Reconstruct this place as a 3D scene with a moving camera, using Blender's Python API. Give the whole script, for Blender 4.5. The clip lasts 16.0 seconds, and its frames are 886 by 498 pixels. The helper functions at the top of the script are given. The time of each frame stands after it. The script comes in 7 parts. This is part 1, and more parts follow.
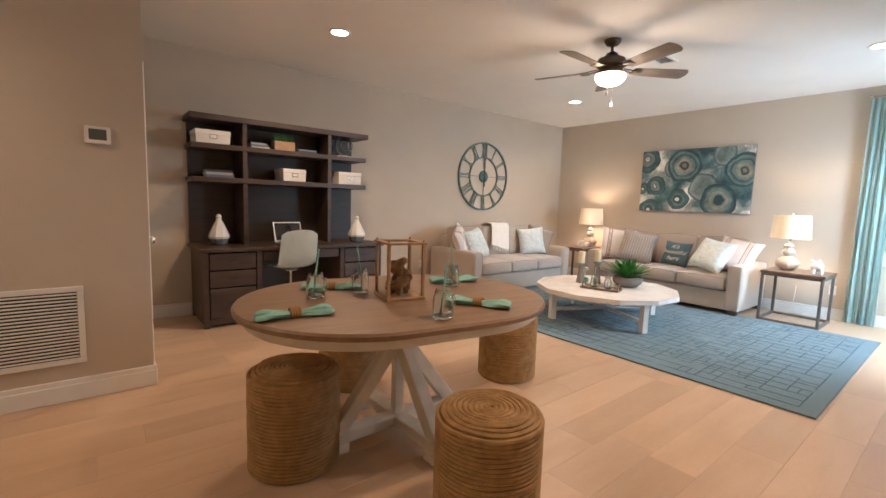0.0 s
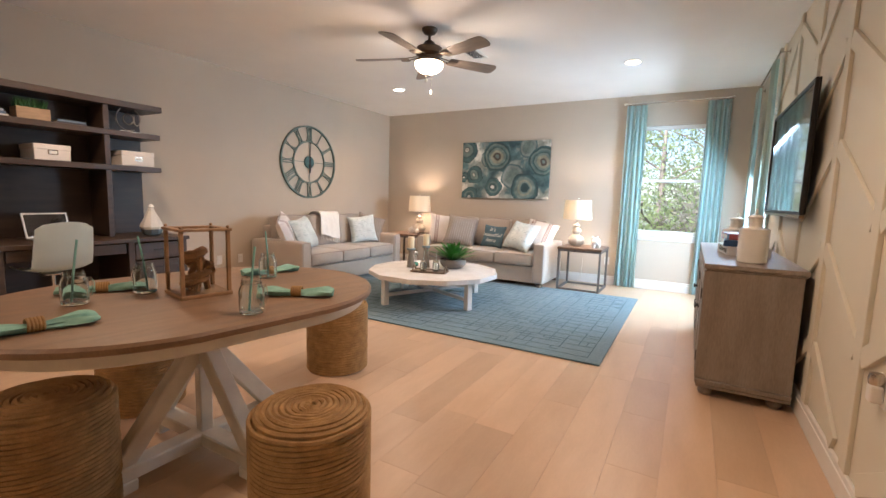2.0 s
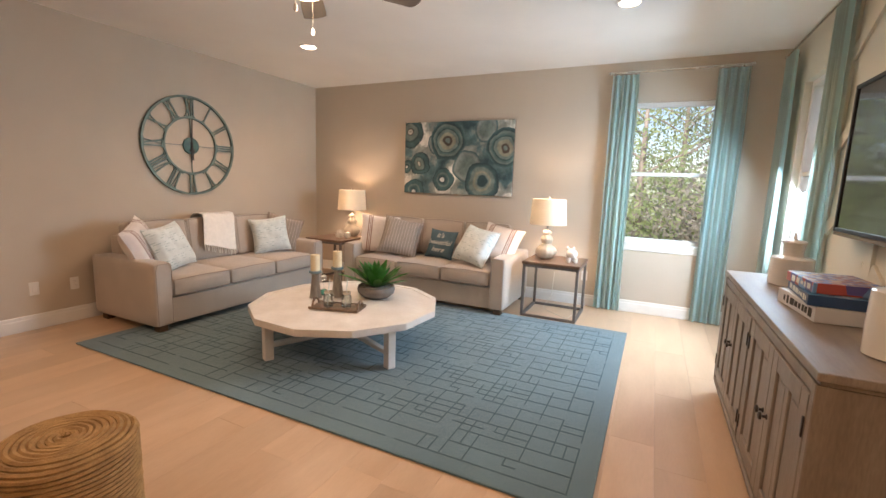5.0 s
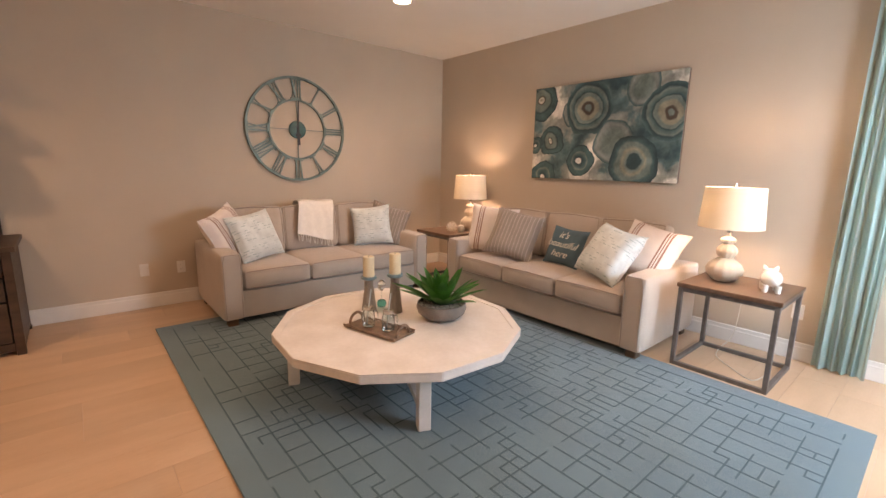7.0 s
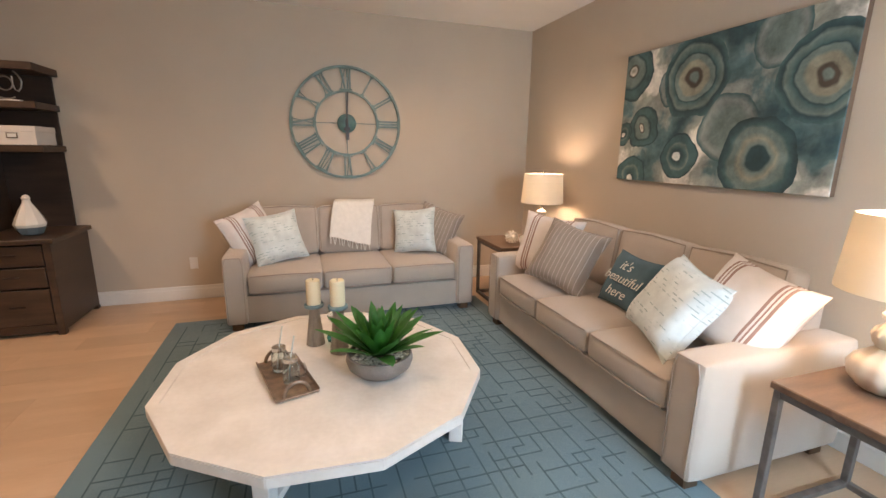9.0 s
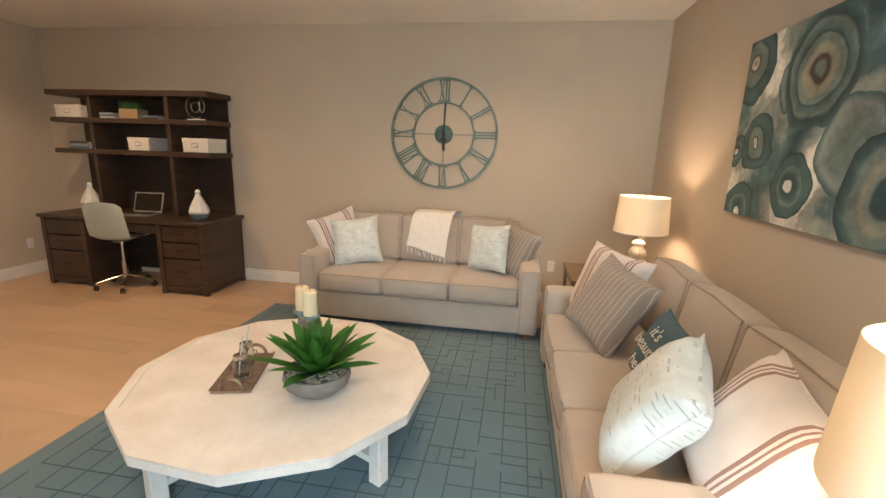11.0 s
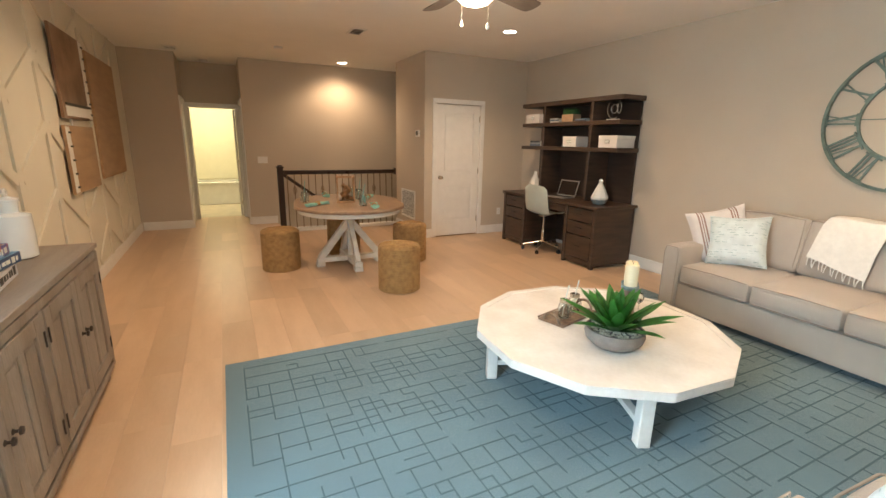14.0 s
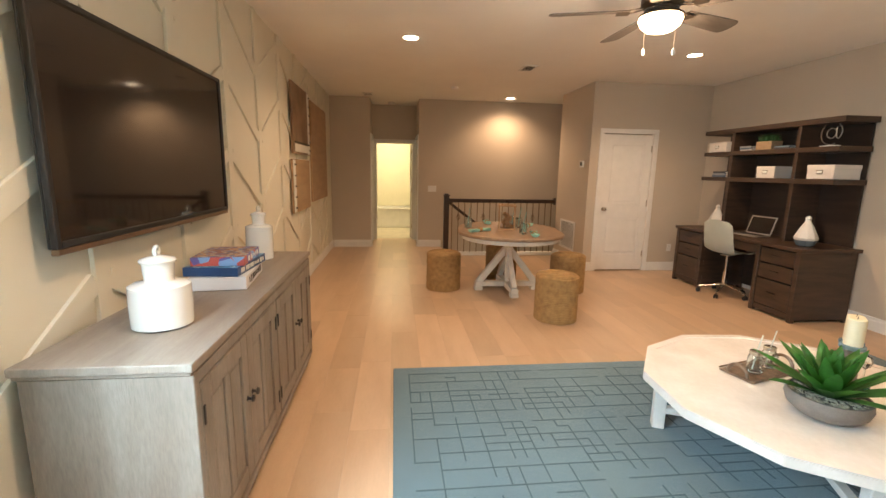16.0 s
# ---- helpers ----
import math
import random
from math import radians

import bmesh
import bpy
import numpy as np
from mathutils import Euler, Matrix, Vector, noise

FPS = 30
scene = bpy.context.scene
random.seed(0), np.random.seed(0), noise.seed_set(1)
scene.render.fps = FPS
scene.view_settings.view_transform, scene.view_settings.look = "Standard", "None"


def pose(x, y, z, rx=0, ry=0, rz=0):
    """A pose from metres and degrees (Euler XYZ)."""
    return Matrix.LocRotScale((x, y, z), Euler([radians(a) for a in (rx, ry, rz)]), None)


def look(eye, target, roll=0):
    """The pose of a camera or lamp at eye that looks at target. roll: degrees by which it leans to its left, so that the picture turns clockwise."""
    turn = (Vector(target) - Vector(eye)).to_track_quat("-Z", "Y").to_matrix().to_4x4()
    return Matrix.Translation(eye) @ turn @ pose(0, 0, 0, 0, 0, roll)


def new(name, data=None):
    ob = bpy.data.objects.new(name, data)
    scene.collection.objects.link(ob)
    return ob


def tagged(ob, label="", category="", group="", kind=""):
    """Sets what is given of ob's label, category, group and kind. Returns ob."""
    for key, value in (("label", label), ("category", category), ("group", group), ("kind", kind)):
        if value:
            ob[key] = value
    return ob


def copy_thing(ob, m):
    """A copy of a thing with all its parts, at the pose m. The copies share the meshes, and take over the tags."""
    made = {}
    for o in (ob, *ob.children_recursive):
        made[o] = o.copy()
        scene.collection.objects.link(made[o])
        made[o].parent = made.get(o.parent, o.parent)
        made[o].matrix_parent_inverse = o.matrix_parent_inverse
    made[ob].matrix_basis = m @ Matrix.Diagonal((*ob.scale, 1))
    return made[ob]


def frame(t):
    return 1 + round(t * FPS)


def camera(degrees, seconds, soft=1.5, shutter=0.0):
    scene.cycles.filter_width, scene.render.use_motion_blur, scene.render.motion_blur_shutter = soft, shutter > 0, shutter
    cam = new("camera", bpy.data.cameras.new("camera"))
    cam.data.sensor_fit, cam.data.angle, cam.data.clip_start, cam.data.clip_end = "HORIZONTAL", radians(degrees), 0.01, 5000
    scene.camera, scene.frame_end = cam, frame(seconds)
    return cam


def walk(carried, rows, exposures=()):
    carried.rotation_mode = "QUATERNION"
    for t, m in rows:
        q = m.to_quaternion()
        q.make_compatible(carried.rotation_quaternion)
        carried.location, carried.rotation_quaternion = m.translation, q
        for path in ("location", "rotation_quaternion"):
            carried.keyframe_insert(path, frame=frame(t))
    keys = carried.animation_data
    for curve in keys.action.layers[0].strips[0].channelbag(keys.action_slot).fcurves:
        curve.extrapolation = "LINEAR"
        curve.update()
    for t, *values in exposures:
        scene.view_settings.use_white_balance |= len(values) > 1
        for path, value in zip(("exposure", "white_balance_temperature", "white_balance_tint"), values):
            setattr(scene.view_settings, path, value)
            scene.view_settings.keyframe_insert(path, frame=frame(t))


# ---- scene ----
cam = camera(91.0, 16.0)
METRES, EYE, TILT, LEAN, TURN = 8.0, 1.5, 0.0, 0.0, -38.1
PATH = [
    (0, (1.206, 0.872, 1.27), (2.458, 2.417, 1.058), 1.9),
    (0.5, (1.202, 0.88, 1.236), (2.605, 2.292, 1.048), 1.8),
    (1, (1.212, 0.874, 1.235), (2.751, 2.134, 1.042), 1.7),
    (1.5, (1.232, 0.869, 1.228), (2.88, 1.983, 1.015), 1.6),
    (2, (1.334, 0.892, 1.22), (3.063, 1.871, 0.99), 1.7),
    (2.5, (1.525, 0.972, 1.235), (3.317, 1.827, 0.99), 1.9),
    (3, (1.771, 1.057, 1.245), (3.611, 1.8, 0.996), 1.8),
    (5.5, (3.23, 1.327, 1.388), (4.957, 2.282, 1.063), 1.8),
    (6, (3.557, 1.369, 1.363), (5.169, 2.505, 1.03), 1.7),
    (6.5, (3.919, 1.326, 1.377), (5.367, 2.656, 1.01), 1.6),
    (7, (4.257, 1.321, 1.355), (5.534, 2.814, 0.982), 1.2),
    (7.5, (4.598, 1.397, 1.391), (5.73, 2.999, 1.003), 1.3),
    (8, (4.97, 1.403, 1.394), (5.934, 3.108, 0.99), 1.2),
    (10.5, (6.685, 1.53, 1.536), (6.658, 3.478, 1.083), 1.4),
    (11, (6.943, 1.568, 1.547), (6.635, 3.495, 1.108), 1.9),
    (11.5, (7.113, 1.629, 1.57), (6.486, 3.475, 1.123), 1.5),
    (12, (7.257, 1.79, 1.508), (6.299, 3.494, 1.083), 1.7),
    (12.5, (7.381, 1.825, 1.528), (6.141, 3.33, 1.081), 1.8),
    (13, (7.462, 1.718, 1.576), (6.014, 3.011, 1.094), 1.3),
    (13.5, (7.554, 1.575, 1.55), (5.948, 2.664, 1.064), 1.4),
    (14, (7.648, 1.513, 1.478), (5.91, 2.38, 1.001), 1.1),
    (14.5, (7.688, 1.469, 1.457), (5.866, 2.151, 0.994), 1.0),
    (15, (7.698, 1.448, 1.443), (5.818, 1.964, 0.995), 1.1),
    (15.5, (7.709, 1.424, 1.449), (5.784, 1.778, 1.041), 1.1),
    (16, (7.702, 1.409, 1.461), (5.746, 1.63, 1.107), 1.1),
]
EXPOSURES = [(0, 0.72, 5750, 15), (1, 0.74, 5750, 17), (3, 0.61, 5700, 16), (5.5, 0.32, 6550, 24), (6.5, 0.24, 6750, 30), (7, 0.26, 7050, 30), (8, 0.32, 6550, 21), (10.5, 0.40, 6200, 17), (11, 0.40, 6750, 14), (12, 0.50, 5850, 12), (13, 0.67, 5500, 12), (13.5, 0.74, 5850, 8), (14.5, 0.84, 6400, 12), (16, 0.80, 6600, 14)]
walk(cam, [(t, look(eye, target, roll)) for t, eye, target, roll in PATH], EXPOSURES)
# ---- exposure, world, sun and lamps ----
def put_lamp(name, kind, where, aim, energy, color, **more):
    data = bpy.data.lights.new(name, kind)
    data.energy, data.color = energy, color
    for key, value in more.items():
        if key == "size":
            data.size = value
        elif key == "size_y":
            data.shape, data.size_y = "RECTANGLE", value
        elif key == "radius":
            data.shadow_soft_size = value
        elif key == "angle":
            data.angle = value
        elif key == "spot":
            data.spot_size, data.spot_blend = radians(value), 0.7
    ob = new(name, data)
    ob.matrix_world = look(where, aim)
    return ob


WARM, LAMP_WARM, DAY = (1.0, 0.68, 0.41), (1.0, 0.74, 0.50), (0.62, 0.86, 1.0)
CEIL = 2.75
X0, X1, Y0, Y1 = -0.64, 8.24, 0.24, 6.06
CANS = [(6.61, 4.68), (6.60, 1.58), (3.00, 4.65), (3.10, 1.57), (-0.22, 3.46)]
FAN = (4.87, 3.10)
LAMPS = [(7.72, 2.31), (7.93, 5.13)]

world = bpy.data.worlds.new("sky")
scene.world = world
world.use_nodes = True
wn = world.node_tree
sky = wn.nodes.new("ShaderNodeTexSky")
sky.sky_type, sky.sun_disc = "NISHITA", False
sky.sun_elevation, sky.sun_rotation = radians(38), radians(281)
wn.links.new(sky.outputs[0], wn.nodes["Background"].inputs["Color"])
wn.nodes["Background"].inputs["Strength"].default_value = 0.15
put_lamp("sun", "SUN", (0, 0, 20), (5, -1, 16), 5.0, (1, 0.95, 0.85), angle=radians(10))
for cx, cy in CANS:
    put_lamp("downlight", "SPOT", (cx, cy, CEIL - 0.03), (cx, cy, 0), 64 if cx < 0 else 62, WARM, radius=0.16 if cx < 0 else 0.07, spot=150)
put_lamp("fan_bulb", "POINT", (*FAN, 2.27), (*FAN, 0), 12, LAMP_WARM, radius=0.14)
for lx, ly in LAMPS:
    put_lamp("lamp_bulb", "POINT", (lx, ly, 1.10), (lx, ly, 0), 11, LAMP_WARM, radius=0.05)
put_lamp("bath_light", "AREA", (-3.2, 1.3, 2.6), (-3.2, 1.3, 0), 28, (1.0, 0.86, 0.55), size=0.8)
put_lamp("window_south_daylight", "AREA", (7.2, 0.22, 1.52), (7.0, 3.2, -0.6), 60, DAY, size=0.86, size_y=1.3)


# ---- materials ----
def mat(name, base, rough=0.6, metal=0.0, vary=0.12, scale=6.0, fine=0.0, fscale=200.0, bump=0.0, bscale=300.0,
        stretch=(1, 1, 1), coat=0.0, dark=None, sheen=0.0, rnd=0.0):
    """A surface with broad variation, fine grain and relief; dark: a second colour for the stains or grain."""
    m = bpy.data.materials.new(name)
    m.use_nodes = True
    t, n = m.node_tree, m.node_tree.nodes
    b = n["Principled BSDF"]
    b.inputs["Metallic"].default_value = metal
    b.inputs["Coat Weight"].default_value = coat
    b.inputs["Sheen Weight"].default_value = sheen
    tc, mp = n.new("ShaderNodeTexCoord"), n.new("ShaderNodeMapping")
    mp.inputs["Scale"].default_value = stretch
    t.links.new(tc.outputs["Object"], mp.inputs["Vector"])
    vec = mp.outputs[0]
    if rnd:
        oi, mul, add = n.new("ShaderNodeObjectInfo"), n.new("ShaderNodeMath"), n.new("ShaderNodeVectorMath")
        mul.operation, mul.inputs[1].default_value = "MULTIPLY", 37.0
        t.links.new(oi.outputs["Random"], mul.inputs[0])
        t.links.new(mp.outputs[0], add.inputs[0])
        t.links.new(mul.outputs[0], add.inputs[1])
        vec = add.outputs[0]
    n1 = n.new("ShaderNodeTexNoise")
    n1.inputs["Scale"].default_value, n1.inputs["Detail"].default_value = scale, 4
    t.links.new(vec, n1.inputs["Vector"])
    ramp = n.new("ShaderNodeValToRGB")
    lo = dark if dark else tuple(c * (1 - vary) for c in base)
    hi = base if dark else tuple(min(1, c * (1 + vary)) for c in base)
    ramp.color_ramp.elements[0].position, ramp.color_ramp.elements[1].position = 0.32, 0.68
    ramp.color_ramp.elements[0].color, ramp.color_ramp.elements[1].color = (*lo, 1), (*hi, 1)
    t.links.new(n1.outputs["Fac"], ramp.inputs["Fac"])
    col = ramp.outputs["Color"]
    n2 = n.new("ShaderNodeTexNoise")
    n2.inputs["Scale"].default_value, n2.inputs["Detail"].default_value = fscale, 2
    t.links.new(vec, n2.inputs["Vector"])
    if fine:
        hs, mr = n.new("ShaderNodeHueSaturation"), n.new("ShaderNodeMapRange")
        mr.inputs["To Min"].default_value, mr.inputs["To Max"].default_value = 1 - fine, 1 + fine
        t.links.new(n2.outputs["Fac"], mr.inputs["Value"])
        t.links.new(mr.outputs[0], hs.inputs["Value"])
        t.links.new(col, hs.inputs["Color"])
        col = hs.outputs["Color"]
    if rnd:
        hs, mr = n.new("ShaderNodeHueSaturation"), n.new("ShaderNodeMapRange")
        mr.inputs["To Min"].default_value, mr.inputs["To Max"].default_value = 1 - rnd, 1 + rnd
        t.links.new(oi.outputs["Random"], mr.inputs["Value"])
        t.links.new(mr.outputs[0], hs.inputs["Value"])
        t.links.new(col, hs.inputs["Color"])
        col = hs.outputs["Color"]
    t.links.new(col, b.inputs["Base Color"])
    mr = n.new("ShaderNodeMapRange")
    mr.inputs["To Min"].default_value, mr.inputs["To Max"].default_value = max(0.02, rough - 0.08), min(1, rough + 0.08)
    t.links.new(n1.outputs["Fac"], mr.inputs["Value"])
    t.links.new(mr.outputs[0], b.inputs["Roughness"])
    if bump:
        n3, bp = n.new("ShaderNodeTexNoise"), n.new("ShaderNodeBump")
        n3.inputs["Scale"].default_value = bscale
        bp.inputs["Strength"].default_value, bp.inputs["Distance"].default_value = bump, 0.003
        t.links.new(vec, n3.inputs["Vector"])
        t.links.new(n3.outputs["Fac"], bp.inputs["Height"])
        t.links.new(bp.outputs[0], b.inputs["Normal"])
    return m


def glow(name, color, strength):
    m = bpy.data.materials.new(name)
    m.use_nodes = True
    b = m.node_tree.nodes["Principled BSDF"]
    b.inputs["Base Color"].default_value = (0.8, 0.8, 0.8, 1)
    b.inputs["Emission Color"].default_value, b.inputs["Emission Strength"].default_value = (*color, 1), strength
    return m


def see_through(name, color=(0.9, 0.95, 0.95), rough=0.02, ior=1.45, weight=1.0):
    m = bpy.data.materials.new(name)
    m.use_nodes = True
    b = m.node_tree.nodes["Principled BSDF"]
    b.inputs["Base Color"].default_value = (*color, 1)
    b.inputs["Roughness"].default_value, b.inputs["IOR"].default_value = rough, ior
    b.inputs["Transmission Weight"].default_value = weight
    return m


def striped(name, base, line, axis, period, lines, rough=0.9):
    """Woven cloth with thin stripes across one axis; lines: (start, end) within one period, in metres."""
    m = mat(name, base, rough, vary=0.05, scale=12, fine=0.08, fscale=900, bump=0.4, bscale=900, sheen=0.2)
    t, n = m.node_tree, m.node_tree.nodes
    b = n["Principled BSDF"]
    src = b.inputs["Base Color"].links[0].from_socket
    tc, sp = n.new("ShaderNodeTexCoord"), n.new("ShaderNodeSeparateXYZ")
    t.links.new(tc.outputs["Object"], sp.inputs[0])
    off, mod = n.new("ShaderNodeMath"), n.new("ShaderNodeMath")
    off.operation, off.inputs[1].default_value = "ADD", 10 * period
    mod.operation, mod.inputs[1].default_value = "MODULO", period
    t.links.new(sp.outputs[axis], off.inputs[0])
    t.links.new(off.outputs[0], mod.inputs[0])
    for a, z in lines:
        cmp_, mix = n.new("ShaderNodeMath"), n.new("ShaderNodeMix")
        cmp_.operation = "COMPARE"
        cmp_.inputs[1].default_value, cmp_.inputs[2].default_value = (a + z) / 2, (z - a) / 2
        t.links.new(mod.outputs[0], cmp_.inputs[0])
        mix.data_type = "RGBA"
        t.links.new(cmp_.outputs[0], mix.inputs["Factor"])
        t.links.new(src, mix.inputs["A"])
        mix.inputs["B"].default_value = (*line, 1)
        src = mix.outputs["Result"]
    t.links.new(src, b.inputs["Base Color"])
    return m


M = {}
M["wall"] = mat("beige_wall_paint", (0.54, 0.46, 0.365), 0.75, vary=0.03, scale=1.5, fine=0.02, fscale=120, bump=0.25, bscale=220)
M["accent"] = mat("cream_wall_paint", (0.68, 0.64, 0.53), 0.6, vary=0.03, scale=2, bump=0.15, bscale=200)
M["ceiling"] = mat("ceiling_paint", (0.86, 0.83, 0.78), 0.9, vary=0.02, scale=2, bump=0.5, bscale=140)
M["white"] = mat("white_trim_paint", (0.78, 0.76, 0.72), 0.4, vary=0.03, scale=8, bump=0.05)
M["oak"] = mat("pale_oak_plank", (0.61, 0.43, 0.285), 0.33, scale=2.0, stretch=(1, 4, 1), dark=(0.545, 0.37, 0.235), fine=0.05, fscale=24, bump=0.05, bscale=60, rnd=0.09)
M["gap"] = mat("plank_joint", (0.50, 0.345, 0.22), 0.9)
M["espresso"] = mat("espresso_wood", (0.075, 0.045, 0.028), 0.42, scale=3, stretch=(1, 1, 8), dark=(0.04, 0.024, 0.015), fine=0.25, fscale=40, bump=0.15, bscale=90)
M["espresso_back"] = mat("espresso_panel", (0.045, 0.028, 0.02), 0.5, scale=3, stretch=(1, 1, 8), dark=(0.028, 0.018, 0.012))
M["tabletop"] = mat("weathered_brown_wood", (0.30, 0.19, 0.115), 0.42, scale=2.5, stretch=(1, 9, 1), dark=(0.20, 0.125, 0.075), fine=0.2, fscale=40, bump=0.12, bscale=80)
M["cream"] = mat("distressed_cream_paint", (0.74, 0.69, 0.60), 0.55, vary=0.08, scale=9, fine=0.05, bump=0.1)
M["rope"] = mat("seagrass_rope", (0.45, 0.275, 0.11), 0.85, scale=20, dark=(0.30, 0.175, 0.068), fine=0.35, fscale=260, bump=0.8, bscale=260)
M["sofa"] = mat("beige_linen_upholstery", (0.50, 0.425, 0.355), 0.95, vary=0.05, scale=5, fine=0.1, fscale=600, bump=0.5, bscale=700, sheen=0.3)
M["sofa_back"] = mat("taupe_cushion_cloth", (0.37, 0.295, 0.235), 0.95, vary=0.05, scale=8, fine=0.1, fscale=600, bump=0.5, bscale=700, sheen=0.3)
M["piping"] = mat("piping_cloth", (0.36, 0.30, 0.25), 0.9)
M["foot"] = mat("dark_wood_foot", (0.11, 0.065, 0.035), 0.5)
M["whitewash"] = mat("whitewashed_mango_wood", (0.84, 0.80, 0.75), 0.5, scale=5, dark=(0.72, 0.67, 0.61), fine=0.05, fscale=40, bump=0.2, bscale=70)
M["console"] = mat("grey_washed_wood", (0.285, 0.243, 0.205), 0.5, scale=3.5, stretch=(2, 2, 0.4), dark=(0.195, 0.155, 0.122), fine=0.25, fscale=60, bump=0.2, bscale=90)
M["console_top"] = mat("grey_washed_top", (0.31, 0.26, 0.215), 0.45, scale=3.5, stretch=(0.4, 4, 1), dark=(0.21, 0.17, 0.14), fine=0.25, fscale=60, bump=0.2, bscale=90)
M["iron"] = mat("dark_bronze_iron", (0.055, 0.045, 0.04), 0.4, metal=0.7)
M["grey_iron"] = mat("grey_metal_frame", (0.17, 0.155, 0.145), 0.5, metal=0.4, vary=0.2, scale=20)
M["walnut"] = mat("walnut_top", (0.20, 0.125, 0.08), 0.35, scale=3, stretch=(1, 6, 1), dark=(0.12, 0.07, 0.045), fine=0.2, fscale=40)
M["teal_metal"] = mat("aged_teal_metal", (0.15, 0.20, 0.175), 0.5, metal=0.5, vary=0.25, scale=14, fine=0.2, fscale=90)
M["curtain"] = mat("aqua_satin_curtain", (0.62, 0.78, 0.76), 0.45, vary=0.07, scale=4, stretch=(1, 1, 0.2), fine=0.05, fscale=300, sheen=0.3)
# grey-green sine bands mixed into the aqua, painting the shading of the folds
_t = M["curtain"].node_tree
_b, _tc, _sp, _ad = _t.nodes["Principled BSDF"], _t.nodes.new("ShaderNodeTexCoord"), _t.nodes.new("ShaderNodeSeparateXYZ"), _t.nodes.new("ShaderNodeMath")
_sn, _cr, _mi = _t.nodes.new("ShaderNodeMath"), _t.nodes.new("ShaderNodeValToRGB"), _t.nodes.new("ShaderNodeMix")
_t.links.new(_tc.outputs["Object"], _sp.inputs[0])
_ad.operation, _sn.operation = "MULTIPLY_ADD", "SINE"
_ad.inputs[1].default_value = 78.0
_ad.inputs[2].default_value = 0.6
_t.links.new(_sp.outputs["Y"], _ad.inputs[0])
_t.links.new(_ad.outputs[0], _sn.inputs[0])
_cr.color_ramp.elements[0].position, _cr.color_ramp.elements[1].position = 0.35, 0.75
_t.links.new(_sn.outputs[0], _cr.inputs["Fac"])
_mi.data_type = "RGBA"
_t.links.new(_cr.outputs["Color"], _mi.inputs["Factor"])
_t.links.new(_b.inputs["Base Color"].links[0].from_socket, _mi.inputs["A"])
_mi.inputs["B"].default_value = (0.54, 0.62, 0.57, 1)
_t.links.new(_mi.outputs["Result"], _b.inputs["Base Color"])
_b, _o = _t.nodes["Principled BSDF"], _t.nodes["Material Output"]
_tr, _mx = _t.nodes.new("ShaderNodeBsdfTranslucent"), _t.nodes.new("ShaderNodeMixShader")
_mx.inputs[0].default_value = 0.4
_t.links.new(_b.inputs["Base Color"].links[0].from_socket, _tr.inputs["Color"])
_t.links.new(_b.outputs[0], _mx.inputs[1])
_t.links.new(_tr.outputs[0], _mx.inputs[2])
_t.links.new(_mx.outputs[0], _o.inputs["Surface"])
M["chrome"] = mat("brushed_nickel", (0.62, 0.58, 0.52), 0.25, metal=1.0, vary=0.04)
M["black"] = mat("black_plastic", (0.012, 0.011, 0.010), 0.5)
M["screen"] = mat("television_glass", (0.014, 0.011, 0.010), 0.08, vary=0.01, coat=0.4)
M["ceramic"] = mat("glossy_white_ceramic", (0.80, 0.78, 0.73), 0.2, vary=0.04, coat=0.5)
M["cream_ceramic"] = mat("cream_ceramic_glaze", (0.60, 0.51, 0.40), 0.35, vary=0.06, scale=14)
M["bulb"] = glow("lit_glass_bowl", (1.0, 0.72, 0.40), 9.0)
M["can"] = glow("lit_downlight", (1.0, 0.80, 0.55), 14.0)
M["glass"] = see_through("clear_glass")
M["pane"] = see_through("window_glass", (1, 1, 1), 0.0, 1.05)


# ---- mesh helpers ----
def finish(name, bm, material, smooth=False):
    me = bpy.data.meshes.new(name)
    bmesh.ops.recalc_face_normals(bm, faces=bm.faces)
    bm.to_mesh(me)
    bm.free()
    for m in (material if isinstance(material, (list, tuple)) else [material]):
        me.materials.append(m)
    if smooth:
        for p in me.polygons:
            p.use_smooth = True
        me.set_sharp_from_angle(angle=radians(38))
    return me


def part(name, bm, material, parent, label="", at=None, smooth=False):
    ob = new(name, finish(name, bm, material, smooth))
    ob.parent = parent
    if at is not None:
        ob.matrix_basis = at
    return tagged(ob, label)


def thing(name, x, y, z, label, category, group="", rz=0):
    ob = new(name)
    ob.empty_display_size = 0.1
    ob.matrix_world = pose(x, y, z, 0, 0, rz)
    return tagged(ob, label, category, group)


def solid(name, bm, material, label="", category="", kind="", group="", smooth=False):
    return tagged(new(name, finish(name, bm, material, smooth)), label, category, group, kind)


def box(bm, x0, y0, z0, x1, y1, z1, bevel=0.0, seg=1, m=None):
    vs = bmesh.ops.create_cube(bm, size=1)["verts"]
    bmesh.ops.scale(bm, vec=(x1 - x0, y1 - y0, z1 - z0), verts=vs)
    bmesh.ops.translate(bm, vec=((x0 + x1) / 2, (y0 + y1) / 2, (z0 + z1) / 2), verts=vs)
    if bevel:
        es = list({e for v in vs for e in v.link_edges})
        r = bmesh.ops.bevel(bm, geom=es, offset=bevel, segments=seg, affect="EDGES", profile=0.5)
        vs = list({v for f in r["faces"] for v in f.verts} | {v for v in vs if v.is_valid})
    if m is not None:
        bmesh.ops.transform(bm, matrix=m, verts=vs)
    return vs


def boxes(*items, bevel=0.0, seg=1):
    bm = bmesh.new()
    for it in items:
        box(bm, *it, bevel=bevel, seg=seg)
    return bm


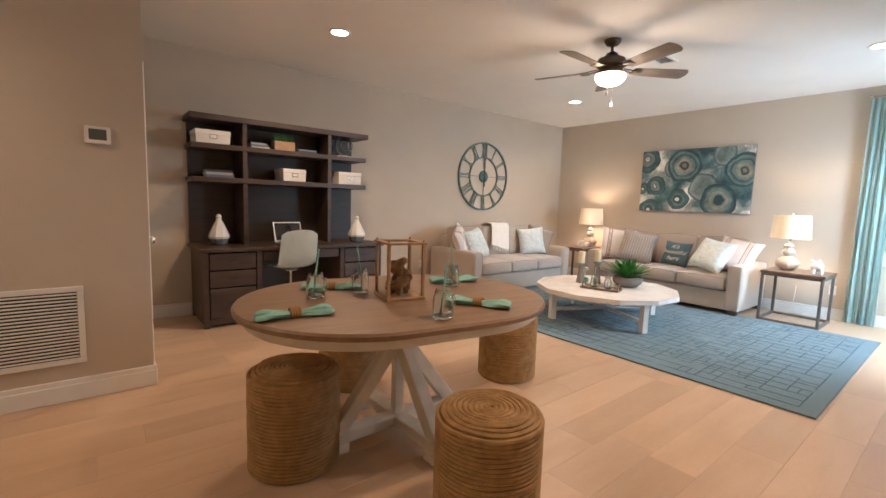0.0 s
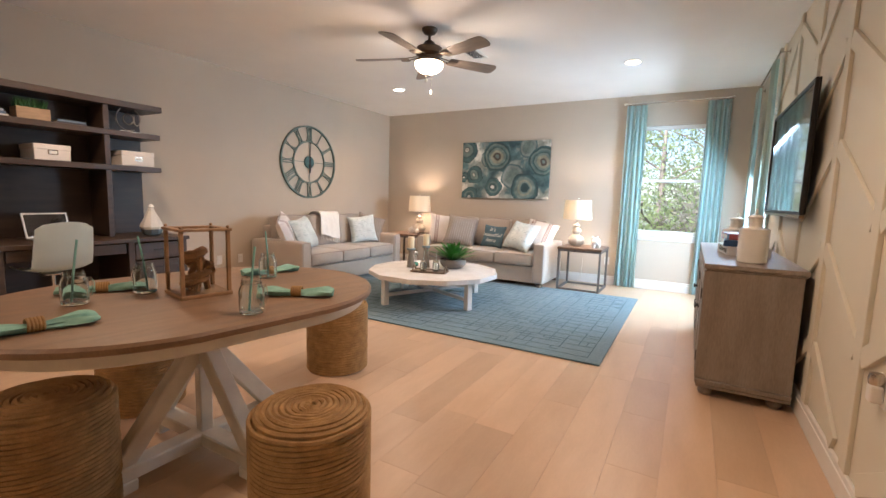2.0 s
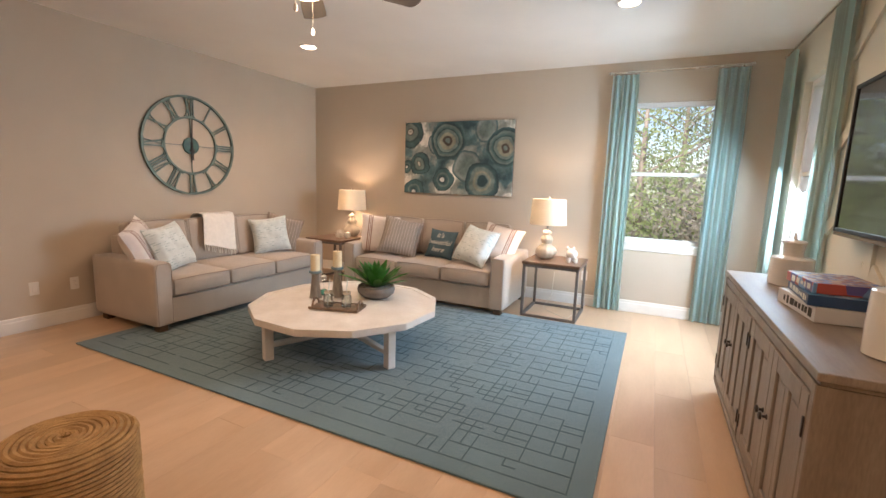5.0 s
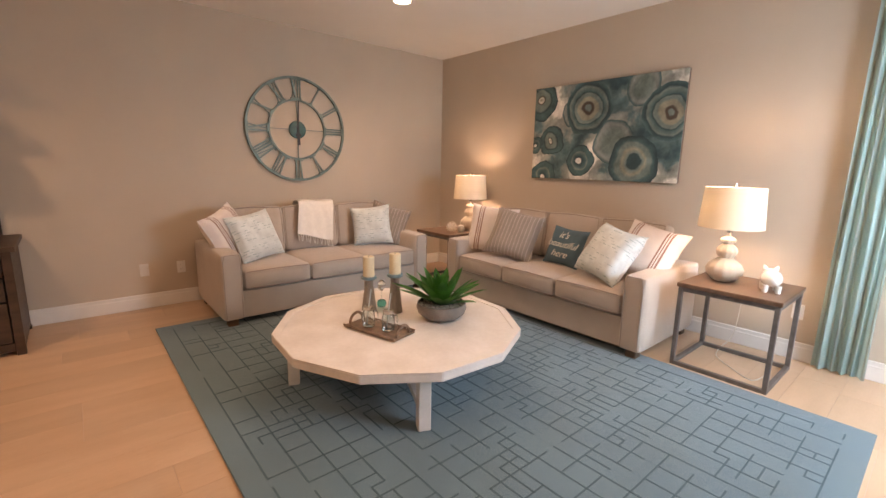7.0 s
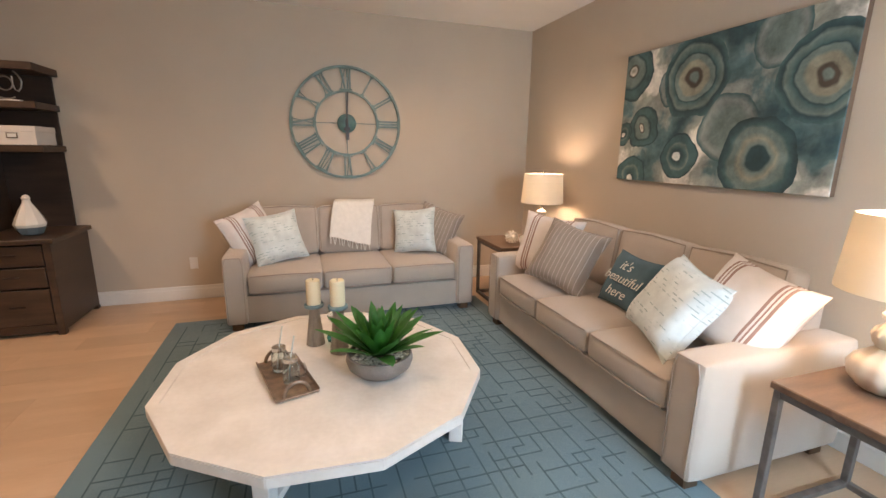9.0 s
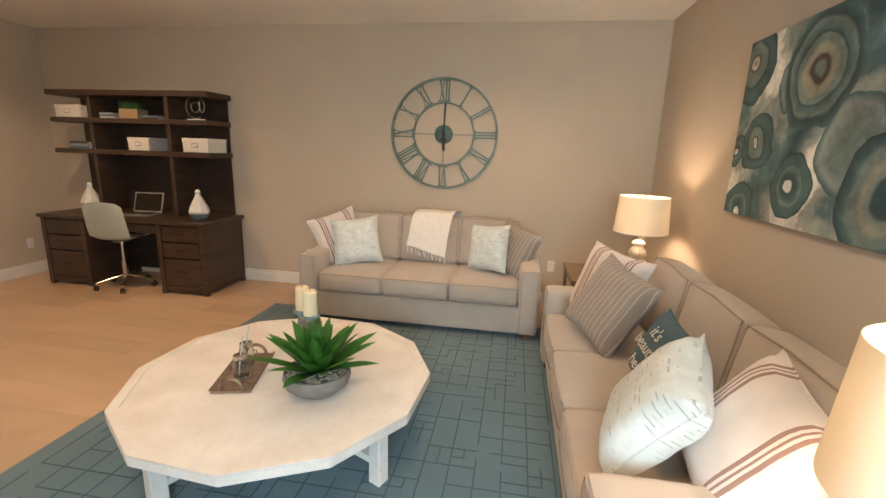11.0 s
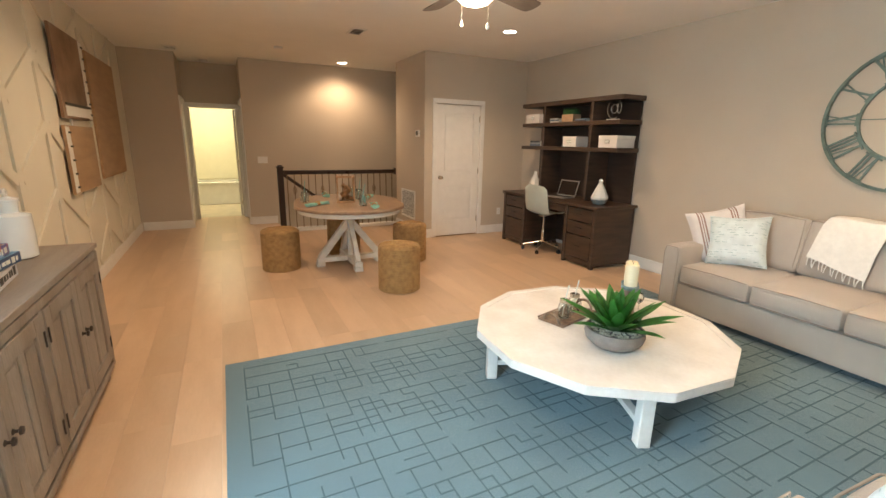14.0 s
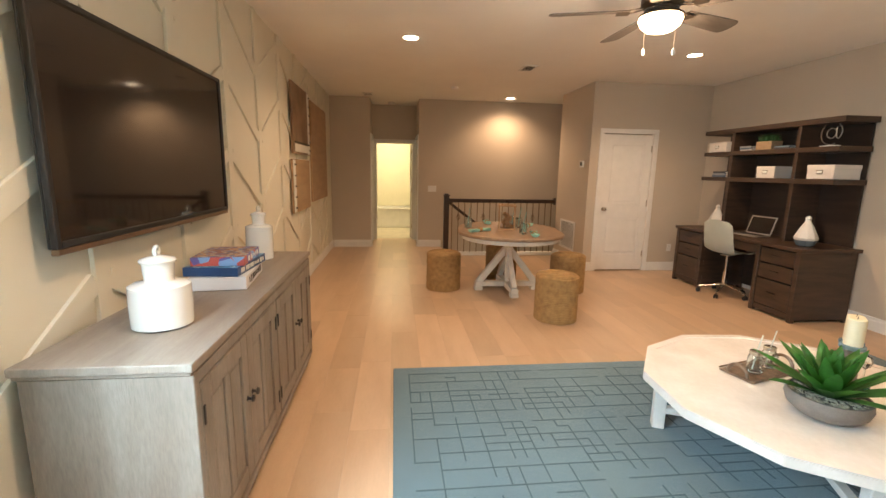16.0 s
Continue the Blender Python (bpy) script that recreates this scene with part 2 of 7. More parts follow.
def beam(bm, a, b, w, h, bevel=0.003, up=(0, 0, 1)):
    """A squared bar from a to b, w wide and h deep."""
    a, b = Vector(a), Vector(b)
    d = (b - a).normalized()
    side = d.cross(Vector(up))
    side = side.normalized() if side.length > 1e-4 else Vector((1, 0, 0))
    top = side.cross(d)
    m = Matrix((side, d, top)).transposed().to_4x4()
    m.translation = (a + b) / 2
    return box(bm, -w / 2, -(b - a).length / 2, -h / 2, w / 2, (b - a).length / 2, h / 2, bevel, m=m)


def lathe(bm, profile, seg=32, x=0, y=0, m=None, flute=None):
    """Turns (radius, z) pairs round an upright axis. flute: (count, depth) of ribs."""
    rings = []
    for r, z in profile:
        ring = []
        for i in range(seg):
            a = 2 * math.pi * i / seg
            k = 1 + (flute[1] * abs(math.sin(a * flute[0] / 2)) - flute[1] if flute else 0)
            ring.append(bm.verts.new((x + max(r, 1e-4) * k * math.cos(a), y + max(r, 1e-4) * k * math.sin(a), z)))
        rings.append(ring)
    for lo, hi in zip(rings, rings[1:]):
        for i in range(seg):
            bm.faces.new((lo[i], lo[(i + 1) % seg], hi[(i + 1) % seg], hi[i]))
    bm.faces.new(rings[0][::-1])
    bm.faces.new(rings[-1])
    vs = [v for ring in rings for v in ring]
    if m is not None:
        bmesh.ops.transform(bm, matrix=m, verts=vs)
    return vs


def tube(bm, pts, r, seg=8, closed=False):
    """A round bar that follows points."""
    pts = [Vector(p) for p in pts]
    n, rings = len(pts), []
    ref = None
    for i, p in enumerate(pts):
        a = pts[(i - 1) % n] if (closed or i > 0) else p
        b = pts[(i + 1) % n] if (closed or i < n - 1) else p
        d = (b - a).normalized()
        if ref is None:
            ref = d.orthogonal().normalized()
        ref = (ref - d * ref.dot(d)).normalized()
        side = d.cross(ref)
        rings.append([bm.verts.new(p + r * (math.cos(2 * math.pi * k / seg) * ref + math.sin(2 * math.pi * k / seg) * side)) for k in range(seg)])
    for i in range(n if closed else n - 1):
        lo, hi = rings[i], rings[(i + 1) % n]
        shift = 0
        if closed and i == n - 1:
            shift = min(range(seg), key=lambda s: (lo[0].co - hi[s].co).length)
        for k in range(seg):
            bm.faces.new((lo[k], lo[(k + 1) % seg], hi[(k + 1 + shift) % seg], hi[(k + shift) % seg]))
    if not closed:
        bm.faces.new(rings[0][::-1])
        bm.faces.new(rings[-1])


def soft_box(bm, x0, y0, z0, x1, y1, z1, r=0.05, puff=0.015, cuts=8):
    """An upholstered block: rounded edges, faces that swell a little."""
    c = Vector(((x0 + x1) / 2, (y0 + y1) / 2, (z0 + z1) / 2))
    h = Vector(((x1 - x0) / 2, (y1 - y0) / 2, (z1 - z0) / 2))
    before = set(bm.verts)
    vs = bmesh.ops.create_cube(bm, size=2)["verts"]
    es = list({e for v in vs for e in v.link_edges})
    bmesh.ops.subdivide_edges(bm, edges=es, cuts=cuts, use_grid_fill=True)
    got = [v for v in bm.verts if v not in before]
    for v in got:
        u = v.co.copy()
        # finer spacing near the edges
        w = Vector([math.copysign(abs(q) ** 0.6, q) for q in u])
        p = Vector((w.x * h.x, w.y * h.y, w.z * h.z))
        inner = Vector([max(-(h[i] - r), min(h[i] - r, p[i])) for i in range(3)])
        d = p - inner
        if d.length > 1e-6:
            p = inner + d.normalized() * min(r, d.length)
        k = [1 - abs(q) ** 2 for q in w]
        p.x += math.copysign(puff * max(k[1], 0) * max(k[2], 0), p.x) if abs(u.x) > 0.99 else 0
        p.y += math.copysign(puff * max(k[0], 0) * max(k[2], 0), p.y) if abs(u.y) > 0.99 else 0
        p.z += math.copysign(puff * max(k[0], 0) * max(k[1], 0), p.z) if abs(u.z) > 0.99 else 0
        v.co = c + p
    return got


def pillow_mesh(bm, w, h, d, n=16, seed=0, wrinkle=0.006):
    """A stuffed square cushion in the xz plane, thick along y, with drawn-in sides and pointed corners."""
    sides = []
    for s in (1, -1):
        grid = []
        for i in range(n + 1):
            row = []
            for j in range(n + 1):
                u, v = 2 * i / n - 1, 2 * j / n - 1
                x = u * w / 2 * (1 - 0.10 * (1 - v * v) * abs(u) ** 3)
                z = v * h / 2 * (1 - 0.10 * (1 - u * u) * abs(v) ** 3)
                t = max(0.0, (1 - u ** 4) * (1 - v ** 4)) ** 0.55
                bump = wrinkle * noise.noise(Vector((u * 3 + seed, v * 3, s * 2.0 + seed)))
                row.append((x, s * (t * d / 2 + bump * t + 0.002), z))
            grid.append(row)
        sides.append(grid)
    for grid, s in zip(sides, (1, -1)):
        vs = [[bm.verts.new(p) for p in row] for row in grid]
        for i in range(n):
            for j in range(n):
                q = (vs[i][j], vs[i + 1][j], vs[i + 1][j + 1], vs[i][j + 1])
                bm.faces.new(q if s < 0 else q[::-1])
    bmesh.ops.remove_doubles(bm, verts=bm.verts, dist=0.0045)


# ---- structure ----
T = 0.15


def wall_piece(name, items, material, label, bevel=0.0):
    return solid(name, boxes(*items, bevel=bevel), material, label, "wall", "structure")


WZ0, WZ1 = 0.80, 2.32
EY0, EY1 = 0.72, 1.60
SX0, SX1 = 6.76, 7.64
ground = solid("ground", boxes((-400, -400, -3.3, 400, 400, -3.2)), mat("grass_ground", (0.10, 0.13, 0.05), 0.95, vary=0.3, scale=0.8), "green grassy ground far below the windows", "ground", "structure")
wall_east = wall_piece("wall_east", [(X1, Y0 - T, -0.1, X1 + T, EY0, CEIL), (X1, EY1, -0.1, X1 + T, Y1 + T, CEIL),
                                     (X1, EY0, -0.1, X1 + T, EY1, WZ0), (X1, EY0, WZ1, X1 + T, EY1, CEIL)], M["wall"], "smooth matte beige painted wall with one window")
wall_north = wall_piece("wall_north", [(-2.6, Y1, -0.1, X1, Y1 + T, CEIL)], M["wall"], "smooth matte beige painted wall behind desk and sofa")
wall_south = wall_piece("wall_south", [(X0 - 0.15, Y0 - T, -0.1, SX0, Y0, CEIL), (SX1, Y0 - T, -0.1, X1, Y0, CEIL),
                                       (SX0, Y0 - T, -0.1, SX1, Y0, WZ0), (SX0, Y0 - T, WZ1, SX1, Y0, CEIL)], M["accent"], "cream accent wall with raised chevron battens")
HY0, HY1 = 0.96, 1.86
wall_west = wall_piece("wall_west", [(X0 - T, Y0, -0.1, X0, HY0, CEIL), (X0 - T, HY1, -3.0, X0, Y1, CEIL)], M["wall"], "beige wall beside the hall and over the stairwell")
CX, CY, BX = 1.49, 4.24, 0.28
wall_closet = wall_piece("wall_closet", [(BX, CY, -3.0, CX - T, CY + T, CEIL), (BX, CY + T, -3.0, BX + T, Y1, CEIL),
                                         (CX - T, CY, -0.1, CX, 4.44, CEIL), (CX - T, 5.20, -0.1, CX, Y1, CEIL), (CX - T, 4.44, 2.04, CX, 5.20, CEIL)], M["wall"],
                         "beige closet walls with a grille and a white door")
wall_hall = wall_piece("wall_hall", [(-1.55, HY0 - T, -0.1, X0 - T, HY0, CEIL), (-1.55, HY1, -0.1, X0 - T, HY1 + T, CEIL),
                                     (-1.70, HY0 - T, -0.1, -1.55, 1.04, CEIL), (-1.70, 1.78, -0.1, -1.55, HY1 + T, CEIL), (-1.70, 1.04, 2.0, -1.55, 1.78, CEIL)],
                       M["wall"], "beige walls of the short hall to the bathroom")
bath_tile = mat("bath_wall", (0.80, 0.75, 0.58), 0.35, vary=0.03)
wall_bath = wall_piece("wall_bath", [(-4.4, 0.2, -0.1, -4.25, 2.6, CEIL), (-4.25, 0.05, -0.1, -1.70, 0.2, CEIL), (-4.25, 2.6, -0.1, -1.70, 2.75, CEIL),
                                     (-1.70, 0.05, -0.1, -1.55, HY0 - T, CEIL), (-1.70, HY1 + T, -0.1, -1.55, 2.75, CEIL)], bath_tile, "pale cream tiled walls of the bathroom")
ceiling = solid("ceiling", boxes((-4.5, 0.0, CEIL, X1 + T, Y1 + T, CEIL + 0.12)), M["ceiling"], "flat off-white textured ceiling", "ceiling", "structure")
subfloor = solid("floor", boxes((BX, Y0, -0.12, X1, Y1, -0.012), (X0, Y0, -0.12, BX, 2.30, -0.012), (-1.70, HY0, -0.12, X0, HY1, -0.012), bevel=0),
                 M["gap"], "pale oak plank floor with faint joints", "floor", "structure")
solid("floor_bath", boxes((-4.25, 0.2, -0.1, -1.70, 2.6, -0.004)), mat("bath_floor_tile", (0.55, 0.48, 0.36), 0.4), "pale beige tiled bathroom floor", "floor", "structure")
solid("stairwell_floor", boxes((X0, 2.3, -3.1, BX, Y1, -3.0)), M["oak"], "floor at the foot of the stairs", "floor", "structure")


def trim_run(name, items, label, category="trim"):
    return solid(name, boxes(*items, bevel=0.004), M["white"], label, category, "structure")


BH, BT = 0.135, 0.016
def base_run(items):
    out = []
    for x0, y0, x1, y1 in items:
        out.append((x0, y0, 0.0, x1, y1, BH))
        dx, dy = (0.004 if y1 - y0 > x1 - x0 else 0.0), (0.004 if x1 - x0 > y1 - y0 else 0.0)
        out.append((x0 - dx, y0 - dy, 0.0, x1 + dx, y1 + dy, 0.105))
    return out


trim_run("baseboard", base_run([(CX, Y1 - BT, X1 - 0.03, Y1), (X1 - BT, Y0 + 0.03, X1, Y1), (X0, Y0, X1 - 0.03, Y0 + BT),
                                (X0, Y0 + 0.03, X0 + BT, HY0), (X0, HY1, X0 + BT, 2.3), (BX, CY - BT, CX + BT, CY), (CX, CY, CX + BT, 4.37), (CX, 5.27, CX + BT, Y1 - 0.03)]),
         "white painted baseboard with a stepped top", "baseboard")


def door_leaf(parent_name, w, h, label, hinge_left=True):
    """A two-panel door leaf, in the xz plane from x = 0 to w; its face looks to -y."""
    d = thing(parent_name, 0, 0, 0, label, "door")
    t = 0.035
    bm = bmesh.new()
    st, rails = 0.11, [(0.0, 0.24), (0.80, 1.00), (h - 0.12, h)]
    box(bm, 0, 0, 0, st, t, h, 0.002)
    box(bm, w - st, 0, 0, w, t, h, 0.002)
    for a, b in rails:
        box(bm, st, 0.0005, a, w - st, t - 0.0005, b, 0.002)
    for a, b in ((0.24, 0.80), (1.00, h - 0.12)):
        box(bm, st, 0.012, a, w - st, t - 0.012, b)
        box(bm, st + 0.035, 0.005, a + 0.035, w - st - 0.035, t - 0.005, b - 0.035, 0.006)
    part("door_panel", bm, M["white"], d)
    kx = w - 0.065 if hinge_left else 0.065
    bm = bmesh.new()
    m = Matrix.Translation((kx, 0, 0.93)) @ pose(0, 0, 0, 90, 0, 0)
    lathe(bm, [(0.030, 0.0), (0.030, 0.008), (0.011, 0.012), (0.011, 0.034), (0.026, 0.042), (0.029, 0.055), (0.022, 0.068), (0.006, 0.072)], 20, m=m)
    part("door_handle", bm, M["chrome"], d, "round nickel door knob", smooth=True)
    for z in (0.25, 1.02, 1.82):
        hx = 0.0 if hinge_left else w
        bm = boxes((hx - 0.012, -0.006, z - 0.045, hx + 0.012, 0.004, z + 0.045), bevel=0.002)
        part("hinge", bm, M["chrome"], d)
    return d


door_1 = door_leaf("door_1", 0.75, 2.02, "closed white two-panel closet door with nickel knob", hinge_left=False)
door_1.matrix_world = pose(CX - 0.012, 4.445, 0.012, 0, 0, 90)
door_1["kind"] = "structure"
trim_run("door_trim", [(CX, 4.37, 0, CX + 0.018, 4.44, 2.04), (CX, 5.20, 0, CX + 0.018, 5.27, 2.04), (CX, 4.37, 2.04, CX + 0.018, 5.27, 2.11),
                       (CX - T, 4.432, 0, CX, 4.442, 2.04), (CX - T, 5.198, 0, CX, 5.208, 2.04)], "white painted door casing")
trim_run("hall_door_trim", [(-1.55, 0.965, 0, -1.532, 1.04, 2.0), (-1.55, 1.78, 0, -1.532, 1.855, 2.0), (-1.55, 0.965, 2.0, -1.532, 1.855, 2.075)], "white painted casing of the bathroom door")
door_2 = door_leaf("door_2", 0.73, 1.98, "open white bathroom door turned inward on its hinges")
door_2.matrix_world = pose(-1.72, 1.77, 0.01, 0, 0, 172)
door_2["kind"] = "structure"


def window(name, along, c0, c1, plane, inward):
    """A single-hung window in the opening c0..c1. along: 'x' or 'y'; inward: the way into the room."""
    root = thing(name, 0, 0, 0, "white vinyl single-hung window with a meeting rail and sill", "window")
    root["kind"] = "structure"

    def bx(a0, d0, z0, a1, d1, z1):
        p, q = sorted((plane - inward * d0, plane - inward * d1))
        return (a0, p, z0, a1, q, z1) if along == "x" else (p, a0, z0, q, a1, z1)
    mid = (WZ0 + WZ1) / 2
    part("window_frame", boxes(bx(c0, 0.05, WZ0, c0 + 0.04, 0.13, WZ1), bx(c1 - 0.04, 0.05, WZ0, c1, 0.13, WZ1), bx(c0 + 0.04, 0.05, WZ1 - 0.045, c1 - 0.04, 0.13, WZ1),
                               bx(c0 + 0.04, 0.05, WZ0, c1 - 0.04, 0.13, WZ0 + 0.05), bevel=0.004), M["white"], root)
    part("meeting_rail", boxes(bx(c0 + 0.04, 0.06, mid - 0.02, c1 - 0.04, 0.11, mid + 0.02), bevel=0.004), M["white"], root)
    part("window_sill", boxes(bx(c0 - 0.03, -0.03, WZ0 - 0.03, c1 + 0.03, 0.05, WZ0 + 0.004), bx(c0 - 0.01, -0.014, WZ0 - 0.09, c1 + 0.01, 0.0, WZ0 - 0.03), bevel=0.004), M["white"], root)
    for z0, z1 in ((WZ0 + 0.05, mid - 0.02), (mid + 0.02, WZ1 - 0.045)):
        p = part("pane", boxes(bx(c0 + 0.04, 0.08, z0, c1 - 0.04, 0.084, z1)), M["pane"], root)
        p.visible_shadow = False


window("window_1", "y", EY0, EY1, X1, -1)
window("window_2", "x", SX0, SX1, Y0, 1)


def battens():
    """Raised strips on the cream wall: uprights, and rows of slanted strips that rise and fall between them."""
    xs = [6.615 - 0.735 * i for i in range(11)]
    pitch, rise, w, d = 0.54, 0.38, 0.085, 0.019
    y0, y1 = Y0, Y0 + d
    bm = bmesh.new()
    for x in xs:
        if x > X0 + 0.05:
            box(bm, x - w / 2, y0, BH, x + w / 2, y1, CEIL - 0.002, 0.002)
    part("upright_batten", bm, M["accent"], wall_south)
    bm = bmesh.new()
    for i in range(len(xs) - 1):
        a, b = xs[i], xs[i + 1]
        if b < X0:
            continue
        za, zb = (0.0, rise) if i % 2 == 0 else (rise, 0.0)
        for k in range(-1, 6):
            low = 0.09 + pitch * k
            pa, pb = Vector((a - w / 2, 0, low + za)), Vector((b + w / 2, 0, low + zb))
            if min(pa.z, pb.z) < BH + 0.03 or max(pa.z, pb.z) > CEIL - 0.03:
                zmin, zmax = BH + 0.03, CEIL - 0.03
                p, q = pa.copy(), pb.copy()
                lo, hi = (p, q) if p.z < q.z else (q, p)
                if hi.z < zmin + 0.05 or lo.z > zmax - 0.05:
                    continue
                t0 = max(0, (zmin - lo.z) / (hi.z - lo.z))
                t1 = min(1, (zmax - lo.z) / (hi.z - lo.z))
                pa, pb = lo.lerp(hi, t0), lo.lerp(hi, t1)
            pa.y = pb.y = (y0 + y1) / 2
            beam(bm, pa, pb, d - 0.001, w, 0.002, up=(0, 0, 1))
    part("slanted_batten", bm, M["accent"], wall_south)


battens()


# ---- ceiling fixtures ----
def downlight(x, y):
    d = thing("ceiling_light", x, y, CEIL, "lit round recessed downlight with white trim ring in the ceiling", "ceiling light", "recessed ceiling lights")
    bm = bmesh.new()
    lathe(bm, [(0.098, -0.001), (0.098, -0.006), (0.090, -0.010), (0.076, -0.008), (0.072, -0.001)], 36)
    part("trim_ring", bm, M["white"], d, smooth=True)
    bm = bmesh.new()
    lathe(bm, [(0.071, -0.001), (0.071, -0.004), (0.001, -0.0045)], 36)
    p = part("diffuser", bm, M["can"], d)
    p.visible_shadow = False


for cx, cy in CANS:
    downlight(cx, cy)


def ceiling_vent(x, y, w, d, label):
    v = thing("ceiling_vent", x, y, CEIL, label, "vent", "ceiling vents")
    part("backing", boxes((-w / 2 + 0.02, -d / 2 + 0.02, -0.003, w / 2 - 0.02, d / 2 - 0.02, -0.001)), M["black"], v)
    part("frame", boxes((-w / 2, -d / 2, -0.012, w / 2, -d / 2 + 0.025, -0.001), (-w / 2, d / 2 - 0.025, -0.012, w / 2, d / 2, -0.001),
                        (-w / 2, -d / 2 + 0.025, -0.012, -w / 2 + 0.025, d / 2 - 0.025, -0.001), (w / 2 - 0.025, -d / 2 + 0.025, -0.012, w / 2, d / 2 - 0.025, -0.001), bevel=0.002), M["white"], v)
    n = 7
    for i in range(n):
        yy = -d / 2 + 0.03 + (d - 0.06) * (i + 0.5) / n
        bm = bmesh.new()
        box(bm, -w / 2 + 0.026, -0.006, -0.001, w / 2 - 0.026, 0.006, 0.001, m=pose(0, yy, -0.008, 35, 0, 0))
        part("slat", bm, M["white"], v)


ceiling_vent(2.08, 3.08, 0.32, 0.18, "white louvred air vent in the ceiling above the round table")
ceiling_vent(5.65, 3.03, 0.32, 0.18, "white louvred air vent in the ceiling beside the fan")
ceiling_vent(-0.30, 0.95, 0.32, 0.18, "white louvred air vent in the ceiling near the hall")


def smoke_alarm(x, y):
    s = thing("smoke_detector", x, y, CEIL, "round white plastic smoke detector on the ceiling", "smoke detector", "smoke detectors")
    bm = bmesh.new()
    lathe(bm, [(0.065, -0.001), (0.065, -0.014), (0.055, -0.030), (0.02, -0.036), (0.001, -0.036)], 28)
    part("cover", bm, M["white"], s, smooth=True)


smoke_alarm(0.6, 2.35)
smoke_alarm(-1.2, 1.35)

M["blade"] = mat("grey_brown_fan_blade", (0.20, 0.165, 0.135), 0.4, scale=4, stretch=(1, 6, 1), dark=(0.13, 0.105, 0.085))
M["fan_metal"] = mat("aged_bronze", (0.10, 0.075, 0.055), 0.35, metal=0.8)


def fan(x, y):
    f = thing("ceiling_fan", x, y, CEIL, "five-bladed bronze ceiling fan with a lit glass bowl and pull chains", "ceiling fan")
    bm = bmesh.new()
    lathe(bm, [(0.072, -0.001), (0.070, -0.02), (0.050, -0.045), (0.016, -0.058), (0.013, -0.06)], 32)
    part("canopy", bm, M["fan_metal"], f, smooth=True)
    bm = bmesh.new()
    lathe(bm, [(0.013, -0.055), (0.013, -0.12)], 16)
    part("downrod", bm, M["fan_metal"], f, smooth=True)
    bm = bmesh.new()
    lathe(bm, [(0.02, -0.100), (0.045, -0.115), (0.06, -0.140), (0.115, -0.165), (0.125, -0.190), (0.125, -0.225), (0.10, -0.250), (0.105, -0.270), (0.135, -0.290), (0.135, -0.300), (0.02, -0.301)], 40)
    part("motor_housing", bm, M["fan_metal"], f, smooth=True)
    bm = bmesh.new()
    lathe(bm, [(0.128, -0.299), (0.132, -0.315), (0.118, -0.350), (0.085, -0.377), (0.04, -0.391), (0.001, -0.393)], 40)
    p = part("glass_bowl", bm, M["bulb"], f, "lit frosted glass bowl", smooth=True)
    p.visible_shadow = False
    for i in range(5):
        a = pose(0, 0, 0, 0, 0, 72 * i + FAN_TURN)
        bm = bmesh.new()
        for s in (-0.02, 0.02):
            beam(bm, (0.11, s, -0.245), (0.20, s * 1.6, -0.260), 0.018, 0.006)
        box(bm, 0.19, -0.05, -0.267, 0.27, 0.05, -0.262, 0.002)
        part("blade_bracket", bm, M["fan_metal"], f, at=a)
        bm = bmesh.new()
        n, top, rim = 12, [], []
        outline = []
        for k in range(n + 1):
            u = k / n
            outline.append((0.20 + 0.46 * u, -(0.055 + 0.022 * math.sin(u * 1.6))))
        for k in range(1, 10):
            t = -math.pi / 2 + math.pi * k / 10
            outline.append((0.66 + 0.04 * math.cos(t), 0.076 * math.sin(t)))
        for k in range(n, -1, -1):
            u = k / n
            outline.append((0.20 + 0.46 * u, 0.055 + 0.022 * math.sin(u * 1.6)))
        face = bm.faces.new([bm.verts.new((px, py, 0)) for px, py in outline])
        r = bmesh.ops.extrude_face_region(bm, geom=[face])
        bmesh.ops.translate(bm, vec=(0, 0, 0.006), verts=[v for v in r["geom"] if isinstance(v, bmesh.types.BMVert)])
        part("blade", bm, M["blade"], f, at=a @ pose(0, 0, -0.261, -12, 0, 0))
    for ang, ln in ((200, 0.16), (20, 0.21)):
        cx, cy = 0.115 * math.cos(radians(ang)), 0.115 * math.sin(radians(ang))
        bm = bmesh.new()
        for k in range(int(ln / 0.008)):
            bmesh.ops.create_icosphere(bm, subdivisions=1, radius=0.0026, matrix=Matrix.Translation((cx, cy, -0.300 - 0.008 * k)))
        chain = part("pull_chain", bm, M["chrome"], f)
        bm = bmesh.new()
        lathe(bm, [(0.003, -0.300 - ln), (0.010, -0.315 - ln), (0.011, -0.337 - ln), (0.002, -0.345 - ln)], 12, x=cx, y=cy)
        part("chain_pull", bm, M["ceramic"], chain, smooth=True)


FAN_TURN = 37
fan(*FAN)


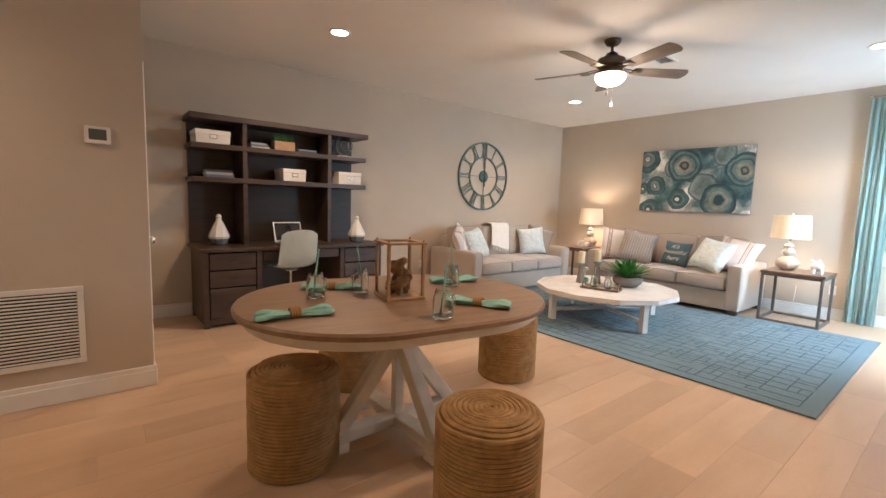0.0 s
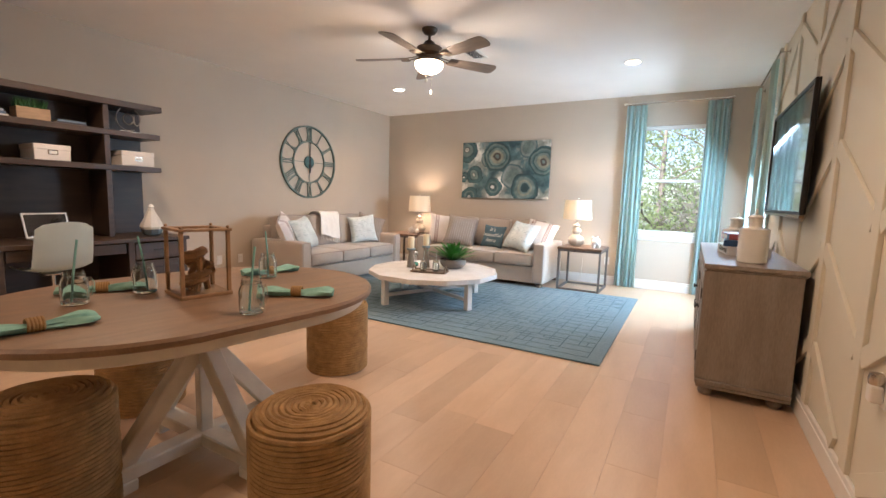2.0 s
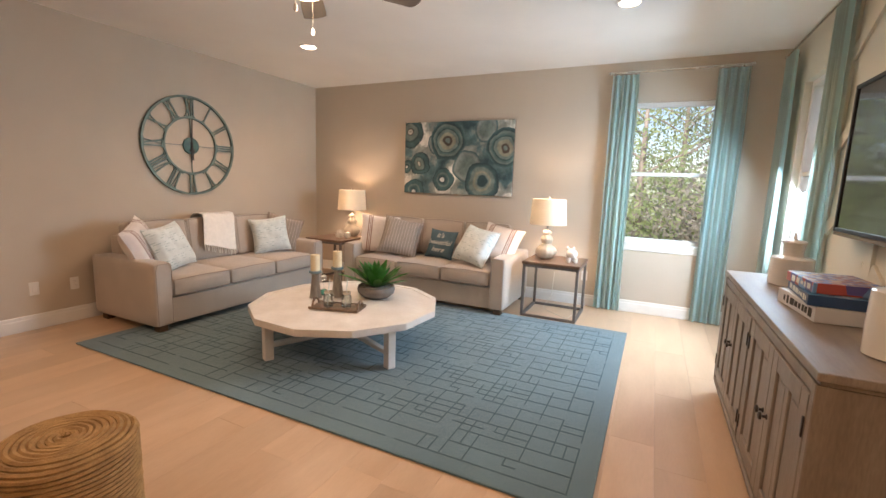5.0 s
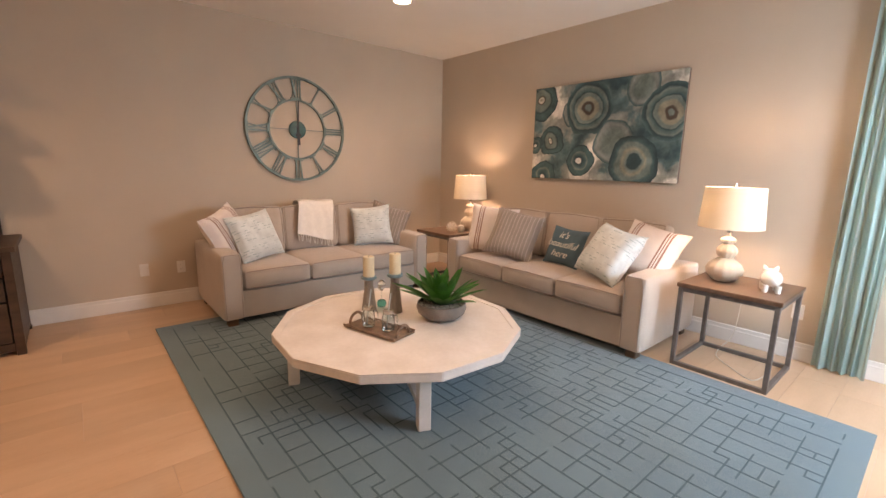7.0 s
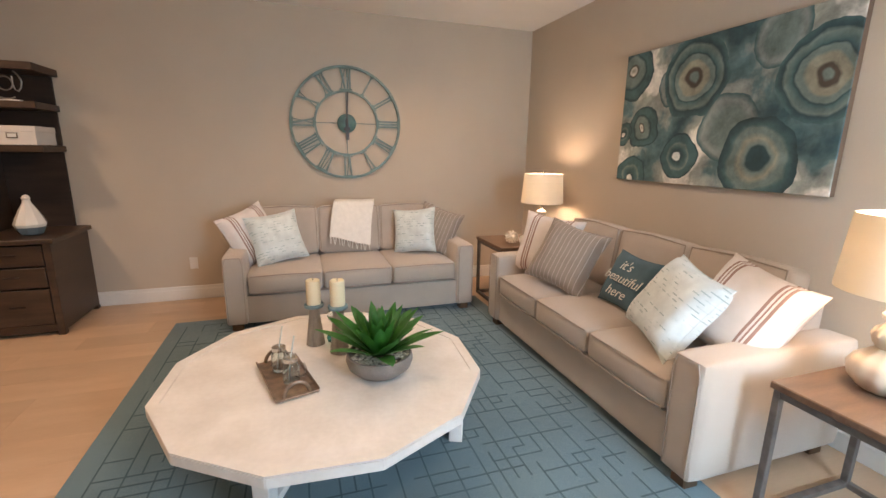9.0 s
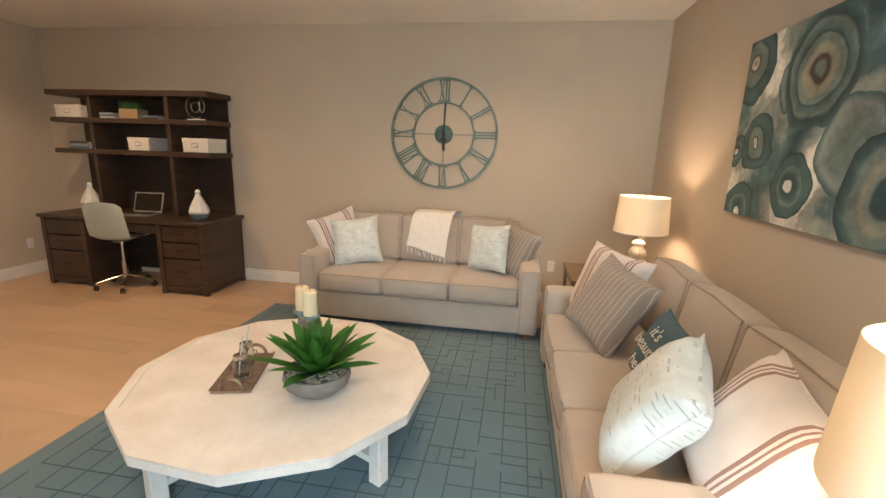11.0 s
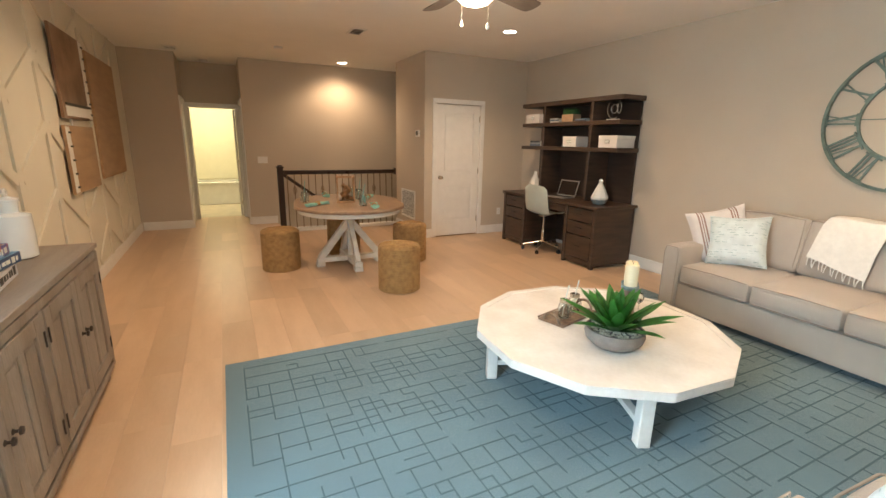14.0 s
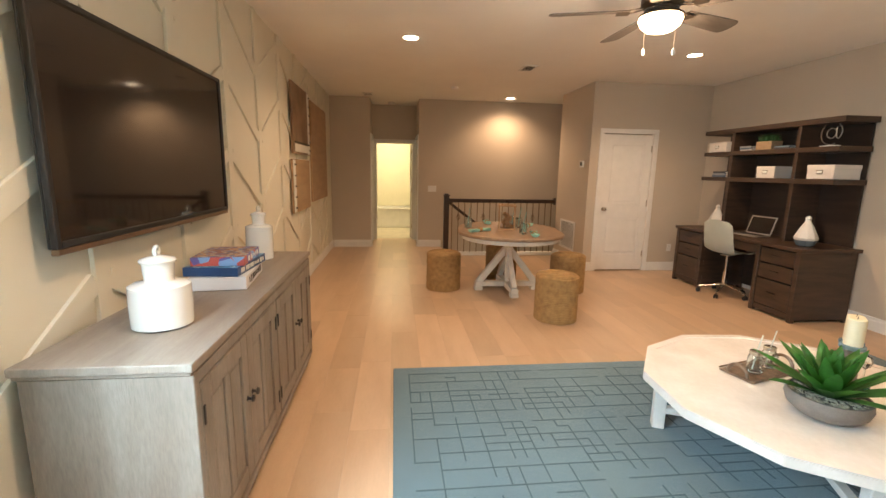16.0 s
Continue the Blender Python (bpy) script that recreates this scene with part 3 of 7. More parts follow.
# ---- desk corner ----
def desk_unit():
    d = thing("desk", 1.98, 5.38, 0, "dark espresso wooden double-pedestal desk against the wall", "desk")
    W, D, H = 1.94, 0.66, 0.765
    part("desktop", boxes((-0.01, -0.015, H - 0.035, W + 0.01, D, H), bevel=0.003), M["espresso"], d)
    for n, x0 in (("a", 0.02), ("b", W - 0.54)):
        x1 = x0 + 0.52
        for px in (x0, x1 - 0.03):
            part("side_panel", boxes((px, 0.051, 0.03, px + 0.03, D - 0.01, H - 0.036), bevel=0.002), M["espresso"], d)
        part("back_panel", boxes((x0 + 0.031, D - 0.03, 0.03, x1 - 0.031, D - 0.012, H - 0.036)), M["espresso"], d)
        part("bottom_panel", boxes((x0 + 0.031, 0.03, 0.04, x1 - 0.031, D - 0.031, 0.07)), M["espresso"], d)
        for px in (x0 - 0.006, x1 - 0.044):
            part("corner_post", boxes((px, 0.0, 0.0, px + 0.05, 0.05, H - 0.036), bevel=0.003), M["espresso"], d)
            part("rear_foot", boxes((px + 0.006, D - 0.06, 0, px + 0.05, D - 0.012, 0.029)), M["espresso"], d)
        part("toe_rail", boxes((x0 + 0.045, 0.008, 0.03, x1 - 0.045, 0.03, 0.09), bevel=0.003), M["espresso"], d)
        for z0, z1 in ((0.095, 0.375), (0.39, 0.545), (0.56, 0.715)):
            dr = part("drawer", boxes((x0 + 0.053, 0.006, z0, x1 - 0.053, 0.028, z1), (x0 + 0.06, 0.028, z0 + 0.01, x1 - 0.06, 0.3, z1 - 0.02), bevel=0.003), M["espresso"], d)
            zc = (z0 + z1) / 2 + 0.01
            bm = boxes(((x0 + x1) / 2 - 0.05, -0.012, zc - 0.007, (x0 + x1) / 2 + 0.05, -0.004, zc + 0.007), ((x0 + x1) / 2 - 0.045, -0.006, zc - 0.004, (x0 + x1) / 2 - 0.037, 0.006, zc + 0.004),
                       ((x0 + x1) / 2 + 0.037, -0.006, zc - 0.004, (x0 + x1) / 2 + 0.045, 0.006, zc + 0.004), bevel=0.002)
            part("drawer_handle", bm, M["iron"], dr)
    part("pencil_drawer", boxes((0.56, 0.012, H - 0.135, W - 0.56, 0.035, H - 0.045), bevel=0.003), M["espresso"], d)
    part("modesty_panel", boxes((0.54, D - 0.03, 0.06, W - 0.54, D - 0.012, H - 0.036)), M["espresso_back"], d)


def hutch_unit():
    """Three bays of shelves on the desk, open at both ends, with a back panel."""
    x, y, z = 1.98, 5.68, 0.767
    h = thing("hutch", x, y, z, "dark espresso bookshelf hutch standing on the desk", "bookshelf")
    W, D, H = 1.865, 0.36, 1.285
    bays = [0.455, 1.375]
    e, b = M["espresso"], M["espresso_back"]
    part("top_shelf", boxes((-0.02, -0.02, H - 0.055, W + 0.02, D, H), bevel=0.003), e, h)
    for zz in (0.63, 0.955):
        part("shelf", boxes((-0.01, -0.01, zz, W - 0.001, D, zz + 0.05), bevel=0.003), e, h)
    for xx in bays:
        for a, c in ((0, 0.629), (0.681, 0.954), (1.006, H - 0.056)):
            part("divider", boxes((xx, 0.0, a, xx + 0.045, D - 0.02, c), bevel=0.002), e, h)
    for z0, z1 in ((0, 0.629), (0.681, 0.954), (1.006, H - 0.056)):
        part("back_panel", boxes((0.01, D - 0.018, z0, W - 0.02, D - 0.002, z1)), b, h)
    return h


desk_unit()
hutch_unit()


# ---- sofas ----
def sofa(x, y, rz, label):
    """Three seats. Origin at the front centre, the sofa reaches to +y."""
    s = thing("sofa", x, y, 0, label, "sofa", "beige sofas", rz)
    L, D = 2.10, 0.95
    f = 0.065
    part("base", (lambda b: (soft_box(b, -L / 2 + 0.16, 0.03, f, L / 2 - 0.16, D, 0.30, 0.012, 0.0), b)[1])(bmesh.new()), M["sofa"], s, smooth=True)
    bm = bmesh.new()
    soft_box(bm, -L / 2 + 0.16, D - 0.19, 0.30, L / 2 - 0.16, D, 0.80, 0.05, 0.0)
    part("back_frame", bm, M["sofa"], s, smooth=True)
    for sx in (-1, 1):
        a, b = sorted((sx * L / 2, sx * (L / 2 - 0.17)))
        bm = bmesh.new()
        soft_box(bm, a, 0.0, f, b, D, 0.625, 0.03, 0.005)
        arm = part("arm", bm, M["sofa"], s, smooth=True)
        bm = bmesh.new()
        pts = [(a + 0.022, -0.002, f + 0.02), (a + 0.018, -0.004, 0.56), (a + 0.034, -0.003, 0.618), (b - 0.034, -0.003, 0.618), (b - 0.018, -0.004, 0.56), (b - 0.022, -0.002, f + 0.02)]
        tube(bm, pts, 0.003, 6)
        part("piping", bm, M["piping"], arm)
    w = (L - 0.35) / 3
    for i in range(3):
        a = -L / 2 + 0.175 + w * i
        bm = bmesh.new()
        soft_box(bm, a + 0.003, 0.005, 0.305, a + w - 0.003, D - 0.20, 0.475, 0.035, 0.022)
        c = part("seat_cushion", bm, M["sofa"], s, smooth=True)
        for zz in (0.322, 0.458):
            bm = bmesh.new()
            tube(bm, [(a + 0.025, 0.009, zz), (a + 0.05, 0.0, zz + (0.004 if zz > 0.4 else 0)), (a + w / 2, -0.008, zz + (0.012 if zz > 0.4 else 0)), (a + w - 0.05, 0.0, zz + (0.004 if zz > 0.4 else 0)), (a + w - 0.025, 0.009, zz)], 0.0045, 6)
            part("piping", bm, M["piping"], c)
        bm = bmesh.new()
        soft_box(bm, a + 0.003, -0.085, 0.0, a + w - 0.003, 0.085, 0.445, 0.035, 0.014)
        b = part("back_cushion", bm, M["sofa"], s, at=pose(0, D - 0.27, 0.478, -9, 0, 0), smooth=True)
        bm = bmesh.new()
        tube(bm, [(a + 0.02, -0.075, 0.04), (a + 0.016, -0.08, 0.22), (a + 0.024, -0.078, 0.434), (a + w / 2, -0.080, 0.448), (a + w - 0.024, -0.078, 0.434), (a + w - 0.016, -0.08, 0.22), (a + w - 0.02, -0.075, 0.04)], 0.0045, 6)
        part("piping", bm, M["piping"], b)
    for fx in (-L / 2 + 0.08, L / 2 - 0.08):
        for fy in (0.07, D - 0.08):
            bm = bmesh.new()
            box(bm, fx - 0.04, fy - 0.04, 0, fx + 0.04, fy + 0.04, f + 0.001, 0.006)
            part("foot", bm, M["foot"], s)
    return s


RUG_Z = 0.014
sofa(6.15, 5.02, 0, "beige linen three-seat sofa with a fringed throw, against the clock wall")
sofa(7.21, 3.66, -90, "beige linen three-seat sofa below the abstract painting")


# ---- rug ----
def rug():
    x0, y0, x1, y1 = 4.665, 1.40, 7.36, 5.37
    bm = bmesh.new()
    vs = box(bm, x0, y0, 0.001, x1, y1, RUG_Z, 0.004)
    m = mat("teal_wool_rug", (0.105, 0.178, 0.212), 0.95, scale=2.0, vary=0.10, fine=0.12, fscale=350, bump=0.6, bscale=420, sheen=0.3)
    r = thing("rug", 0, 0, 0, "teal-blue wool rug with a carved geometric line pattern", "rug")
    part("rug_body", bm, m, r)
    # darker teal for the line strips, deepened to paint the shade in carved grooves
    line = mat("dark_teal_shaded_line", (0.066, 0.115, 0.138), 0.95, fine=0.1)
    rng = random.Random(4)
    c = 0.0645
    nx, ny = int((x1 - x0 - 0.2) / c), int((y1 - y0 - 0.2) / c)
    bm = bmesh.new()
    laid = []
    t, z0, z1 = 0.0075, RUG_Z - 0.001, RUG_Z + 0.0012

    def strip(i0, j0, i1, j1):
        a, b = x0 + 0.11 + c * i0, y0 + 0.11 + c * j0
        e, g = x0 + 0.11 + c * i1, y0 + 0.11 + c * j1
        laid.append(1)
        box(bm, min(a, e) - t / 2, min(b, g) - t / 2, z0, max(a, e) + t / 2, max(b, g) + t / 2, z1 + 1.2e-6 * len(laid))
    # broken lattice of long runs both ways, with small square hooks between them
    for j in range(0, ny + 1, 2):
        i = 2 * rng.randint(0, 2)
        while i < nx:
            n = min(rng.choice((2, 4, 6, 8)), nx - i)
            strip(i, j, i + n, j)
            i += n + rng.choice((1, 2, 2, 4))
    for i in range(0, nx + 1, 2):
        j = 2 * rng.randint(0, 1)
        while j < ny:
            n = min(rng.choice((8, 10, 14, 18)), ny - j)
            strip(i, j, i, j + n)
            j += n + rng.choice((1, 1, 2))
    for _ in range(int(nx * ny * 0.05)):
        i, j = 2 * rng.randint(0, nx // 2 - 2), 2 * rng.randint(0, ny // 2 - 2)
        e, s = rng.choice(((1, 0), (0, 1))), rng.choice((1, 2, 3))
        if e[0]:
            strip(i, j + 1, i + s, j + 1)
            strip(i + s, j + 1, i + s, j + rng.choice((2, 3)))
        else:
            strip(i + 1, j, i + 1, j + s)
            strip(i + 1, j + s, i + rng.choice((2, 3)), j + s)
    part("line_pattern", bm, line, r, "darker teal carved lines, groove shade in the colour")


rug()


# ---- coffee table ----
CT = (5.796, 3.538)


def coffee_table():
    t = thing("coffee_table", *CT, RUG_Z + 0.002, "whitewashed twelve-sided wooden coffee table standing on the teal rug", "coffee table", rz=0)
    z1 = 0.355
    R, N, ph = 0.775, 12, radians(11)

    def ngon(bm, r, z0, z1_, bev):
        lo = [bm.verts.new((r * math.cos(ph + 2 * math.pi * k / N), r * math.sin(ph + 2 * math.pi * k / N), z0)) for k in range(N)]
        hi = [bm.verts.new((v.co.x, v.co.y, z1_)) for v in lo]
        bm.faces.new(lo[::-1])
        bm.faces.new(hi)
        for k in range(N):
            bm.faces.new((lo[k], lo[(k + 1) % N], hi[(k + 1) % N], hi[k]))
        bmesh.ops.bevel(bm, geom=bm.edges[:], offset=bev, segments=2, affect="EDGES")
    bm = bmesh.new()
    ngon(bm, R, z1 - 0.05, z1 - 0.003, 0.004)
    part("tabletop", bm, M["whitewash"], t)
    for k in range(N):
        a0, a1 = ph + 2 * math.pi * k / N, ph + 2 * math.pi * (k + 1) / N
        am = (a0 + a1) / 2
        ca = math.cos(math.pi / N)
        bm = bmesh.new()
        pts = [(R * math.cos(a0), R * math.sin(a0)), (R * math.cos(a1), R * math.sin(a1)), ((R - 0.05) * math.cos(a1), (R - 0.05) * math.sin(a1)), ((R - 0.05) * math.cos(a0), (R - 0.05) * math.sin(a0))]
        sh = [(px - 0.0006 * math.cos(am), py - 0.0006 * math.sin(am)) for px, py in pts]
        lo = [bm.verts.new((px, py, z1 - 0.0035)) for px, py in sh]
        hi = [bm.verts.new((px, py, z1 + 0.002)) for px, py in sh]
        bm.faces.new(hi)
        for q in range(4):
            bm.faces.new((lo[q], lo[(q + 1) % 4], hi[(q + 1) % 4], hi[q]))
        part("border_strip", bm, M["whitewash"], t)
    legs = []
    for k in range(4):
        a = radians(-114 + 90 * k)
        lx, ly = 0.66 * math.cos(a), 0.66 * math.sin(a)
        legs.append((lx, ly))
        bm = bmesh.new()
        box(bm, -0.033, -0.033, 0, 0.033, 0.033, z1 - 0.05, 0.004, m=pose(lx, ly, 0, 0, 0, math.degrees(a)))
        part("leg", bm, M["whitewash"], t)
    bm = bmesh.new()
    for k in range(4):
        a, b = legs[k], legs[(k + 1) % 4]
        beam(bm, (a[0], a[1], z1 - 0.075), (b[0], b[1], z1 - 0.075), 0.025, 0.045)
    part("apron_frame", bm, M["whitewash"], t)
    for a, b, dz in ((0, 2, 0.0), (1, 3, 0.001)):
        bm = bmesh.new()
        beam(bm, (legs[a][0], legs[a][1], 0.11 + dz), (legs[b][0], legs[b][1], 0.11 + dz), 0.045, 0.035)
        part("stretcher", bm, M["whitewash"], t)


coffee_table()
CTZ = RUG_Z + 0.002 + 0.355


# ---- round table and stools ----
RT, RTZ = (2.486, 2.81), 0.765


def round_table():
    def stretch(bm):
        for v in bm.verts:
            if abs(v.co.x) > 1e-3:
                v.co.x += math.copysign(0.20, v.co.x)
    t = thing("dining_table", *RT, 0, "oval table with brown wooden top and cream crossed trestle base", "table", rz=-8.6)
    bm = bmesh.new()
    lathe(bm, [(0.0, RTZ - 0.035), (0.610, RTZ - 0.035), (0.620, RTZ - 0.030), (0.622, RTZ - 0.012), (0.614, RTZ - 0.001), (0.0, RTZ)], 72)
    stretch(bm)
    part("tabletop", bm, M["tabletop"], t, smooth=True)
    bm = bmesh.new()
    lathe(bm, [(0.0, RTZ - 0.085), (0.570, RTZ - 0.085), (0.578, RTZ - 0.078), (0.578, RTZ - 0.0355), (0.0, RTZ - 0.0355)], 72)
    stretch(bm)
    part("apron", bm, M["cream"], t, smooth=True)
    bm = bmesh.new()
    box(bm, -0.028, -0.028, 0.09, 0.028, 0.028, 0.42, 0.005)
    part("post", bm, M["cream"], t)
    bm = bmesh.new()
    box(bm, -0.20, -0.20, RTZ - 0.115, 0.20, 0.20, RTZ - 0.086, 0.005)
    part("top_block", bm, M["cream"], t)
    for k in range(4):
        m = pose(0, 0, 0, 0, 0, 90 * k + TABLE_TURN)
        bm = bmesh.new()
        beam(bm, (-0.075, 0, RTZ - 0.12), (0.36, 0, 0.10), 0.075, 0.058 + 0.004 * k, 0.005, up=(0, 1, 0))
        part("brace", bm, M["cream"], t, at=m)
        bm = bmesh.new()
        box(bm, 0.02 + 0.002 * (k % 2), -0.045, 0.05, 0.40, 0.045, 0.11, 0.006)
        box(bm, 0.31, -0.048, 0.0, 0.41, 0.048, 0.052, 0.006)
        part("leg", bm, M["cream"], t, at=m)


TABLE_TURN = 8.6
round_table()


def stool(x, y, rz):
    s = thing("pouf_stool", x, y, 0, STOOL_LABEL, "stool", "woven rope stools round the table", rz)
    H, R, rows, seg = 0.472, 0.205, 26, 40
    bm = bmesh.new()
    lathe(bm, [(R - 0.012, 0.003), (R - 0.004, 0.02), (R - 0.004, H - 0.03), (R - 0.03, H - 0.008), (0.0, H - 0.006)], 40)
    part("body", bm, M["rope"], s, smooth=True)
    bm = bmesh.new()
    for i in range(rows):
        z = 0.012 + (H - 0.04) * i / (rows - 1)
        tube(bm, [((R + 0.004 * noise.noise(Vector((i * 3.1, 0, rz)))) * math.cos(2 * math.pi * k / seg), R * math.sin(2 * math.pi * k / seg), z + 0.0015 * math.sin(k * 0.9 + i)) for k in range(seg)], 0.0092, 6, closed=True)
    part("rope_side", bm, M["rope"], s, smooth=True)
    bm = bmesh.new()
    turns, per = 9, 30
    pts = []
    for k in range(turns * per):
        r = 0.010 + (R - 0.014) * k / (turns * per)
        a = 2 * math.pi * k / per
        zz = H - 0.004 - 0.016 * max(0.0, r / R - 0.75) * 4
        pts.append((r * math.cos(a), r * math.sin(a), zz + 0.0015 * math.sin(k * 1.3)))
    tube(bm, pts, 0.0105, 6)
    part("rope_seat", bm, M["rope"], s, smooth=True)
    return s


STOOL_LABEL = "golden-brown woven seagrass rope drum stool beside the round table"
st0 = stool(3.61, 3.03, 0)
for sx, sy, rz in ((2.40, 2.02, 60), (1.935, 2.87, 130), (2.58, 3.56, 220)):
    copy_thing(st0, pose(sx, sy, 0, 0, 0, rz))


# ---- console, television ----
def console():
    W, D, H = 1.855, 0.505, 0.865
    c = thing("sideboard", 4.515, 0.775, 0, "grey-washed wooden sideboard with four panelled doors on bun feet", "sideboard")
    g = M["console"]

    def bb(*items, bevel=0.003):
        return boxes(*[(a, -y1, z0, x1, -y0, z1) for a, y0, z0, x1, y1, z1 in items], bevel=bevel)
    part("top", bb((-0.015, -0.02, H - 0.028, W + 0.015, D - 0.004, H), (-0.006, -0.010, H - 0.042, W + 0.006, D - 0.01, H - 0.0285)), M["console_top"], c)
    for sx in (0.0, W - 0.035):
        part("side_panel", bb((sx, -0.016, 0.115, sx + 0.035, D - 0.02, H - 0.043)), g, c)
    part("back_panel", bb((0.0355, D - 0.035, 0.115, W - 0.0355, D - 0.02, H - 0.043)), g, c)
    part("bottom_panel", bb((0.0355, 0.002, 0.115, W - 0.0355, D - 0.036, 0.14)), g, c)
    part("top_rail", bb((0.0355, -0.013, H - 0.085, W - 0.0355, 0.02, H - 0.043)), g, c)
    part("centre_stile", bb((W / 2 - 0.02, -0.013, 0.1405, W / 2 + 0.02, 0.02, H - 0.0855)), g, c)
    part("plinth", bb((-0.012, -0.014, 0.085, W + 0.012, D - 0.02, 0.114), (-0.004, -0.006, 0.06, W + 0.004, D - 0.02, 0.0845), bevel=0.005), g, c)
    dw = (W / 2 - 0.055) / 2
    for i in range(4):
        x0 = 0.036 + dw * i + (0.038 if i > 1 else 0) + 0.001
        x1 = x0 + dw - 0.003
        z0, z1 = 0.145, H - 0.09
        st = 0.07
        d = part("door", bb((x0 + 0.002, -0.0055, z0 + 0.002, x1 - 0.002, 0.0, z1 - 0.002), bevel=0.001), g, c)
        for sx in (x0, x1 - st):
            part("stile", bb((sx, -0.018, z0, sx + st, -0.006, z1)), g, d)
        part("muntin", bb(((x0 + x1) / 2 - 0.022, -0.016, z0 + st, (x0 + x1) / 2 + 0.022, -0.006, z1 - st)), g, d)
        for zz in (z0, z1 - st):
            part("rail", bb((x0 + st, -0.018, zz, x1 - st, -0.006, zz + st)), g, d)
        for a, b in ((x0 + st, (x0 + x1) / 2 - 0.022), ((x0 + x1) / 2 + 0.022, x1 - st)):
            part("recessed_panel", bb((a + 0.0005, -0.007, z0 + st, b - 0.0005, -0.006, z1 - st), (a + 0.02, -0.011, z0 + st + 0.02, b - 0.02, -0.007, z1 - st - 0.02), bevel=0.002), g, d)
        kx = x1 - 0.03 if i % 2 == 0 else x0 + 0.03
        bm = bmesh.new()
        m = Matrix.Translation((kx, 0.018, 0.50)) @ pose(0, 0, 0, -90, 0, 0)
        lathe(bm, [(0.012, 0), (0.006, 0.006), (0.006, 0.016), (0.016, 0.020), (0.014, 0.028), (0.003, 0.031)], 16, m=m)
        part("knob", bm, M["iron"], d, "dark bronze knob", smooth=True)
        hx = x0 + 0.004 if i % 2 == 0 else x1 - 0.004
        for z in (z0 + 0.11, z1 - 0.11):
            part("hinge", bb((hx - 0.006, -0.024, z - 0.035, hx + 0.006, -0.0185, z + 0.035), bevel=0.002), M["iron"], d)
    for fx in (0.06, W - 0.06):
        for fy in (-0.05, -D + 0.09):
            bm = bmesh.new()
            lathe(bm, [(0.022, 0.0), (0.036, 0.008), (0.042, 0.028), (0.034, 0.045), (0.028, 0.050), (0.040, 0.056), (0.040, 0.0605)], 20, x=fx, y=fy)
            part("bun_foot", bm, g, c, smooth=True)


console()


def television():
    x0, x1, z0, z1 = 4.71, 6.19, 1.185, 1.995
    t = thing("television", (x0 + x1) / 2, Y0 + 0.02, 0, "large flat black television mounted on the cream wall above the sideboard", "television")
    w = (x1 - x0) / 2
    yb = 0.045
    part("back_cover", boxes((-w, yb - 0.010, z0, w, yb - 0.0005, z1), bevel=0.003), M["black"], t)
    for sx in (-w, w - 0.022):
        part("side_bezel", boxes((sx, yb, z0, sx + 0.022, yb + 0.022, z1), bevel=0.003), M["black"], t)
    for zz in (z1 - 0.022, z0):
        part("cross_bezel", boxes((-w + 0.0225, yb, zz, w - 0.0225, yb + 0.022, zz + 0.022), bevel=0.003), M["black"], t)
    part("screen", boxes((-w + 0.022, yb + 0.001, z0 + 0.022, w - 0.022, yb + 0.014, z1 - 0.022)), M["screen"], t)
    part("lower_bezel", boxes((-w + 0.005, yb - 0.006, z0 - 0.022, w - 0.005, yb + 0.020, z0 - 0.001), bevel=0.003), mat("bronze_bezel", (0.20, 0.13, 0.08), 0.35, metal=0.6), t)
    part("wall_bracket", boxes((-0.25, 0.0, 1.45, 0.25, yb - 0.010, 1.8), bevel=0.002), M["iron"], t)


television()


# ---- curtains ----
def curtain(along, c, plane, width, inward, label, seed, z1=2.60):
    """Pleated cloth that hangs to the floor; along: the wall's axis."""
    cu = thing("curtain", 0, 0, 0, label, "curtain", "aqua curtains")
    bm = bmesh.new()
    n, m, folds = 72, 14, 5
    rng = random.Random(seed)
    ph = rng.uniform(0, 6)
    rows = []
    for j in range(m + 1):
        v = j / m
        z = 0.012 + (z1 - 0.012) * v
        wid = width * (1.0 - 0.10 * v + 0.04 * math.sin(v * 3))
        row = []
        for i in range(n + 1):
            u = i / n
            dep = 0.022 * math.sin(2 * math.pi * folds * u + ph) + 0.012 * math.sin(2 * math.pi * (folds * 0.5) * u + 2 * v + ph) * (1 - v)
            s = c - wid / 2 + wid * u + 0.006 * math.sin(5 * v + 9 * u)
            d = plane + inward * (0.075 + dep * (0.75 + 0.35 * (1 - v)))
            row.append(bm.verts.new((s, d, z) if along == "x" else (d, s, z)))
        rows.append(row)
    for j in range(m):
        for i in range(n):
            bm.faces.new((rows[j][i], rows[j][i + 1], rows[j + 1][i + 1], rows[j + 1][i]))
    r = bmesh.ops.solidify(bm, geom=bm.faces[:], thickness=0.003)
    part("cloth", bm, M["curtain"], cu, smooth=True)


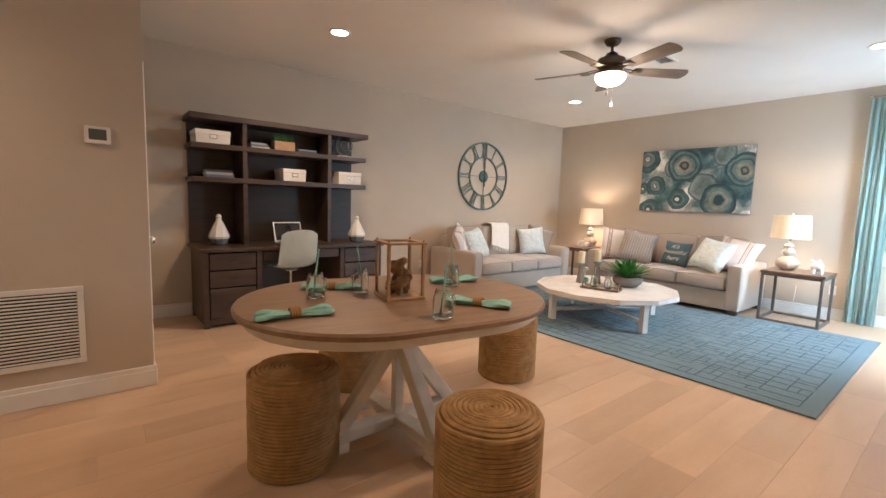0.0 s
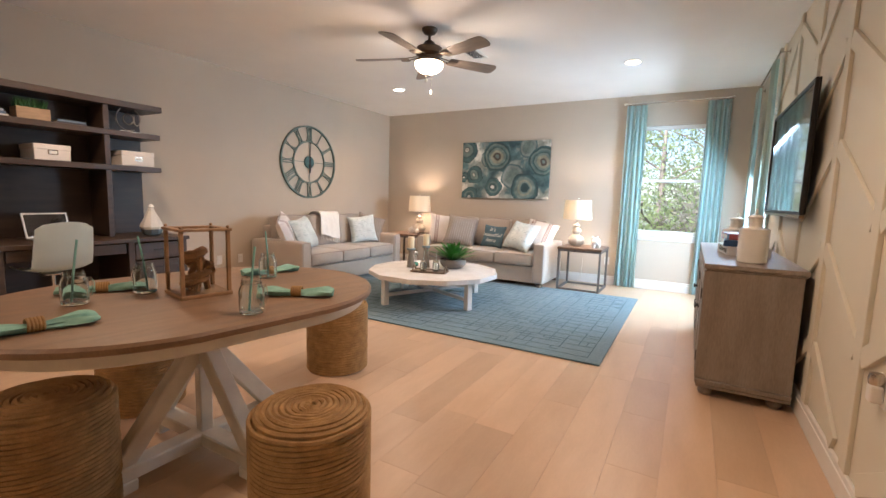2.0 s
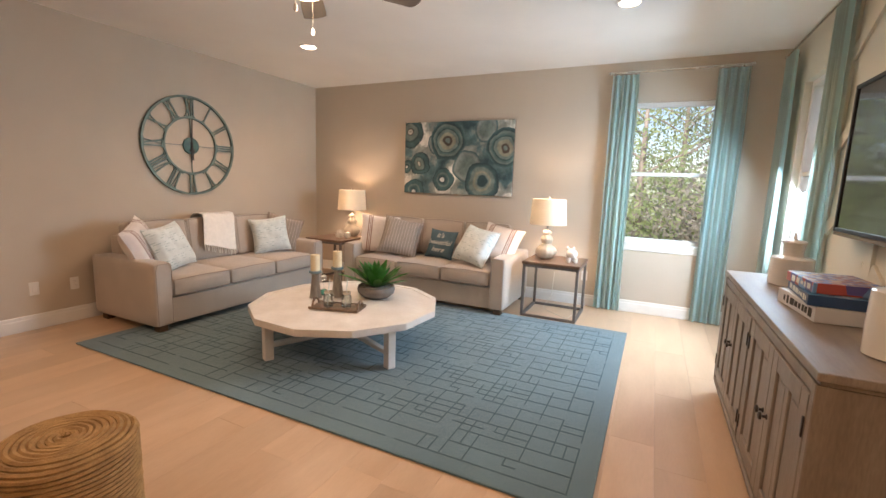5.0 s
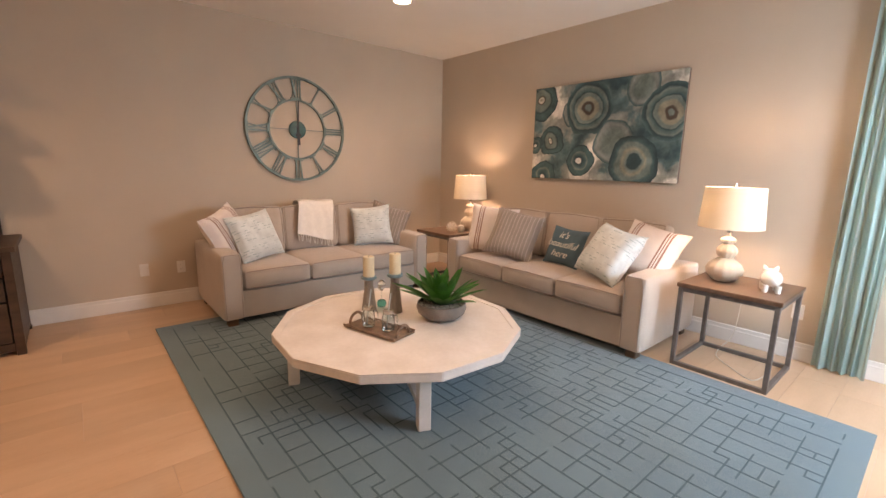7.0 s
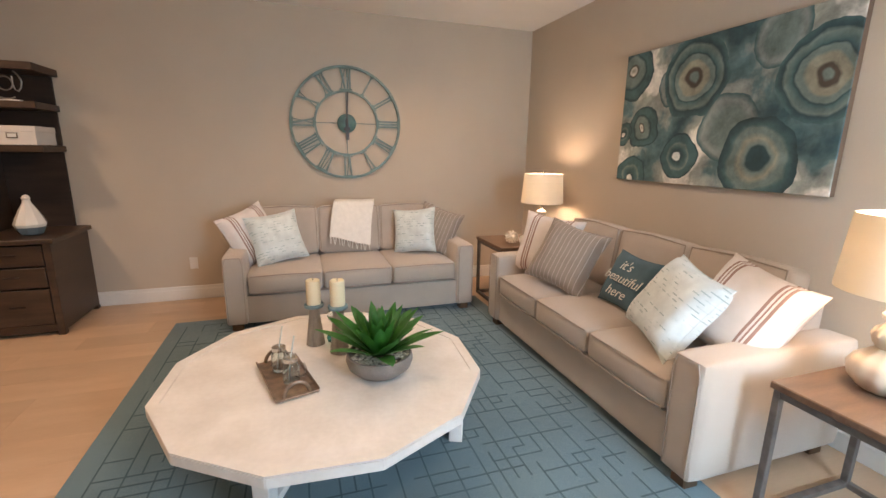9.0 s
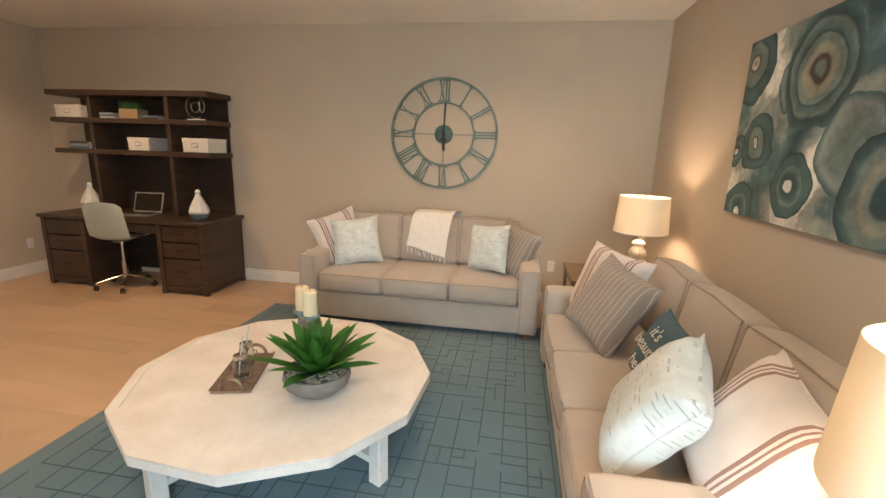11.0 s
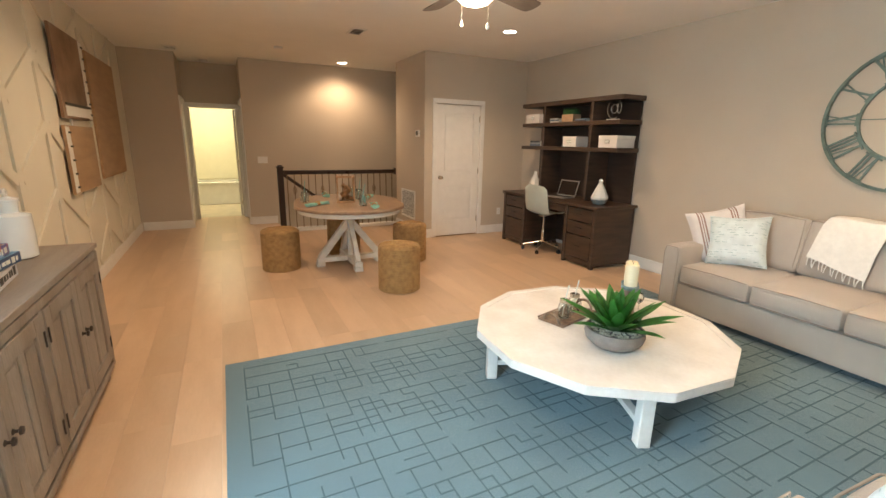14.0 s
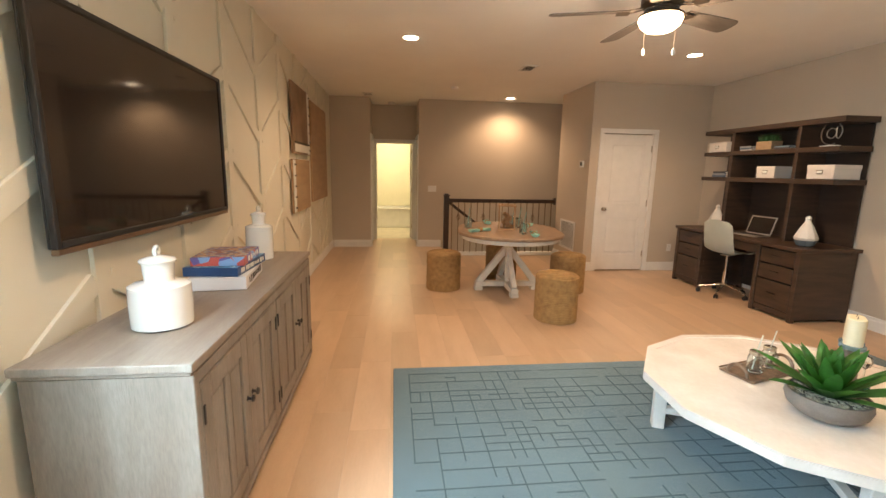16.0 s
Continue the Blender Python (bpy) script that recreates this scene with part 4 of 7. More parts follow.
def rod(along, a, b, plane, inward, z=2.625):
    r = thing("curtain_rod", 0, 0, 0, "thin brushed nickel curtain rod with round end caps above the window", "curtain rod", "curtain rods")

    def p(s, d, zz):
        return (s, plane + inward * d, zz) if along == "x" else (plane + inward * d, s, zz)
    bm = bmesh.new()
    tube(bm, [p(a, 0.075, z), p((a + b) / 2, 0.075, z), p(b, 0.075, z)], 0.009, 12)
    part("pole", bm, M["chrome"], r, smooth=True)
    for s, e in ((a, -1), (b, 1)):
        bm = bmesh.new()
        tube(bm, [p(s - 0.002 * e, 0.075, z), p(s + 0.03 * e, 0.075, z)], 0.015, 16)
        part("end_cap", bm, M["chrome"], r, smooth=True)
        bm = bmesh.new()
        tube(bm, [p(s - 0.05 * e, 0.0, z), p(s - 0.05 * e, 0.075, z)], 0.006, 8)
        tube(bm, [p(s - 0.05 * e, 0.0005, z), p(s - 0.05 * e, 0.006, z)], 0.022, 16)
        part("bracket", bm, M["chrome"], r, smooth=True)


rod("y", 0.56, 1.82, X1, -1)
rod("x", 6.35, 8.02, Y0, 1)
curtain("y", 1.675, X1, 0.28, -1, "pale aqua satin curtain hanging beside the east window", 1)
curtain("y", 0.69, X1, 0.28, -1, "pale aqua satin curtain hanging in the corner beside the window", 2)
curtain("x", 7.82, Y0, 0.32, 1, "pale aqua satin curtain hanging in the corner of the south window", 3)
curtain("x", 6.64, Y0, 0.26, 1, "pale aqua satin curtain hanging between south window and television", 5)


# ---- side tables and lamps ----
def side_table(x, y):
    t = thing("side_table", x, y, 0, SIDE_LABEL, "side table", "end tables beside the sofas")
    w, d, h = 0.58, 0.58, 0.60
    part("tabletop", boxes((-w / 2 - 0.01, -d / 2 - 0.01, h - 0.03, w / 2 + 0.01, d / 2 + 0.01, h), bevel=0.004), M["walnut"], t)
    q = 0.028
    for sx in (-1, 1):
        for sy in (-1, 1):
            cx, cy = sx * (w / 2 - q / 2), sy * (d / 2 - q / 2)
            part("leg", boxes((cx - q / 2, cy - q / 2, 0, cx + q / 2, cy + q / 2, h - 0.031), bevel=0.002), M["grey_iron"], t)
    for z in (0.0, h - 0.031 - q):
        it = []
        for s in (-1, 1):
            cy = s * (d / 2 - q / 2)
            it += [(-w / 2 + q, cy - q / 2, z, w / 2 - q, cy + q / 2, z + q), (cy - q / 2, -d / 2 + q, z, cy + q / 2, d / 2 - q, z + q)]
        part("frame_rail", boxes(*it, bevel=0.002), M["grey_iron"], t)
    return t


SIDE_LABEL = "walnut-topped end table with a square grey metal frame beside a sofa"
s1 = side_table(7.70, 2.19)
copy_thing(s1, pose(7.72, 5.22, 0))
M["shade"] = mat("lit_linen_shade", (0.86, 0.78, 0.62), 0.9, vary=0.03, fine=0.05, fscale=500)
_t = M["shade"].node_tree
_b = _t.nodes["Principled BSDF"]
_tr, _mx = _t.nodes.new("ShaderNodeBsdfTranslucent"), _t.nodes.new("ShaderNodeMixShader")
_tr.inputs["Color"].default_value = (0.95, 0.88, 0.76, 1)
_mx.inputs[0].default_value = 0.15
_t.links.new(_b.outputs[0], _mx.inputs[1])
_t.links.new(_tr.outputs[0], _mx.inputs[2])
_t.links.new(_mx.outputs[0], _t.nodes["Material Output"].inputs["Surface"])


def table_lamp(x, y):
    l = thing("table_lamp", x, y, 0.60, LAMP_LABEL, "table lamp", "matching table lamps on the end tables")
    bm = bmesh.new()
    lathe(bm, [(0.05, 0.0), (0.075, 0.012), (0.112, 0.055), (0.118, 0.085), (0.10, 0.125), (0.058, 0.158), (0.044, 0.168), (0.060, 0.19), (0.068, 0.215), (0.056, 0.242), (0.034, 0.262), (0.030, 0.268), (0.046, 0.28), (0.048, 0.295), (0.034, 0.31), (0.014, 0.318), (0.012, 0.34)], 48, flute=(12, 0.07))
    part("base", bm, M["cream_ceramic"], l, "ribbed cream gourd-shaped ceramic base", smooth=True)
    bm = bmesh.new()
    lathe(bm, [(0.012, 0.34), (0.016, 0.35), (0.016, 0.40), (0.004, 0.41)], 16)
    part("socket", bm, M["chrome"], l, smooth=True)
    bm = bmesh.new()
    vs, seg = [], 48
    for r, z in ((0.200, 0.38), (0.180, 0.655), (0.1775, 0.655), (0.1975, 0.38)):
        vs.append([bm.verts.new((r * math.cos(2 * math.pi * i / seg), r * math.sin(2 * math.pi * i / seg), z)) for i in range(seg)])
    for k in range(4):
        lo, hi = vs[k], vs[(k + 1) % 4]
        for i in range(seg):
            bm.faces.new((lo[i], lo[(i + 1) % seg], hi[(i + 1) % seg], hi[i]))
    part("shade", bm, M["shade"], l, "glowing cream linen drum shade", smooth=True)
    bm = bmesh.new()
    tube(bm, [(0.178 * math.cos(0), 0, 0.645), (0, 0, 0.645), (-0.178, 0, 0.645)], 0.002, 6)
    tube(bm, [(0, 0, 0.40), (0, 0, 0.65)], 0.002, 6)
    lathe(bm, [(0.008, 0.645), (0.010, 0.66), (0.006, 0.68), (0.001, 0.685)], 12)
    part("finial", bm, M["chrome"], l)
    return l


LAMP_LABEL = "lit table lamp with cream gourd ceramic base and white drum shade"
l1 = table_lamp(*LAMPS[0])
copy_thing(l1, pose(*LAMPS[1], 0.60))


# ---- stair rail ----
def railing():
    r = thing("stair_railing", 0.20, 0, 0, "dark wood handrail and newel with slim iron balusters over the stairwell", "railing")
    y0, y1 = 2.30, CY
    dk = mat("dark_stained_rail", (0.035, 0.018, 0.012), 0.3)
    bm = boxes((-0.045, y0 - 0.045, 0.0, 0.045, y0 + 0.045, 1.03), (-0.055, y0 - 0.055, 1.03, 0.055, y0 + 0.055, 1.055), (-0.035, y0 - 0.035, 1.055, 0.035, y0 + 0.035, 1.075), bevel=0.004)
    part("newel_post", bm, dk, r)
    part("handrail", boxes((-0.032, y0 + 0.045, 0.945, 0.032, y1 - 0.001, 0.99), (-0.022, y0 + 0.045, 0.925, 0.022, y1 - 0.001, 0.945), bevel=0.006), dk, r)
    part("rosette", boxes((-0.05, y1 - 0.015, 0.90, 0.05, y1 - 0.0005, 1.02), bevel=0.004), dk, r)
    part("curb", boxes((-0.06, y0 + 0.045, 0.0, 0.06, y1 - 0.002, 0.055), bevel=0.004), M["white"], r)
    n = 17
    iron = mat("bronze_baluster", (0.20, 0.13, 0.075), 0.4, metal=0.5)
    for i in range(n):
        y = y0 + 0.045 + (y1 - y0 - 0.05) * (i + 0.5) / n
        bm = boxes((-0.0065, y - 0.0065, 0.05, 0.0065, y + 0.0065, 0.93))
        b = part("baluster", bm, iron, r)
        if i % 4 == 1:
            bm = bmesh.new()
            for k in range(4):
                a0 = math.pi / 2 * k
                tube(bm, [(0.030 * math.sin(math.pi * q / 10) * math.cos(a0 + q * 0.35), y + 0.030 * math.sin(math.pi * q / 10) * math.sin(a0 + q * 0.35), 0.60 + 0.014 * q) for q in range(11)], 0.004, 5)
            part("basket_twist", bm, iron, b)
    dz = Vector((0, 1.25, -0.95))
    bm = bmesh.new()
    beam(bm, Vector((-0.06, y0 + 0.04, 0.93)), Vector((-0.06, y0 + 0.04, 0.93)) + dz * 1.2, 0.05, 0.05, 0.008)
    part("sloping_handrail", bm, dk, r)


railing()
for i in range(10):
    st = solid("stair_step", boxes((X0 + 0.002, 2.30 + 0.255 * i, -0.19 * (i + 1) - 0.04, BX - 0.15, 2.30 + 0.255 * i + 0.28, -0.19 * (i + 1)), (X0 + 0.002, 2.30 + 0.255 * i, -0.19 * (i + 1), BX - 0.15, 2.315 + 0.255 * i, -0.19 * i - 0.04 * (i > 0) - 0.013 * (i == 0)), bevel=0.003),
               M["oak"], "oak stair step going down from the landing", "step", "structure")


# ---- wall pieces ----
def wall_clock():
    c = thing("wall_clock", 6.195, Y1 - 0.012, 1.71, "large open-frame teal metal wall clock with Roman numerals", "clock")
    R, r2 = 0.545, 0.315
    ym = M["teal_metal"]

    def band(a, b, y0, y1, seg=96):
        bm = bmesh.new()
        ring = []
        for rr, yy in ((a, y0), (b, y0), (b, y1), (a, y1)):
            ring.append([bm.verts.new((rr * math.cos(2 * math.pi * i / seg), yy, rr * math.sin(2 * math.pi * i / seg))) for i in range(seg)])
        for k in range(4):
            lo, hi = ring[k], ring[(k + 1) % 4]
            for i in range(seg):
                bm.faces.new((lo[i], lo[(i + 1) % seg], hi[(i + 1) % seg], hi[i]))
        return bm
    part("outer_ring", band(R - 0.022, R, -0.022, 0.006), ym, c, smooth=True)
    part("inner_ring", band(r2 - 0.018, r2, -0.018, 0.002), ym, c, smooth=True)
    numerals = ["XII", "I", "II", "III", "IV", "V", "VI", "VII", "VIII", "IX", "X", "XI"]
    h0, h1 = r2, R - 0.022
    for k, s in enumerate(numerals):
        wid = {"I": 0.026, "V": 0.060, "X": 0.060}
        tot = sum(wid[ch] for ch in s)
        bm = bmesh.new()
        box(bm, -tot / 2 - 0.006, -0.0155, h0, tot / 2 + 0.006, -0.003, h0 + 0.012)
        num = part("numeral", bm, ym, c, at=pose(0, 0, 0, 0, 30 * k, 0))
        part("outer_serif", boxes((-tot / 2 - 0.006, -0.015, h1 - 0.012, tot / 2 + 0.006, -0.0035, h1)), ym, num)
        x = -tot / 2
        for ch in s:
            w = wid[ch]
            if ch == "I":
                strokes = [((x + w / 2, h0), (x + w / 2, h1), 0.015)]
            elif ch == "V":
                strokes = [((x + 0.008, h1), (x + w / 2, h0), 0.016), ((x + w - 0.008, h1), (x + w / 2, h0), 0.009)]
            else:
                strokes = [((x + 0.008, h1), (x + w - 0.008, h0), 0.018), ((x + w - 0.008, h1), (x + 0.008, h0), 0.009)]
            for q, (a, b, wd) in enumerate(strokes):
                bm = bmesh.new()
                beam(bm, (a[0], -0.009 - 0.0005 * q, a[1]), (b[0], -0.009 - 0.0005 * q, b[1]), wd, 0.010, 0, up=(0, 1, 0))
                part("stroke", bm, ym, num)
            x += w
    bm = bmesh.new()
    box(bm, -r2, -0.011, -0.004, r2, -0.005, 0.004)
    box(bm, -0.004, -0.0115, -r2, 0.004, -0.0055, r2)
    part("cross_bar", bm, ym, c)
    bm = bmesh.new()
    lathe(bm, [(0.092, -0.006), (0.092, 0.012), (0.085, 0.017), (0.001, 0.018)], 40, m=pose(0, 0, 0, 90, 0, 0))
    part("hub", bm, mat("teal_hub", (0.055, 0.13, 0.13), 0.5, vary=0.3, scale=20), c, smooth=True)
    blk = M["iron"]
    for ang, l, w in ((3, 0.30, 0.016), (178, 0.16, 0.03)):
        bm = bmesh.new()
        box(bm, -w / 2, -0.024, -0.04, w / 2, -0.020, l, 0.001)
        if ang > 90:
            box(bm, -w, -0.0245, 0.04, w, -0.0195, 0.07, 0.002)
        part("clock_hand", bm, blk, c, at=pose(0, 0, 0, 0, ang, 0))


wall_clock()


# ---- cushions and throw ----
M["stripe_w"] = striped("white_striped_cloth", (0.76, 0.70, 0.66), (0.33, 0.20, 0.16), 0, 0.5, ((0.105, 0.118), (0.128, 0.136), (0.146, 0.159), (0.345, 0.358), (0.368, 0.376), (0.386, 0.399)))
M["stripe_t"] = striped("taupe_striped_cloth", (0.30, 0.245, 0.205), (0.52, 0.46, 0.40), 0, 0.035, ((0.015, 0.019),))
M["teal_cloth"] = mat("teal_blue_cloth", (0.085, 0.15, 0.19), 0.9, vary=0.12, scale=12, fine=0.15, fscale=700, bump=0.4, bscale=800)
M["ink"] = mat("white_lettering", (0.75, 0.75, 0.70), 0.8)


def dashed():
    """White satin with small aqua and grey dashes in rows."""
    m = mat("aqua_dash_cloth", (0.68, 0.74, 0.73), 0.38, vary=0.10, scale=14, fine=0.06, fscale=600, bump=1.0, bscale=22, sheen=0.2)
    t, n = m.node_tree, m.node_tree.nodes
    b = n["Principled BSDF"]
    src = b.inputs["Base Color"].links[0].from_socket
    tc, mp, br, no, mul, ramp, mix = (n.new("ShaderNodeTexCoord"), n.new("ShaderNodeMapping"), n.new("ShaderNodeTexBrick"), n.new("ShaderNodeTexNoise"),
                                      n.new("ShaderNodeMath"), n.new("ShaderNodeValToRGB"), n.new("ShaderNodeMix"))
    mp.inputs["Rotation"].default_value = (radians(90), 0, 0)
    t.links.new(tc.outputs["Object"], mp.inputs["Vector"])
    br.inputs["Scale"].default_value, br.inputs["Mortar Size"].default_value = 1.0, 0.0085
    br.inputs["Brick Width"].default_value, br.inputs["Row Height"].default_value = 0.052, 0.022
    br.inputs["Color1"].default_value, br.inputs["Color2"].default_value, br.inputs["Mortar"].default_value = (0, 0, 0, 1), (1, 1, 1, 1), (0, 0, 0, 1)
    t.links.new(mp.outputs[0], br.inputs["Vector"])
    no.inputs["Scale"].default_value = 23
    t.links.new(mp.outputs[0], no.inputs["Vector"])
    mul.operation = "MULTIPLY"
    t.links.new(br.outputs["Color"], mul.inputs[0])
    t.links.new(no.outputs["Fac"], mul.inputs[1])
    ramp.color_ramp.elements[0].position, ramp.color_ramp.elements[1].position = 0.26, 0.40
    t.links.new(mul.outputs[0], ramp.inputs["Fac"])
    mix.data_type = "RGBA"
    t.links.new(ramp.outputs["Color"], mix.inputs["Factor"])
    t.links.new(src, mix.inputs["A"])
    mix.inputs["B"].default_value = (0.36, 0.46, 0.46, 1)
    t.links.new(mix.outputs["Result"], b.inputs["Base Color"])
    return m


M["dash"] = dashed()


def pillow(x, y, size, rz, lean, roll, material, label, seed, base=0.485, thick=0.17):
    p = thing("throw_pillow", x, y, base, label, "pillow", "throw pillows on the sofas")
    bm = bmesh.new()
    pillow_mesh(bm, size, size, thick, seed=seed)
    p.matrix_world = Matrix.Translation((x, y, base + size * 0.47)) @ pose(0, 0, 0, 0, 0, rz) @ pose(0, 0, 0, -lean, 0, 0) @ pose(0, 0, 0, 0, roll, 0)
    part("cushion", bm, material, p, smooth=True)
    h = size / 2
    bm = bmesh.new()
    pts = []
    for k in range(4):
        for q in range(8):
            u = -1 + 2 * q / 8
            s = 1 - 0.10 * (1 - u * u)
            a, b = u * h * 0.995, -h * s
            for _ in range(k):
                a, b = -b, a
            pts.append((a, 0, b))
    tube(bm, pts, 0.004, 5, closed=True)
    part("seam", bm, material, p)
    return p


pillow(5.29, 5.50, 0.48, 40, 20, -16, M["stripe_w"], "white throw pillow with brown stripes behind another on a beige sofa", 1)
pillow(5.50, 5.41, 0.45, 18, 24, -7, M["dash"], "white and aqua dashed throw pillow leaning on a beige sofa", 2)
pillow(6.74, 5.44, 0.43, -36, 14, -7, M["dash"], "white and aqua dashed throw pillow in front of a taupe pillow", 3, base=0.50)
pillow(6.97, 5.48, 0.45, -38, 18, 16, M["stripe_t"], "taupe pinstriped throw pillow in the corner of the sofa", 4)
pillow(7.58, 4.42, 0.50, -54, 20, 6, M["stripe_w"], "white throw pillow with brown stripes by the sofa arm", 5)
pillow(7.52, 4.07, 0.49, -62, 28, 12, M["stripe_t"], "taupe pinstriped throw pillow leaning on the sofa back", 6)
tp = pillow(7.66, 3.57, 0.36, -88, 24, 4, M["teal_cloth"], "small teal-blue pillow with white script lettering", 7, thick=0.13)
pillow(7.48, 3.05, 0.46, -104, 33, 9, M["dash"], "large white and aqua satin pillow leaning near the sofa arm", 8, thick=0.20)
pillow(7.70, 2.85, 0.48, -88, 30, 12, M["stripe_w"], "white throw pillow with brown stripes against the sofa arm", 9, thick=0.20)
for word, zz, xx in (("it's", 0.085, -0.01), ("beautiful", 0.0, 0.0), ("here", -0.09, 0.0)):
    cu = bpy.data.curves.new("lettering", "FONT")
    cu.body, cu.size, cu.align_x, cu.align_y, cu.extrude, cu.shear = word, 0.088, "CENTER", "CENTER", 0.001, 0.35
    ob = new("lettering", cu)
    ob.parent = tp
    ob.matrix_basis = pose(xx, -0.0745, zz, 84 if zz > 0.05 else (96 if zz < -0.05 else 90), 0, 0)
    cu.materials.append(M["ink"])
    tagged(ob, "white script lettering")


def sofa_throw(x, y):
    t = thing("throw_blanket", x, y, 0, "cream knitted throw with a fringe draped over the sofa back", "blanket")
    path = [(-0.150, 0.64), (-0.128, 0.74), (-0.108, 0.84), (-0.092, 0.92), (-0.045, 0.972), (0.04, 0.982), (0.13, 0.975), (0.22, 0.94), (0.255, 0.86), (0.265, 0.78)]
    bm = bmesh.new()
    n = 18
    rows = []
    for k, (py, pz) in enumerate(path):
        row = []
        for i in range(n + 1):
            u = i / n
            sk = 0.13 * (1 - k / 9)
            wob = 0.008 * math.sin(u * 11 + k * 0.7)
            dz = (0.02 - 0.10 * u if k == 0 else 0)
            row.append(bm.verts.new((-0.19 + 0.38 * u - sk + 0.02, py - abs(wob) - 0.020, pz + dz + 0.004 * math.sin(u * 7))))
        rows.append(row)
    for a, b in zip(rows, rows[1:]):
        for i in range(n):
            bm.faces.new((a[i], a[i + 1], b[i + 1], b[i]))
    bmesh.ops.recalc_face_normals(bm, faces=bm.faces[:])
    bmesh.ops.solidify(bm, geom=bm.faces[:], thickness=0.009)
    bmesh.ops.recalc_face_normals(bm, faces=bm.faces[:])
    cloth = mat("cream_knit", (0.86, 0.82, 0.75), 0.95, vary=0.04, scale=30, fine=0.06, fscale=500, bump=0.15, bscale=160)
    part("knit", bm, cloth, t, smooth=True)
    for i in range(15):
        u = (i + 0.5) / 15
        px, pz = -0.30 + 0.38 * u, 0.66 - 0.10 * u
        bm = bmesh.new()
        bmesh.ops.create_icosphere(bm, subdivisions=1, radius=0.008, matrix=Matrix.Translation((px, -0.160, pz - 0.004)))
        s = 0.012 * math.sin(i * 2.3)
        tube(bm, [(px, -0.160, pz), (px + s * 0.5, -0.168, pz - 0.03), (px + s, -0.166, pz - 0.065)], 0.004, 5)
        part("tassel", bm, cloth, t)


sofa_throw(6.25, 5.715)


# ---- painting ----
def painting():
    y0, y1, z0, z1 = 2.888, 4.435, 1.252, 2.188
    p = thing("wall_painting", X1, (y0 + y1) / 2, (z0 + z1) / 2, "large unframed abstract canvas of teal and grey agate rings", "painting")
    w, h = y1 - y0, z1 - z0
    m = bpy.data.materials.new("agate_canvas")
    m.use_nodes = True
    t, n = m.node_tree, m.node_tree.nodes
    b = n["Principled BSDF"]
    b.inputs["Roughness"].default_value = 0.6
    tc, no, add, sub = n.new("ShaderNodeTexCoord"), n.new("ShaderNodeTexNoise"), n.new("ShaderNodeVectorMath"), n.new("ShaderNodeVectorMath")
    no.inputs["Scale"].default_value, no.inputs["Detail"].default_value = 4.5, 3
    t.links.new(tc.outputs["Object"], no.inputs["Vector"])
    sub.operation, sub.inputs[1].default_value = "SUBTRACT", (0.5, 0.5, 0.5)
    t.links.new(no.outputs["Color"], sub.inputs[0])
    sc = n.new("ShaderNodeVectorMath")
    sc.operation, sc.inputs["Scale"].default_value = "SCALE", 0.11
    t.links.new(sub.outputs[0], sc.inputs[0])
    t.links.new(tc.outputs["Object"], add.inputs[0])
    t.links.new(sc.outputs[0], add.inputs[1])
    n2, r0 = n.new("ShaderNodeTexNoise"), n.new("ShaderNodeValToRGB")
    n2.inputs["Scale"].default_value, n2.inputs["Detail"].default_value = 3.0, 5
    t.links.new(add.outputs[0], n2.inputs["Vector"])
    e = r0.color_ramp.elements
    e[0].position, e[0].color = 0.34, (0.03, 0.075, 0.085, 1)
    e[1].position, e[1].color = 0.60, (0.70, 0.67, 0.60, 1)
    for pos, c in ((0.42, (0.09, 0.16, 0.165, 1)), (0.48, (0.26, 0.29, 0.26, 1)), (0.555, (0.33, 0.34, 0.29, 1))):
        q = e.new(pos)
        q.color = c
    t.links.new(n2.outputs["Fac"], r0.inputs["Fac"])
    src = r0.outputs["Color"]
    dark, teal, mid, sand, cream = (0.022, 0.055, 0.06, 1), (0.052, 0.112, 0.115, 1), (0.15, 0.20, 0.18, 1), (0.27, 0.26, 0.19, 1), (0.66, 0.62, 0.54, 1)
    brown, white = (0.065, 0.048, 0.035, 1), (0.74, 0.72, 0.66, 1)
    kinds = {"eye": [(0, mid), (0.10, mid), (0.15, brown), (0.21, brown), (0.27, sand), (0.40, sand), (0.46, mid), (0.565, mid), (0.60, dark), (0.64, teal), (0.80, mid), (0.86, dark), (0.97, teal)],
             "ring": [(0, sand), (0.12, cream), (0.19, brown), (0.26, mid), (0.52, mid), (0.62, dark), (0.70, teal), (0.90, teal), (0.97, dark)],
             "hole": [(0, white), (0.19, white), (0.235, dark), (0.42, teal), (0.56, mid), (0.64, teal), (0.90, teal), (0.97, dark)],
             "blot": [(0, dark), (0.28, dark), (0.34, mid), (0.48, sand), (0.60, mid), (0.72, mid), (0.80, teal), (0.97, dark)],
             "wash": [(0, mid), (0.5, mid), (0.8, (0.24, 0.27, 0.25, 1)), (0.97, teal)]}
    rings = [(0.60, 0.62, 0.20, "wash"), (0.76, 0.10, 0.17, "wash"), (0.05, 0.14, 0.20, "ring"), (0.30, 0.30, 0.13, "wash"), (0.93, 0.36, 0.24, "eye"), (0.15, 0.58, 0.155, "ring"), (0.74, 0.82, 0.24, "blot"),
             (0.10, 0.98, 0.16, "hole"), (0.385, 0.80, 0.15, "hole"), (0.42, 0.27, 0.255, "eye"), (0.02, 0.62, 0.08, "hole")]
